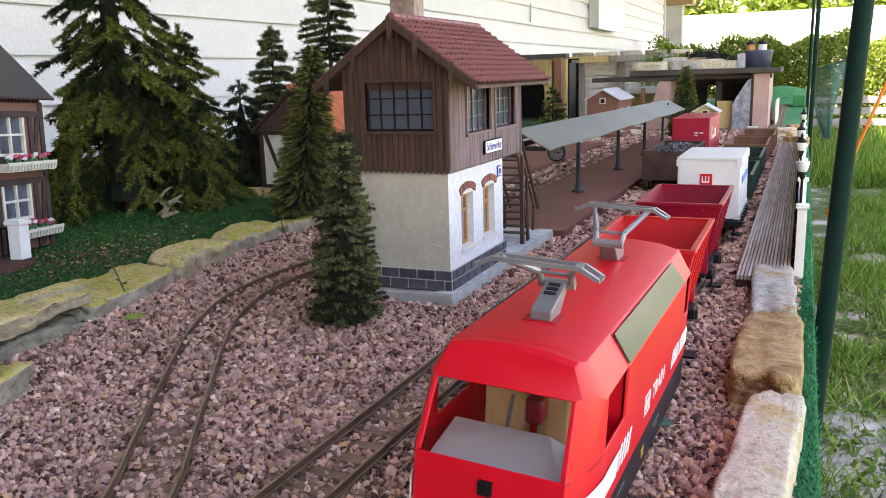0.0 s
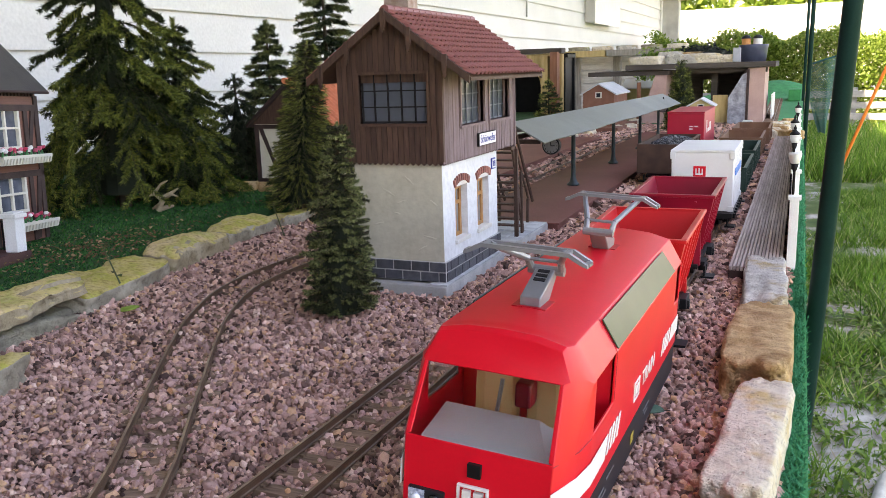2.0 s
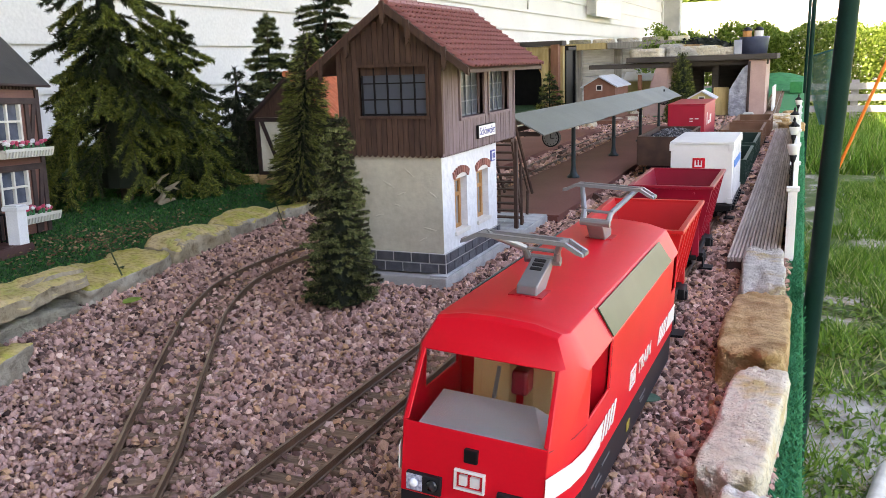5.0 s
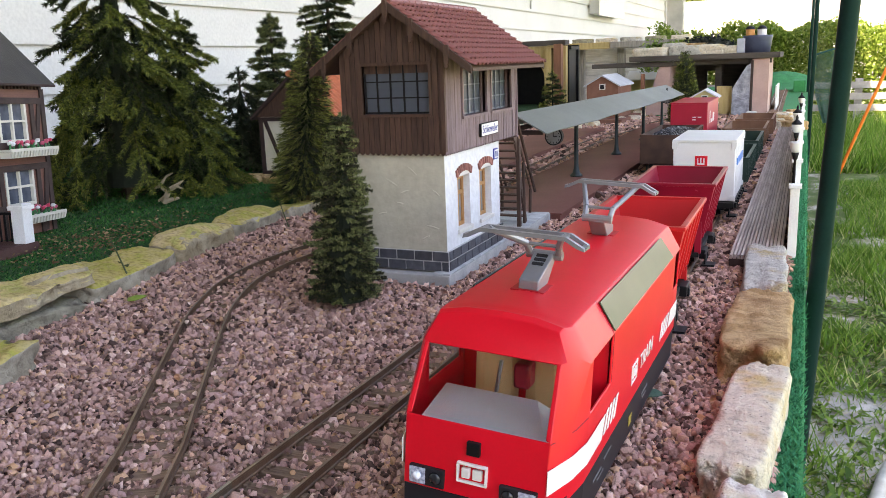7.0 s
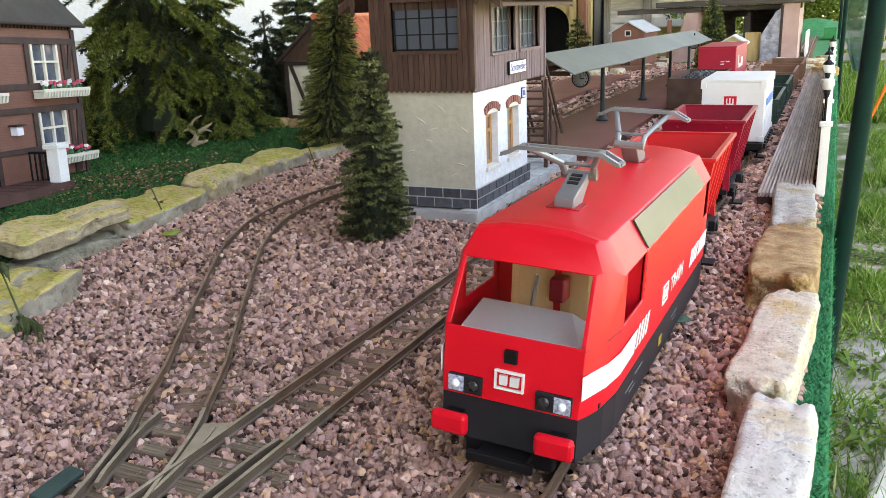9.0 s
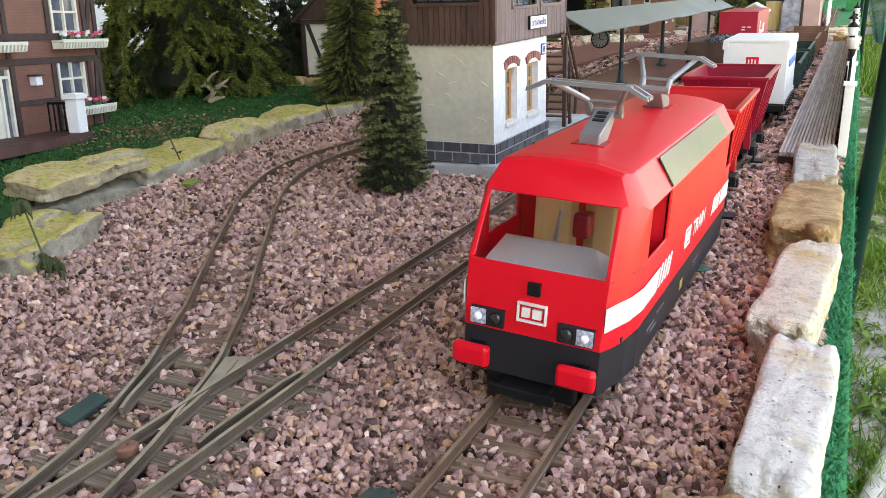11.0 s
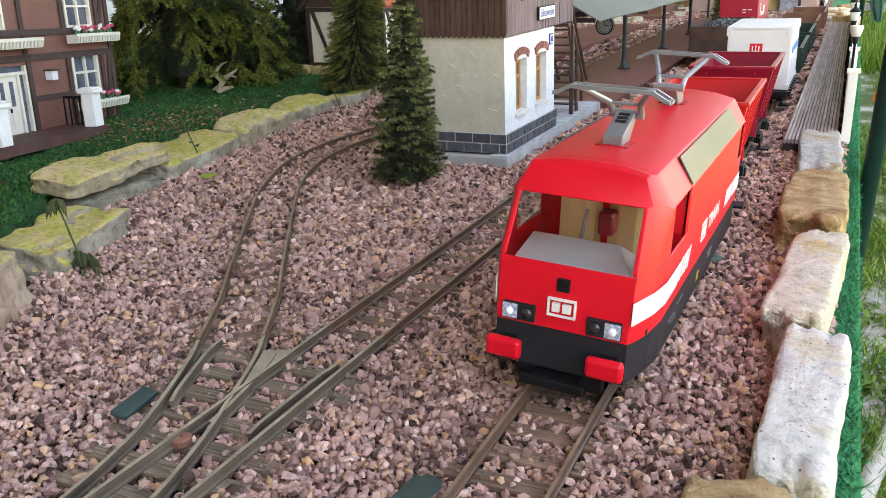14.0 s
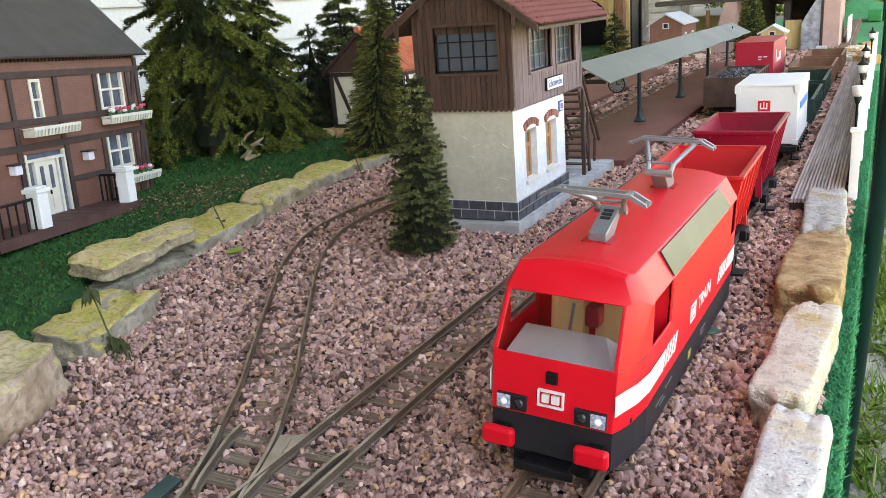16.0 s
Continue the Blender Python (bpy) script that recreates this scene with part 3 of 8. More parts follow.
lathe(bm, [(0.0001, 0.0), (0.0062, 0.0), (0.0062, 0.0035), (0.005, 0.0045), (0.0012, 0.0045), (0.0001, 0.003)], 16, (-0.1665, 0.402, 0.004))
part("rusty_washer", bm, paint("rust", (0.2, 0.08, 0.05), (0.3, 0.14, 0.09), 0.004, 0.9, 0.5, 0.001), turnout, "rusty round washer")
# point motor cover beside the switch blades
cover = thing("point_motor", "dark green point motor cover beside the turnout", "point motor", pose(-0.2205, 0.4205, 0.0095, 0, 14, 8))
part("cover", boxes((-0.0056, 0.0056, -0.0165, 0.0165, -0.0022, 0.0012), bevel=0.0008), GREEN_IRON, cover)
# torn piece of dark green plastic half buried between the tracks
scrap = thing("plastic_scrap", "torn dark green plastic scrap lying in the gravel", "plastic scrap", pose(-0.0125, 0.406, 0.0125, 4, -6, -12))
bm = bmesh.new()
prism(bm, [(-0.0085, -0.016), (0.008, -0.016), (0.0088, 0.006), (0.0066, 0.0098), (0.0036, 0.0076), (0.0022, 0.0118), (-0.0014, 0.0086), (-0.0032, 0.0112), (-0.006, 0.0072), (-0.0092, 0.0085)], "z", -0.001, 0.0008)
part("sheet", bm, GREEN_IRON, scrap)
FRESH_LEAF = paint("yellow_green_leaf", (0.16, 0.26, 0.03), (0.24, 0.34, 0.06), 0.01, 0.5, 0.2)
DULL_LEAF = paint("leaf_green", (0.05, 0.12, 0.08), (0.1, 0.17, 0.12), 0.01, 0.6, 0.2)
for x, y, a, fresh in ((-0.013, 0.818, 30, 0), (0.069, 0.803, -20, 0), (-0.010, 1.275, 15, 0), (-0.549, 0.872, 40, 1)):
    leaf = thing("fallen_leaf", "fresh yellow-green leaf lying on the gravel" if fresh else "small grey-green leaf lying on the gravel", "leaf", pose(x, y, 0.0095 + bank(x, y), 8, -6, a), group="fallen leaves")
    bm = bmesh.new()
    outline = [(0.011 * math.cos(q) * (1 + 0.15 * math.cos(3 * q)), 0.0075 * math.sin(q)) for q in np.linspace(0, 2 * math.pi, 15)[:-1]]
    prism(bm, outline, "z", 0, 0.0007)
    part("blade", bm, FRESH_LEAF if fresh else DULL_LEAF, leaf)
    part("stem", rod(bmesh.new(), (0.01, 0, 0.0004), (0.017, 0.002, 0.0008), 0.0004, seg=5), TIMBER, leaf)

# ---- signal box ----
tower = thing("signal_box", "two-storey model signal box, cream stucco below brown boards", "model building")
X0, X1, Y0, Y1 = -0.378, -0.242, 1.107, 1.312   # stucco storey
BX0, BX1, BY0, BY1 = -0.384, -0.237, 1.102, 1.385   # boarded storey
Z0, Z1, Z2, ZE, ZR = 0.017, 0.171, 0.283, 0.283, 0.357
RX = (BX0 + BX1) / 2 + 0.005


def holed_wall(bm, axis, level, thick, a0, a1, z0, z1, holes):
    """Wall in the plane axis = level (thickness towards minus), along the other plan axis a0..a1, with rectangular holes (a0, a1, z0, z1)."""
    cuts_a = sorted({a0, a1, *[h[0] for h in holes], *[h[1] for h in holes]})
    cuts_z = sorted({z0, z1, *[h[2] for h in holes], *[h[3] for h in holes]})
    for p, q in zip(cuts_a, cuts_a[1:]):
        for r, s in zip(cuts_z, cuts_z[1:]):
            if any(h[0] <= p and q <= h[1] and h[2] <= r and s <= h[3] for h in holes):
                continue
            if axis == "x":
                box(bm, min(level, level - thick), max(level, level - thick), p, q, r, s)
            else:
                box(bm, p, q, min(level, level - thick), max(level, level - thick), r, s)
    bmesh.ops.remove_doubles(bm, verts=bm.verts, dist=1e-6)
    return bm


LOW = ((1.148, 1.192, 0.063, 0.135), (1.229, 1.276, 0.063, 0.135))
WALL_T = 0.014
# one render in two tones: white for the lit side, cream for shaded walls
bm = bmesh.new()
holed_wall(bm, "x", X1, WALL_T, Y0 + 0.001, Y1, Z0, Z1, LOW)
part("wall", bm, paint("lit_white_stucco", (0.62, 0.635, 0.635), (0.7, 0.715, 0.71), 0.05, 0.75, 0.25, 0.008), tower, "rendered wall, its brighter side light in the white")
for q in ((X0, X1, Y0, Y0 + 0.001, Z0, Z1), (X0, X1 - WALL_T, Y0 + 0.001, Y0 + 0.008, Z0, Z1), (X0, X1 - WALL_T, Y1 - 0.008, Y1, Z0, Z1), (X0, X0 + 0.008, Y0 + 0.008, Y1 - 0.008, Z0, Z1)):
    part("wall", boxes(q), SHADED_STUCCO, tower, "cream stucco wall with trowel marks, toned down as shaded")
# trowel marks
for x, z, w, a in ((-0.318, 0.132, 0.012, 30), (-0.30, 0.12, 0.009, -20), (-0.308, 0.105, 0.007, 10), (-0.262, 0.075, 0.012, 12), (-0.272, 0.06, 0.008, -30), (-0.288, 0.148, 0.01, 40), (-0.255, 0.12, 0.008, 35), (-0.335, 0.09, 0.009, -15)):
    mm = pose(x, Y0, z, 0, a, 0) @ Matrix.Diagonal((w, 0.0009, 0.0016, 1))
    bm = bmesh.new()
    bmesh.ops.create_icosphere(bm, subdivisions=1, radius=1, matrix=mm)
    part("trowel_mark", bm, SHADED_STUCCO, tower)
part("floor_plate", boxes((X0 + 0.008, X1 - WALL_T, Y0 + 0.008, Y1 - 0.008, Z0, Z0 + 0.004)), TIMBER, tower)
# lower windows: frame, sashes, arch of bricks, sill
ORANGE_WOOD = paint("orange_wood", (0.36, 0.16, 0.05), (0.48, 0.24, 0.08), 0.01, 0.5, 0.2, 0.001, stretch=(1, 1, 0.3))
ARCH = paint("arch_brick", (0.24, 0.085, 0.065), (0.33, 0.13, 0.1), 0.01, 0.8, 0.4, 0.001, vary=0.25)
REVEAL = paint("pale_reveal", (0.6, 0.58, 0.52), (0.68, 0.66, 0.6), 0.02, 0.8, 0.2)
DARK_PANE = paint("dark_reflecting_pane", (0.015, 0.018, 0.022), (0.03, 0.034, 0.04), 0.03, 0.08, 0.0, spec=0.6)
# opaque panes in two mid greys
GREY_PANE = paint("opaque_grey_pane", (0.2, 0.2, 0.2), (0.34, 0.33, 0.31), 0.02, 0.15, 0.0, spec=0.5)
for a0, a1, z0, z1 in LOW:
    t, mid = 0.0065, (a0 + a1) / 2
    rails = [(a0, a0 + t, z0, z1), (a1 - t, a1, z0, z1), (a0 + t, a1 - t, z0, z0 + t), (a0 + t, a1 - t, z1 - t, z1), (mid - 0.004, mid + 0.004, z0 + t, z1 - t), (a0 + t, mid - 0.004, z0 + 0.045, z0 + 0.05), (mid + 0.004, a1 - t, z0 + 0.045, z0 + 0.05)]
    win = part("window", boxes(*[(X1 - 0.0135, X1 - 0.0095, p, q, r, u) for p, q, r, u in rails]), ORANGE_WOOD, tower, "orange-brown wooden window")
    part("pane", boxes((X1 - 0.0128, X1 - 0.0118, a0 + 0.003, a1 - 0.003, z0 + 0.003, z1 - 0.003)), GREY_PANE, win)
    part("window_sill", boxes((X1 - 0.0105, X1 + 0.0035, a0 - 0.003, a1 + 0.003, z0 - 0.004, z0 + 0.0014), bevel=0.0006), REVEAL, tower)
    head = bmesh.new()
    prism(head, [(a0, z1)] + [(mid + (a1 - a0) / 2 * math.cos(q), z1 + 0.007 * math.sin(q)) for q in np.linspace(math.pi, 0, 9)][1:-1] + [(a1, z1)], "x", X1 - 0.0135, X1 + 0.0004)
    part("arch_panel", head, REVEAL, tower)
    for i in range(9):
        q = math.pi - math.pi * (0.12 + 0.76 * (i + 0.5) / 9)
        rx, rz = (a1 - a0) / 2 + 0.004, 0.012
        cy, cz = mid + rx * math.cos(q) * 1.08, z1 - 0.001 + rz * math.sin(q)
        tilt = math.degrees(math.atan2(math.sin(q) / rz, math.cos(q) / rx)) - 90
        b = bmesh.new()
        box(b, -0.001, 0.0028, -0.0019, 0.0019, -0.0048, 0.0048, bevel=0.0004, m=pose(X1, cy, cz, tilt * 0.55, 0, 0))
        part("arch_brick", b, ARCH, tower)
# plinth of dark bricks, two courses
for row in range(2):
    z = Z0 + 0.0005 + row * 0.0135
    for side in ("front", "right"):
        a, end = (X0, X1 + 0.003) if side == "front" else (Y0 - 0.003, Y1)
        w = 0.026
        a -= 0.013 * row
        while a < end - 0.002:
            p, q = max(a, X0 if side == "front" else Y0 - 0.003), min(a + w - 0.0016, end)
            a += w
            if q - p < 0.003:
                continue
            bb = bmesh.new()
            if side == "front":
                box(bb, p, q, Y0 - 0.0045, Y0 + 0.001, z, z + 0.0119, bevel=0.0005)
            else:
                box(bb, X1 - 0.001, X1 + 0.0045, p + 0.002, q + 0.0015, z, z + 0.0119, bevel=0.0005)
            part("plinth_brick", bb, DARK_BRICK, tower)
part("plinth_mortar", boxes((X0, X1 + 0.0032, Y0 - 0.0034, Y1, Z0, Z0 + 0.0262)), paint("pale_mortar", (0.36, 0.36, 0.35), (0.5, 0.5, 0.48), 0.01, 0.9, 0.4, 0.001), tower)
# boarded storey: backing with openings, then single boards
FW = (-0.352, -0.257, 0.221, 0.282)
RW = ((1.165, 1.252, 0.214, 0.273), (1.272, 1.358, 0.214, 0.273))
# same boards in a paler mauve: the track side's light is in this tone
LIT_SIDE_WOOD = paint("lit_side_boards", (0.15, 0.1, 0.1), (0.22, 0.155, 0.16), 0.012, 0.75, 0.4, 0.001, stretch=(3, 3, 0.3), vary=0.15)
bm = bmesh.new()
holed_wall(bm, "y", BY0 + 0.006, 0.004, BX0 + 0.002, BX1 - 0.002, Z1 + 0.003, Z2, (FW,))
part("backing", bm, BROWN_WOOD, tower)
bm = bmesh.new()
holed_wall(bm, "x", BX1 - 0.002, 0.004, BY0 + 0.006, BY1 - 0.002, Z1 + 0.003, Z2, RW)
part("backing", bm, LIT_SIDE_WOOD, tower)
part("backing", boxes((BX0 + 0.002, BX0 + 0.006, BY0 + 0.006, BY1 - 0.002, Z1 + 0.003, Z2)), BROWN_WOOD, tower)
part("backing", boxes((BX0 + 0.006, BX1 - 0.006, BY1 - 0.006, BY1 - 0.002, Z1 + 0.003, Z2)), BROWN_WOOD, tower)
part("upper_floor", boxes((BX0 + 0.006, BX1 - 0.006, BY0 + 0.006, BY1 - 0.006, Z1 + 0.001, Z1 + 0.005)), TIMBER, tower)


def board_front(x, w, z0, z1, tip):
    b = bmesh.new()
    poly = [(x + 0.0004, z1), (x + 0.0004, z0 + tip), (x + w / 2, z0), (x + w - 0.0004, z0 + tip), (x + w - 0.0004, z1)]
    prism(b, poly, "y", BY0 + random.uniform(-0.0005, 0.0004), BY0 + 0.003)
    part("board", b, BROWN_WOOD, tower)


nb = 19
w = (BX1 - BX0) / nb
for i in range(nb):
    x = BX0 + i * w
    xc = x + w / 2
    top = ZE + (ZR - ZE) * max(0.0, 1 - abs(xc - RX) / ((BX1 - BX0) / 2 + 0.04)) - 0.006
    if FW[0] - w / 2 < xc < FW[1] + w / 2:
        board_front(x, w, Z1 - 0.003, FW[2] - 0.004, 0.003)
        board_front(x, w, FW[3] + 0.004, top, 0.0)
    else:
        board_front(x, w, Z1 - 0.003, top, 0.003)
nb = 40
w = (BY1 - BY0) / nb
for i in range(nb):
    y = BY0 + i * w
    yc = y + w / 2
    spans = [(Z1 - 0.003, 0.3)]
    if any(r[0] - 0.003 < yc < r[1] + 0.003 for r in RW):
        spans = [(Z1 - 0.003, RW[0][2] - 0.004), (RW[0][3] + 0.003, 0.3)]
    for z0, z1 in spans:
        b = bmesh.new()
        tip = 0.0028 if z0 < Z1 else 0.0
        prism(b, [(y + 0.0003, z1), (y + 0.0003, z0 + tip), (y + w / 2, z0), (y + w - 0.0003, z0 + tip), (y + w - 0.0003, z1)], "x", BX1 - 0.002, BX1 + random.uniform(-0.0006, 0.0003))
        part("board", b, LIT_SIDE_WOOD, tower)
part("corner_post", boxes((BX1 - 0.004, BX1 + 0.0012, BY0 - 0.0012, BY0 + 0.004, Z1 + 0.002, 0.3)), BROWN_WOOD, tower)
part("corner_post", boxes((BX1 - 0.003, BX1 + 0.0015, BY1 - 0.004, BY1, Z1 - 0.004, Z2)), LIT_SIDE_WOOD, tower)


def glazed(axis, level, a0, a1, z0, z1, cols, rows, frame_mat, bar_mat, label):
    """Framed multi-pane window set in a wall; level is the outer face, depth goes to minus for x walls and plus for y walls."""
    def bar(p, q, r, s, d0, d1):
        return (level - d1, level - d0, p, q, r, s) if axis == "x" else (p, q, level + d0, level + d1, r, s)
    t = 0.0035
    deep = 0.0035 if axis == "x" else 0.0
    fr = boxes(bar(a0 - t, a1 + t, z1, z1 + t, -0.0022, 0.005 + deep), bar(a0 - t - 0.001, a1 + t + 0.001, z0 - t, z0, -0.0035, 0.005 + deep), bar(a0 - t, a0, z0, z1, -0.0022, 0.005 + deep), bar(a1, a1 + t, z0, z1, -0.0022, 0.005 + deep))
    win = part("window", fr, frame_mat, tower, label)
    bars = [bar(a0, a1, z0, z0 + 0.0025, 0.006 + deep, 0.008 + deep), bar(a0, a1, z1 - 0.0025, z1, 0.006 + deep, 0.008 + deep), bar(a0, a0 + 0.0025, z0, z1, 0.006 + deep, 0.0081 + deep), bar(a1 - 0.0025, a1, z0, z1, 0.006 + deep, 0.0081 + deep)]
    for i in range(1, cols):
        c = a0 + (a1 - a0) * i / cols
        bars.append(bar(c - 0.0009, c + 0.0009, z0, z1, 0.0048 + deep, 0.0082 + deep))
    for i in range(1, rows):
        c = z0 + (z1 - z0) * i / rows
        bars.append(bar(a0, a1, c - 0.0008, c + 0.0008, 0.0049 + deep, 0.0083 + deep))
    part("window_frame", boxes(*bars), bar_mat, win)
    for i in range(cols):
        for j in range(rows):
            p, q = a0 + (a1 - a0) * i / cols, a0 + (a1 - a0) * (i + 1) / cols
            r, s = z0 + (z1 - z0) * j / rows, z0 + (z1 - z0) * (j + 1) / rows
            part("pane", boxes(bar(p, q, r, s, 0.0068 + deep, 0.0074 + deep)), GREY_REFLECTION_PANE, win)
    return win


# grey reflection is put into the pane tint; low IOR keeps mirroring faint
GREY_REFLECTION_PANE = glass("grey_reflection_pane", (0.14, 0.16, 0.19), 0.08)
GREY_REFLECTION_PANE.node_tree.nodes["Principled BSDF"].inputs["Transmission Weight"].default_value = 0.4
GREY_REFLECTION_PANE.node_tree.nodes["Principled BSDF"].inputs["IOR"].default_value = 1.12
IRON_BAR = paint("dark_window_bar", (0.012, 0.011, 0.012), (0.02, 0.018, 0.019), 0.01, 0.7, 0.0, spec=0.1)
glazed("y", BY0 + 0.001, *FW, 5, 3, BROWN_WOOD, IRON_BAR, "wide many-paned front window")
for r in RW:
    glazed("x", BX1 - 0.001, *r, 4, 3, LIT_SIDE_WOOD, paint("blue_grey_bar", (0.07, 0.085, 0.11), (0.11, 0.13, 0.16), 0.01, 0.6, 0.0), "many-paned side window")
# interior: lever desk and pale back wall seen through the panes
part("inner_wall", boxes((BX0 + 0.0062, BX0 + 0.008, BY0 + 0.008, BY1 - 0.008, Z1 + 0.006, Z2 - 0.002)), paint("pale_inner_wall", (0.34, 0.35, 0.36), (0.42, 0.42, 0.42), 0.02, 0.7), tower)
part("lever_desk", boxes((-0.35, -0.27, 1.16, 1.19, Z1 + 0.005, Z1 + 0.055), (-0.345, -0.30, 1.165, 1.185, Z1 + 0.055, Z1 + 0.075), bevel=0.002), paint("blue_grey_desk", (0.2, 0.26, 0.33), (0.3, 0.36, 0.42), 0.02, 0.5), tower)
# name board with blue lettering and a small plate with two bars
sign = part("name_board", boxes((BX1 + 0.0005, BX1 + 0.004, 1.2182, 1.2858, 0.1814, 0.1996), bevel=0.0006), IRON_BAR, tower, "enamel name board with blue lettering")
part("sign_face", boxes((BX1 + 0.004, BX1 + 0.0047, 1.2195, 1.2845, 0.1825, 0.1985)), WHITE, sign)
BLUE = paint("sign_blue", (0.01, 0.03, 0.22), (0.015, 0.04, 0.27), 0.01, 0.4, 0.0)
writing("Schönweiler", 0.0155, BLUE, sign, pose(BX1 + 0.0048, 1.252, 0.1905, 90, 0, 90), squeeze=0.78)
plate = part("number_plate", boxes((X1, X1 + 0.0016, 1.287, 1.303, 0.142, 0.158)), BLUE, tower, "small blue and white enamel plate")
part("plate_face", boxes((X1 + 0.0016, X1 + 0.0022, 1.289, 1.301, 0.144, 0.156)), WHITE, plate)
part("plate_bar", boxes((X1 + 0.0022, X1 + 0.0026, 1.291, 1.2945, 0.146, 0.154), (X1 + 0.0022, X1 + 0.0026, 1.2965, 1.2995, 0.146, 0.154)), BLUE, plate)
# roof: two sloping decks, barge boards, brackets, single tiles, ridge caps
EX0, EX1, EY0, EY1 = -0.421, -0.193, 1.088, 1.388
EZ = 0.276
RZ = 0.357
for s, ex in ((-1, EX0), (1, EX1)):
    b = bmesh.new()
    prism(b, [(RX, RZ), (ex, EZ), (ex, EZ - 0.004), (RX, RZ - 0.005)], "y", EY0 + 0.002, EY1)
    part("roof_deck", b, BROWN_WOOD, tower)
    for yy in (EY0 - 0.0015, EY1 - 0.0025):
        b = bmesh.new()
        prism(b, [(RX, RZ + 0.003), (ex - s * 0.001, EZ + 0.003), (ex - s * 0.001, EZ - 0.007), (RX, RZ - 0.008)], "y", yy, yy + 0.004)
        part("barge_board", b, BROWN_WOOD, tower)
part("eave_wall", boxes((BX1 - 0.006, BX1 - 0.0022, BY0 + 0.0085, BY1 - 0.002, Z2, 0.3)), LIT_SIDE_WOOD, tower)
part("eave_wall", boxes((BX0 + 0.002, BX0 + 0.006, BY0 + 0.0085, BY1 - 0.002, Z2, 0.293)), BROWN_WOOD, tower)
gz_ = [(x, RZ - 0.009 - abs(x - RX) / (EX1 - RX) * (RZ - EZ)) for x in (BX1 - 0.004, RX, BX0 + 0.004)]
b = bmesh.new()
prism(b, [(BX0 + 0.004, EZ - 0.004), (BX1 - 0.004, EZ - 0.004)] + gz_, "y", BY0 + 0.0062, BY0 + 0.008)
part("gable_backing", b, BROWN_WOOD, tower)
for x in (-0.398, -0.358, RX, -0.272, -0.225):
    zt = RZ - abs(x - RX) / ((EX1 - EX0) / 2) * (RZ - EZ)
    b = bmesh.new()
    prism(b, [(x - 0.003, zt + 0.004), (x + 0.003, zt + 0.004), (x + 0.003, zt - 0.016), (x + 0.0015, zt - 0.019), (x + 0.0025, zt - 0.021), (x, zt - 0.025), (x - 0.0025, zt - 0.021), (x - 0.0015, zt - 0.019), (x - 0.003, zt - 0.016)], "y", EY0 - 0.004, EY0 - 0.0008)
    part("bracket", b, BROWN_WOOD, tower)
tile = bmesh.new()
prof = [(-0.0066, 0.0002), (-0.0045, 0.0034), (-0.002, 0.0046), (0.0005, 0.0034), (0.003, 0.0002), (0.0066, 0.0006), (0.0066, -0.0006), (0.003, -0.001), (0.0005, 0.0018), (-0.002, 0.003), (-0.0045, 0.0018), (-0.0066, -0.0008)]
lo = [tile.verts.new((-0.0085, a, c * 0.8 - 0.001)) for a, c in prof]
hi = [tile.verts.new((0.0085, a, c * 0.9 + 0.0034)) for a, c in prof]
for i in range(len(prof)):
    tile.faces.new((lo[i], lo[(i + 1) % len(prof)], hi[(i + 1) % len(prof)], hi[i]))
tile.faces.new(lo[::-1])
tile.faces.new(hi)
bmesh.ops.recalc_face_normals(tile, faces=tile.faces)
TILE_MESH = mesh_of("roof_tile", tile)
TILE_MESH.materials.append(RED_TILE)
slope = math.hypot(EX1 - RX, RZ - EZ)
ang = math.degrees(math.atan2(RZ - EZ, EX1 - RX))
rows, cols = 12, 22
for r in range(rows):
    for c in range(cols):
        d = (r + 0.5) / rows
        x, z = EX1 + (RX - EX1) * d, EZ + (RZ - EZ) * d
        ob = new("roof_tile", TILE_MESH)
        ob.parent = tower
        ob.matrix_basis = pose(x, EY0 + 0.004 + (c + 0.5) * (EY1 - EY0 - 0.006) / cols, z + 0.0022 + random.uniform(-0.0002, 0.0002), 0, ang, 0 + random.uniform(-0.8, 0.8))
back = bmesh.new()
for r in range(rows):
    d = (r + 0.5) / rows
    x, z = EX0 + (RX - EX0) * d, EZ + (RZ - EZ) * d
    box(back, -0.007, 0.007, EY0 + 0.003, EY1, -0.001, 0.0022, m=pose(x, 0, z + 0.003, 0, -ang + 5, 0))
part("back_tiles", back, RED_TILE, tower)
for c in range(16):
    b = bmesh.new()
    y = EY0 + 0.004 + c * (EY1 - EY0 - 0.004) / 16
    rod(b, (RX, y, RZ + 0.0025), (RX, y + 0.0195, RZ + 0.0035), 0.0062, 0.0052, 10)
    part("ridge_tile", b, RED_TILE, tower)
# chimney
CHIM = paint("chimney_brick", (0.24, 0.13, 0.09), (0.42, 0.33, 0.28), 0.012, 0.8, 0.3, 0.001)
chim = part("chimney", boxes((RX - 0.05, RX - 0.014, 1.19, 1.22, RZ - 0.05, RZ + 0.034)), CHIM, tower, "weathered brick chimney with clay pots")
part("chimney_cap", boxes((RX - 0.0535, RX - 0.0105, 1.1865, 1.2235, RZ + 0.034, RZ + 0.041), bevel=0.001), CHIM, chim)
for dy in (1.198, 1.213):
    b = bmesh.new()
    lathe(b, [(0.005, 0), (0.0042, 0.01), (0.0055, 0.012), (0.0055, 0.014)], 10, (RX - 0.032, dy, RZ + 0.041))
    part("chimney_pot", b, ARCH, chim)

# slab under the signal box
slab = thing("stone_slab", "pale grey paved slab under the signal box", "slab")
part("slab_body", boxes((-0.405, -0.233, 1.09, 1.553, -0.004, 0.0145), bevel=0.0015), SLAB, slab)
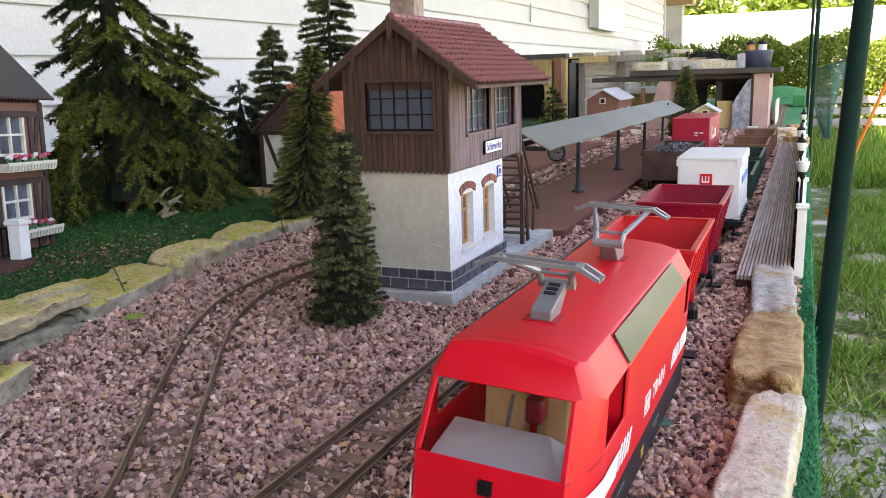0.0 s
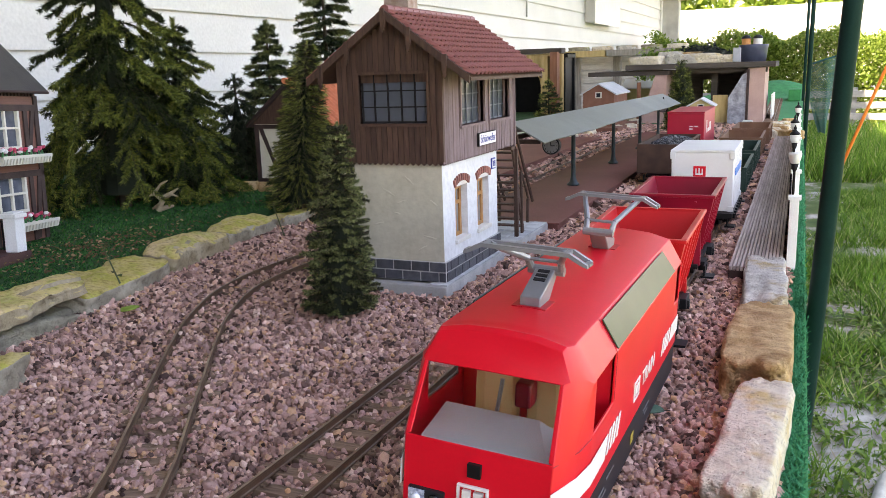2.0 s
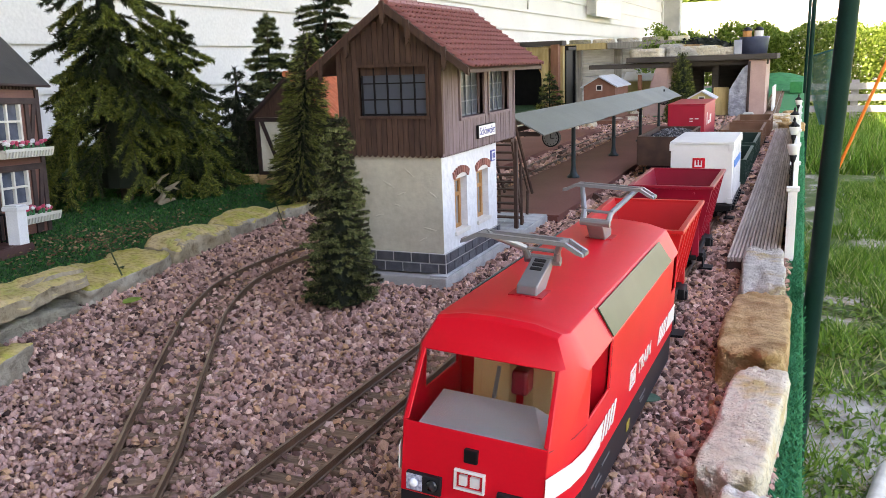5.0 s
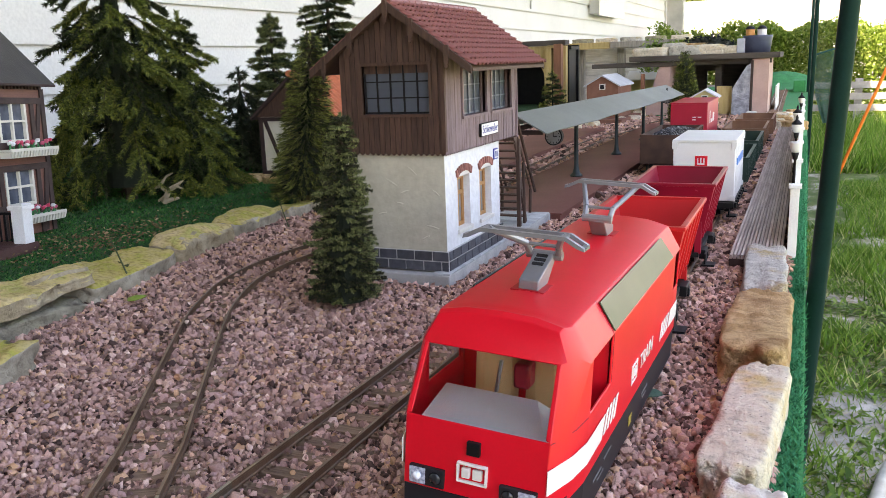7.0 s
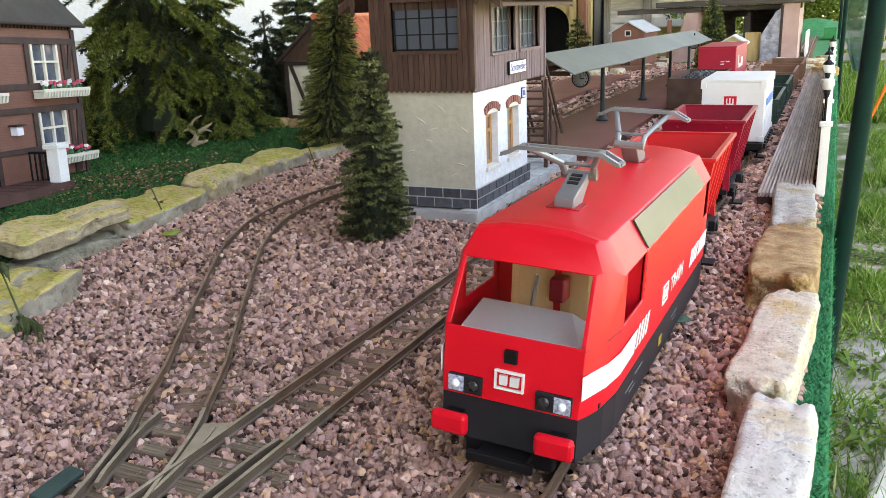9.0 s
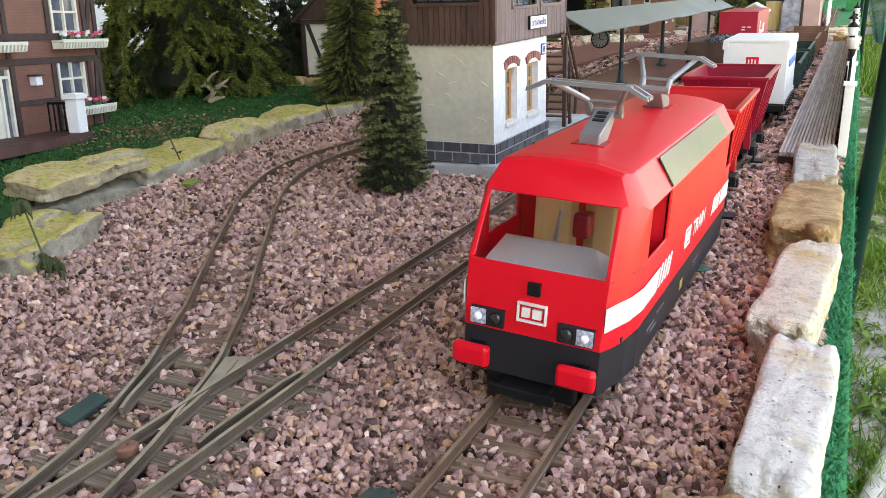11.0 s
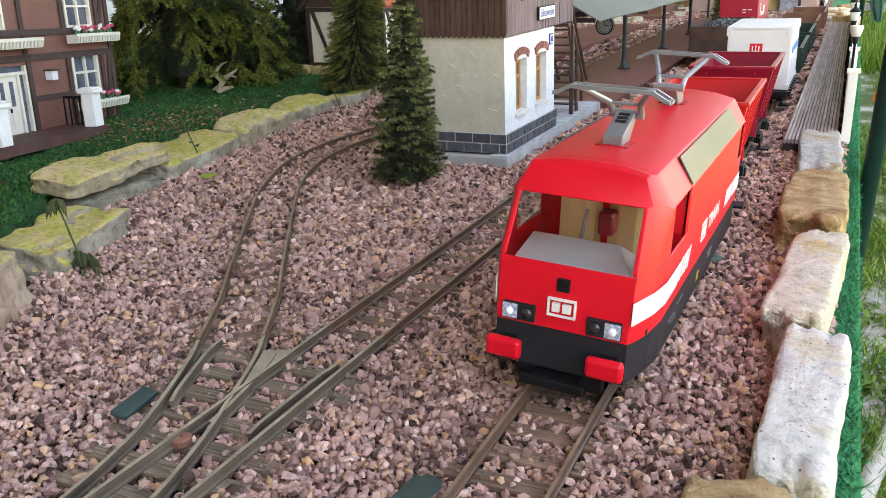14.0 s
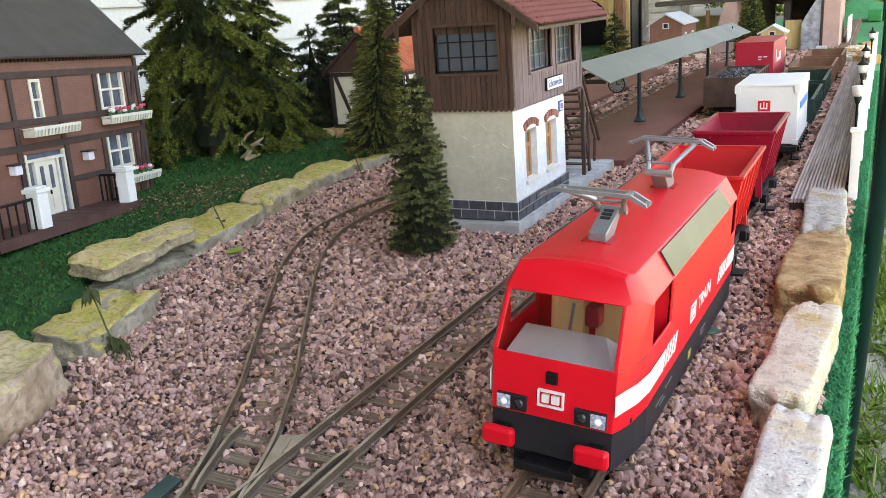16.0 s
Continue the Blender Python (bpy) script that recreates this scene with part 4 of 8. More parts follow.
paver = boxes((-0.0122, 0.0122, -0.0138, 0.0138, 0.0, 0.0025), bevel=0.0006)
PAVER = mesh_of("paver", paver)
PAVER.materials.append(paint("grey_paver", (0.34, 0.36, 0.36), (0.48, 0.5, 0.5), 0.03, 0.8, 0.3, 0.002, vary=0.12))
for j in range(16):
    for i in range(6):
        x, y = -0.2455 - i * 0.0252, 1.106 + j * 0.0285
        if Y0 - 0.01 < y < Y1 + 0.008 and x < X1 - 0.004:
            continue
        if x < -0.392:
            continue
        ob = new("paver", PAVER)
        ob.parent = slab
        ob.matrix_basis = pose(x, y, 0.0145 + random.uniform(0, 0.0005), 0, 0, random.uniform(-0.6, 0.6))

# outside stairs up to the boarded storey
stair = thing("outside_stairs", "dark brown wooden stairs with handrails", "stairs")
SX0, SX1 = -0.295, -0.247
top, foot = (1.397, 0.163), (1.452, 0.0175)
part("landing", boxes((SX0 - 0.01, SX1 + 0.004, 1.3855, 1.402, 0.160, 0.165)), BROWN_WOOD, stair)
for x in (SX0, SX1):
    b = bmesh.new()
    prism(b, [(top[0], top[1] + 0.003), (top[0] + 0.008, top[1] + 0.003), (foot[0] + 0.004, foot[1]), (foot[0] - 0.004, foot[1])], "x", x - 0.0015, x + 0.0015)
    part("stringer", b, BROWN_WOOD, stair)
for i in range(11):
    t = (i + 0.7) / 11.5
    y, z = top[0] + (foot[0] - top[0]) * t, top[1] + (foot[1] - top[1]) * t
    part("tread", boxes((SX0, SX1, y - 0.004, y + 0.010, z - 0.001, z + 0.0012)), BROWN_WOOD, stair)
for x in (SX0, SX1 + 0.002):
    for (ya, za), (yb, zb) in (((1.397, 0.165), (1.395, 0.215)), ((1.44, 0.0175), (1.438, 0.12)), ((1.47, 0.03), (1.474, 0.07))):
        part("post", rod(bmesh.new(), (x, ya, za), (x, yb, zb), 0.0026, seg=6), BROWN_WOOD, stair)
    b = rod(bmesh.new(), (x, 1.393, 0.213), (x, 1.50, 0.062), 0.0026, seg=6)
    part("handrail", b, BROWN_WOOD, stair)
    b = rod(bmesh.new(), (x, 1.392, 0.188), (x, 1.478, 0.066), 0.0018, seg=6)
    part("mid_rail", b, BROWN_WOOD, stair)
part("support_post", boxes((SX1 - 0.0005, SX1 + 0.0055, 1.408, 1.414, 0.0175, 0.16)), BROWN_WOOD, stair)

# ---- the parked train ----
LX = RIGHT_X
PALE_GREY = paint("pale_grey_console", (0.55, 0.58, 0.58), (0.62, 0.65, 0.65), 0.03, 0.4, 0.0)
TAN = paint("tan_seat", (0.72, 0.5, 0.24), (0.8, 0.57, 0.29), 0.03, 0.45, 0.0)
# headlamp gleam is painted: pale lens dome, bright and dark specks behind it
GLEAM_LENS = paint("painted_gleam_lens", (0.72, 0.8, 0.92), (0.85, 0.92, 1.0), 0.003, 0.08, 0.0, spec=1.0)
GLINT_CHROME = paint("painted_glint_reflector", (0.16, 0.2, 0.3), (0.7, 0.8, 0.98), 0.0022, 0.15, 0.0, spec=0.9, metal=0.25)
TINTED = paint("tinted_side_glass", (0.04, 0.06, 0.042), (0.06, 0.085, 0.058), 0.05, 0.28, 0.0, spec=0.1)
SHADED_RED = paint("shaded_red_plate", (0.42, 0.002, 0.01), (0.46, 0.003, 0.012), 0.03, 0.5, 0.0)
FAINT_PRINT = paint("faint_grey_print", (0.09, 0.09, 0.095), (0.14, 0.14, 0.145), 0.002, 0.6, 0.0)
WIND = glass("windscreen", (0.96, 0.98, 0.97), 0.03)
WIND.node_tree.nodes["Principled BSDF"].inputs["IOR"].default_value = 1.5


def wheelset(parent, y, r=0.0155, x=LX):
    w = part("wheelset", rod(bmesh.new(), (x - 0.03, y, RAIL_TOP + r), (x + 0.03, y, RAIL_TOP + r), 0.0025), BLACK, parent)
    for s in (-1, 1):
        b = bmesh.new()
        rod(b, (x + s * 0.0215, y, RAIL_TOP + r), (x + s * 0.0265, y, RAIL_TOP + r), r, r, 20)
        rod(b, (x + s * 0.0195, y, RAIL_TOP + r), (x + s * 0.0215, y, RAIL_TOP + r), r + 0.0022, r + 0.0022, 20)
        part("wheel", b, BLACK, w)


# the locomotive leans a little on the uneven track
LOCO_M = Matrix.Translation((-0.002, 0.0046, -0.0018)) @ Matrix.Translation((LX, 0.7, 0.0105)) @ pose(0, 0, 0, -0.5, 3.3, -1.2) @ Matrix.Translation((-LX, -0.7, -0.0105))
loco = thing("toy_locomotive", "bright red plastic toy electric locomotive with white stripes", "toy locomotive", LOCO_M)
F, R = 0.523, 0.885           # nose and tail
HB = 0.0505                   # half width of the body


def ring(y, half, zb, zs, zr, roof_half, nose=0.0):
    """Body section: sill, side top, roof edge, crown; lower points may lie further forward."""
    return [(-half, y, zb), (-half, y, zs), (-roof_half, y, zr), (-roof_half * 0.55, y, zr + 0.004), (0, y, zr + 0.0052), (roof_half * 0.55, y, zr + 0.004), (roof_half, y, zr), (half, y, zs), (half, y, zb)]


def skin(bm, rings, cap=True, skip=()):
    vs = [[bm.verts.new((LX + c[0], c[1], c[2])) for c in r] for r in rings]
    k = len(vs[0])
    for i, (a, b) in enumerate(zip(vs, vs[1:])):
        for j in range(k - 1):
            if (i, j) not in skip:
                bm.faces.new((a[j], a[j + 1], b[j + 1], b[j]))
    if cap:
        bm.faces.new(vs[-1])
    bmesh.ops.recalc_face_normals(bm, faces=bm.faces)
    return vs


ZS, ZR, ZSILL = 0.1235, 0.143, 0.052
RH = 0.0385
# main shell from behind the cab window to the tail; the side cells of the cab and the tail cab stay open as windows
CABW0, CABW1 = 0.572, 0.6195
bm = bmesh.new()
ys = [0.566, CABW0, CABW1, 0.845, 0.868]
rings = []
for y in ys:
    r = ring(y, HB, ZSILL, ZS, ZR, RH)
    low = [(-HB, y, 0.0922)]
    rings.append([r[0], (-HB, y, 0.0922)] + r[1:8] + [(HB, y, 0.0922), r[8]])
rings.append([(-0.047, R, ZSILL), (-0.047, R, 0.0922), (-0.047, R - 0.008, ZS - 0.004), (-0.034, R - 0.02, ZR - 0.002), (-0.02, R - 0.02, ZR + 0.002), (0, R - 0.02, ZR + 0.003), (0.02, R - 0.02, ZR + 0.002), (0.034, R - 0.02, ZR - 0.002), (0.047, R - 0.008, ZS - 0.004), (0.047, R, 0.0922), (0.047, R, ZSILL)])
skin(bm, rings, True, {(1, 1), (1, 8), (3, 1), (3, 8)})
# nose: two steps forward to the front face
front = [(-0.0405, F, ZSILL), (-0.0415, F + 0.004, 0.0922), (-0.0395, F + 0.0222, 0.128), (-0.0345, F + 0.0285, 0.1365), (-0.019, F + 0.0305, 0.1385), (0, F + 0.031, 0.139), (0.019, F + 0.0305, 0.1385), (0.0345, F + 0.0285, 0.1365), (0.0395, F + 0.0222, 0.128), (0.0415, F + 0.004, 0.0922), (0.0405, F, ZSILL)]
side0 = rings[0]
mid = [tuple(np.array(a) * 0.22 + np.array(b) * 0.78 + np.array((0.0015 * np.sign(b[0]), 0, 0.0015 if b[2] > 0.12 else 0))) for a, b in zip(front, [(-0.0475, 0.548, ZSILL), (-0.0475, 0.55, 0.0922), (-0.0455, 0.562, ZS + 0.003), (-0.036, 0.566, ZR), (-0.02, 0.566, ZR + 0.004), (0, 0.566, ZR + 0.005), (0.02, 0.566, ZR + 0.004), (0.036, 0.566, ZR), (0.0455, 0.562, ZS + 0.003), (0.0475, 0.55, 0.0922), (0.0475, 0.548, ZSILL)])]
brow = [tuple(np.array(a) * 0.68 + np.array(b) * 0.32 + np.array((0, -0.0012, 0.0042) if a[2] > 0.13 else (0.0006 * np.sign(a[0]), -0.0005, 0.0004 if a[2] > 0.1 else 0))) for a, b in zip(front, mid)]
brow2 = [tuple(np.array(a) * 0.35 + np.array(b) * 0.65 + np.array((0, -0.0005, 0.0034) if a[2] > 0.13 else (0.0006 * np.sign(a[0]), -0.0003, 0.0003 if a[2] > 0.1 else 0))) for a, b in zip(front, mid)]
skin(bm, [front, brow, brow2, mid, side0], False)
# front face below the windscreen and the header above it, around the opening
v = {}
for nm, c in dict(bl=(-0.0405, F, ZSILL), br=(0.0405, F, ZSILL), ml=(-0.0415, F + 0.004, 0.0922), mr=(0.0415, F + 0.004, 0.0922), wl=(-0.0385, F + 0.0045, 0.0927), wr=(0.0385, F + 0.0045, 0.0927), tl=(-0.0395, F + 0.0222, 0.128), tr=(0.0395, F + 0.0222, 0.128), ul=(-0.0372, F + 0.0224, 0.1285), ur=(0.0372, F + 0.0224, 0.1285)).items():
    v[nm] = bm.verts.new((LX + c[0], c[1], c[2]))
for q in (("bl", "br", "mr", "ml"), ("ml", "wl", "ul", "tl"), ("wr", "mr", "tr", "ur")):
    bm.faces.new([v[a] for a in q])
hd = [bm.verts.new((LX + c[0], c[1], c[2])) for c in front[2:9]]
bm.faces.new(hd)
bmesh.ops.remove_doubles(bm, verts=bm.verts, dist=0.0006)
bmesh.ops.recalc_face_normals(bm, faces=bm.faces)
body = part("body", bm, RED, loco, "glossy red plastic body", True)
md = body.modifiers.new("thick", "SOLIDIFY")
md.thickness, md.offset = 0.0016, -1
md = body.modifiers.new("round", "BEVEL")
md.width, md.segments, md.limit_method, md.angle_limit = 0.003, 3, "ANGLE", radians(30)
md.harden_normals = True
# windscreen and side glass
bm = bmesh.new()
q = [bm.verts.new((LX + c[0], c[1], c[2])) for c in ((-0.039, F + 0.0052, 0.0927), (0.039, F + 0.0052, 0.0927), (0.0378, F + 0.0232, 0.1285), (-0.0378, F + 0.0232, 0.1285))]
bm.faces.new(q)
ws = part("windscreen", bm, WIND, loco, "clear plastic windscreen")
ws.modifiers.new("thick", "SOLIDIFY").thickness = 0.0008
ws.visible_shadow = False
for s in (-1, 1):
    bm = bmesh.new()
    a, b = (HB + 0.001) * s, (RH + 0.0018) * s
    f = 0.06
    lo_x, hi_x = a + (b - a) * f, a + (b - a) * (1 - f)
    lo_z, hi_z = ZS + (ZR - ZS) * f, ZS + (ZR - ZS) * (1 - f)
    q = [bm.verts.new((LX + c[0], c[1], c[2])) for c in ((lo_x, 0.622, lo_z + 0.0008), (lo_x, 0.829, lo_z + 0.0008), (hi_x, 0.819, hi_z + 0.0008), (hi_x, 0.619, hi_z + 0.0008))]
    bm.faces.new(q if s > 0 else q[::-1])
    g = part("roof_window", bm, TINTED, loco, "dark tinted slanting roof window")
    g.modifiers.new("thick", "SOLIDIFY").thickness = 0.0008
# charcoal skirt
bm = bmesh.new()
sk = [(-0.0405, F + 0.0005), (0.0405, F + 0.0005), (HB - 0.003, 0.55), (HB - 0.0005, 0.568), (HB - 0.0005, 0.868), (0.046, R - 0.002), (-0.046, R - 0.002), (-HB + 0.0005, 0.868), (-HB + 0.0005, 0.568), (-HB + 0.003, 0.55)]
prism(bm, [(LX + a, b) for a, b in sk], "z", 0.0255, ZSILL)
part("skirt", bm, CHARCOAL, loco, "charcoal grey lower skirt")
for q in (0.56, 0.75):
    part("bogie", boxes((LX - 0.032, LX + 0.032, q, q + 0.1, 0.017, 0.03), bevel=0.002), BLACK, loco)
for y in (0.585, 0.64, 0.775, 0.83):
    wheelset(loco, y)
part("front_plough", boxes((LX - 0.027, LX + 0.027, F + 0.004, F + 0.012, 0.013, 0.026), (LX - 0.015, LX + 0.015, F - 0.010, F + 0.012, 0.019, 0.023), (LX - 0.02, LX + 0.02, F - 0.012, F - 0.008, 0.018, 0.024), bevel=0.001), BLACK, loco, "black coupling and track guard")
for s in (-1, 1):
    bf = part("buffer", boxes((LX + s * 0.0312 - 0.0112, LX + s * 0.0312 + 0.0112, F - 0.0135, F - 0.007, 0.0325, 0.0452), bevel=0.0025), RED, loco, "red rectangular buffer")
    part("buffer_stem", boxes((LX + s * 0.0312 - 0.005, LX + s * 0.0312 + 0.005, F - 0.008, F + 0.002, 0.035, 0.0425)), BLACK, bf)
    hl = part("headlight", boxes((LX + s * 0.0265 - 0.0105, LX + s * 0.0265 + 0.0105, F - 0.0012, F + 0.002, 0.0535, 0.0645), bevel=0.0006), CHARCOAL, loco, "twin headlight")
    part("reflector", boxes((LX + s * 0.0318 - 0.0048, LX + s * 0.0318 + 0.0048, F - 0.0018, F - 0.001, 0.0543, 0.0638), bevel=0.0003), GLINT_CHROME, hl)
    b = bmesh.new()
    lathe(b, [(0.0026, 0), (0.0022, 0.0012), (0.0012, 0.0018), (0.0002, 0.002)], 16)
    o = part("lens", b, GLEAM_LENS, hl, smooth=True)
    o.matrix_basis = pose(LX + s * 0.0318, F - 0.0018, 0.059, 90, 0, 0)
    b = bmesh.new()
    lathe(b, [(0.0038, 0), (0.003, 0.001), (0.0002, 0.0014)], 16)
    o = part("dark_lens", b, DARK_PANE, hl, smooth=True)
    o.matrix_basis = pose(LX + s * 0.0212, F - 0.0012, 0.059, 90, 0, 0)
    for p0, p1 in (((0.0418, F + 0.0036, 0.0915), (0.0488, 0.5495, 0.0915)), ((0.0488, 0.5495, 0.0915), (HB + 0.0001, 0.567, 0.0915)), ((HB, 0.6205, 0.093), (HB, 0.6205, ZS)), ((HB, 0.6205, ZS), (RH, 0.6175, ZR))):
        part("panel_seam", rod(bmesh.new(), (LX + s * p0[0], p0[1], p0[2]), (LX + s * p1[0], p1[1], p1[2]), 0.0003, seg=5), DARK_RED, loco)
    # white stripe round the nose and ticks along the side
    def mark_on(corners, name="stripe"):
        st = bmesh.new()
        for q in corners:
            f = [st.verts.new((LX + s * x, y, z)) for x, y, z in q]
            st.faces.new(f if s > 0 else f[::-1])
        bmesh.ops.remove_doubles(st, verts=st.verts, dist=0.0003)
        o = part(name, st, WHITE, loco, "white warning stripe")
        o.modifiers.new("thick", "SOLIDIFY").thickness = 0.0004
    xs = [(0.0412, F + 0.0006), (0.0482, 0.547), (HB + 0.0004, 0.566), (HB + 0.0004, 0.60)]
    band = []
    for i, ((xa, ya), (xb, yb)) in enumerate(zip(xs, xs[1:])):
        shift = 0.0066 if i == 2 else 0
        band.append(((xa + 0.0009, ya - 0.0006, 0.064), (xb + 0.0009, yb - 0.0006, 0.064), (xb + 0.0009, yb - 0.0006 + shift, 0.078), (xa + 0.0009, ya - 0.0006, 0.078)))
    mark_on(band)
    for i in range(4):
        for y, w, k in ((0.606 + i * 0.0085, 0.0042, 0.0063), (0.79 + i * 0.009, 0.0045, 0.0055)):
            mark_on([[(HB + 0.0009, y + dy, z) for dy, z in ((0, 0.064), (w, 0.064), (w + k, 0.078), (k, 0.078))]], "stripe_tick")
    mark_on([[(HB + 0.0009, y, z) for y, z in ((0.828, 0.064), (0.867, 0.064), (0.867, 0.078), (0.834, 0.078))]])
    lm = pose(LX + s * (HB + 0.0007), 0.735, 0.073, 90, 0, 90 * s)
    writing("TRAIN", 0.0165, WHITE, loco, lm, squeeze=1.0)
    q = 0.694 if s > 0 else 0.776
    part("side_badge", boxes((LX + s * (HB + 0.0005) - 0.0003, LX + s * (HB + 0.0005) + 0.0003, q - 0.009, q + 0.009, 0.066, 0.0675), (LX + s * (HB + 0.0005) - 0.0003, LX + s * (HB + 0.0005) + 0.0003, q - 0.009, q + 0.009, 0.0785, 0.08), (LX + s * (HB + 0.0005) - 0.0003, LX + s * (HB + 0.0005) + 0.0003, q - 0.009, q - 0.0075, 0.0675, 0.0785), (LX + s * (HB + 0.0005) - 0.0003, LX + s * (HB + 0.0005) + 0.0003, q + 0.0075, q + 0.009, 0.0675, 0.0785), (LX + s * (HB + 0.0005) - 0.0003, LX + s * (HB + 0.0005) + 0.0003, q - 0.005, q - 0.0015, 0.0695, 0.0765), (LX + s * (HB + 0.0005) - 0.0003, LX + s * (HB + 0.0005) + 0.0003, q + 0.001, q + 0.005, 0.0695, 0.0765)), WHITE, loco, "plain white badge")
    part("yellow_label", boxes((LX + s * HB - 0.0002, LX + s * (HB + 0.0002), 0.688, 0.697, 0.034, 0.041)), paint("label_yellow", (0.3, 0.22, 0.03), (0.36, 0.27, 0.05), 0.01, 0.5, 0), loco)
    fine = [(LX + s * HB - 0.0002, LX + s * (HB + 0.0002), y, y + w, z, z + 0.0012) for y, w, z in ((0.59, 0.02, 0.040), (0.60, 0.016, 0.036), (0.615, 0.02, 0.043), (0.73, 0.022, 0.041), (0.735, 0.014, 0.037))]
    for q in fine:
        part("print_line", boxes(q), FAINT_PRINT, loco)
# badge on the nose: rounded outline with two plain shapes
bz, by = 0.066, F - 0.0002
part("nose_badge", boxes((LX - 0.0088, LX + 0.0088, by - 0.0006, by + 0.002, 0.0605, 0.0618), (LX - 0.0088, LX + 0.0088, by - 0.0004, by + 0.002, 0.0708, 0.0721), (LX - 0.0088, LX - 0.0076, by - 0.0006, by + 0.002, 0.0618, 0.0708), (LX + 0.0076, LX + 0.0088, by - 0.0006, by + 0.002, 0.0618, 0.0708), (LX - 0.0058, LX - 0.0012, by - 0.0005, by + 0.002, 0.0635, 0.0692), (LX + 0.0006, LX + 0.0058, by - 0.0005, by + 0.002, 0.0635, 0.0692), bevel=0.0003), WHITE, loco, "plain white nose badge")
part("nose_recess", boxes((LX - 0.0038, LX + 0.0038, F + 0.0005, F + 0.004, 0.0765, 0.0842), bevel=0.0004), BLACK, loco, "small black recess above the badge")
# cab inside
b = bmesh.new()
cv = [b.verts.new((LX + x, y, z)) for x, y, z in ((-0.0375, 0.533, 0.0855), (0.0375, 0.533, 0.0855), (0.02, 0.57, 0.0945), (-0.0365, 0.57, 0.0945), (0.0375, 0.57, 0.087), (-0.0375, 0.533, 0.06), (0.0375, 0.533, 0.06), (0.0375, 0.57, 0.06), (-0.0365, 0.57, 0.06))]
for q in ((0, 1, 2, 3), (1, 4, 2), (5, 6, 1, 0), (6, 7, 4, 1), (7, 8, 3, 2, 4), (8, 5, 0, 3), (5, 8, 7, 6)):
    b.faces.new([cv[k] for k in q])
bmesh.ops.recalc_face_normals(b, faces=b.faces)
part("console", b, PALE_GREY, loco, "pale grey driving console")
for sx in (-0.013, 0.0195):
    b = bmesh.new()
    box(b, LX + sx - 0.0138, LX + sx + 0.0138, 0.584, 0.602, 0.07, 0.128, bevel=0.0085)
    box(b, LX + sx - 0.011, LX + sx + 0.011, 0.578, 0.595, 0.075, 0.085, bevel=0.003)
    part("seat", b, TAN, loco, "tan moulded seat")
b = bmesh.new()
prism(b, [(LX - HB + 0.003, 0.055), (LX + HB - 0.003, 0.055), (LX + HB - 0.003, 0.119), (LX + 0.036, 0.141), (LX - 0.036, 0.141), (LX - HB + 0.003, 0.119)], "y", 0.6225, 0.625)
part("cab_wall", b, RED, loco)
part("cab_floor", boxes((LX - HB + 0.003, LX + HB - 0.003, 0.54, 0.868, 0.053, 0.056)), CHARCOAL, loco)
part("lever", rod(bmesh.new(), (LX - 0.005, 0.57, 0.095), (LX - 0.003, 0.572, 0.114), 0.0012, seg=6), SILVER, loco)
part("lever_box", boxes((LX + 0.004, LX + 0.014, 0.572, 0.585, 0.098, 0.113), bevel=0.002), DARK_RED, loco)
part("tail_seat", boxes((LX + 0.02, LX + 0.04, 0.846, 0.858, 0.085, 0.112), bevel=0.004), PALE_GREY, loco)
# darker plates for shaded roof recesses, and two pantographs: sloping foot, two splayed arms with a cross tie,
# double-bar bow with bent ends
for py, face in ((0.612, 1), (0.79, -1)):
    rz = ZR + 0.005
    # no pocket is cut; its shade is in the plate's colour
    part("recess_shade_plate", boxes((LX - 0.0105, LX + 0.0105, py - 0.0095, py + 0.0095, rz - 0.002, rz + 0.0004)), SHADED_RED, loco, "flush darker red plate for a shaded roof recess")
    b = bmesh.new()
    prism(b, [(py - face * 0.007, rz), (py - face * 0.007, rz + 0.006), (py + face * 0.0225, rz + 0.0175), (py + face * 0.0265, rz + 0.0135), (py + face * 0.012, rz)], "x", LX - 0.0064, LX + 0.0064)
    bmesh.ops.bevel(b, geom=list(b.edges), offset=0.0008, segments=2, profile=0.5, affect="EDGES")
    pan = part("pantograph", b, SILVER, loco, "grey plastic pantograph")
    slots = bmesh.new()
    for k in range(3):
        yy, zz = py + face * (0.0095 + k * 0.0042), rz + 0.0125 + k * 0.00164
        box(slots, -0.0036, 0.0036, -0.0013, 0.0013, -0.0004, 0.0004, m=pose(LX, yy, zz + 0.00015, face * 21.3, 0, 0))
    part("foot_slots", slots, CHARCOAL, pan, "dark slots in the pantograph foot")
    yk, zk = py + face * 0.0235, rz + 0.0155
    yt, zt = py - face * 0.017, rz + 0.0375
    for s in (-1, 1):
        b = bmesh.new()
        a_ = Vector((LX + s * 0.0095, yk, zk))
        k_ = Vector((LX + s * 0.0105, yk - face * 0.006, zk + 0.0075))
        e_ = Vector((LX + s * 0.0225, yt, zt))
        rod(b, a_, k_, 0.0024, 0.0022, 8)
        rod(b, k_, e_, 0.0022, 0.0019, 8)
        part("arm", b, SILVER, pan)
    part("cross_tie", rod(bmesh.new(), (LX - 0.0105, yk - face * 0.006, zk + 0.0075), (LX + 0.0105, yk - face * 0.006, zk + 0.0075), 0.0012, seg=8), SILVER, pan)
    part("pivot", rod(bmesh.new(), (LX - 0.0115, yk, zk), (LX + 0.0115, yk, zk), 0.003, seg=10), SILVER, pan)
    b = bmesh.new()
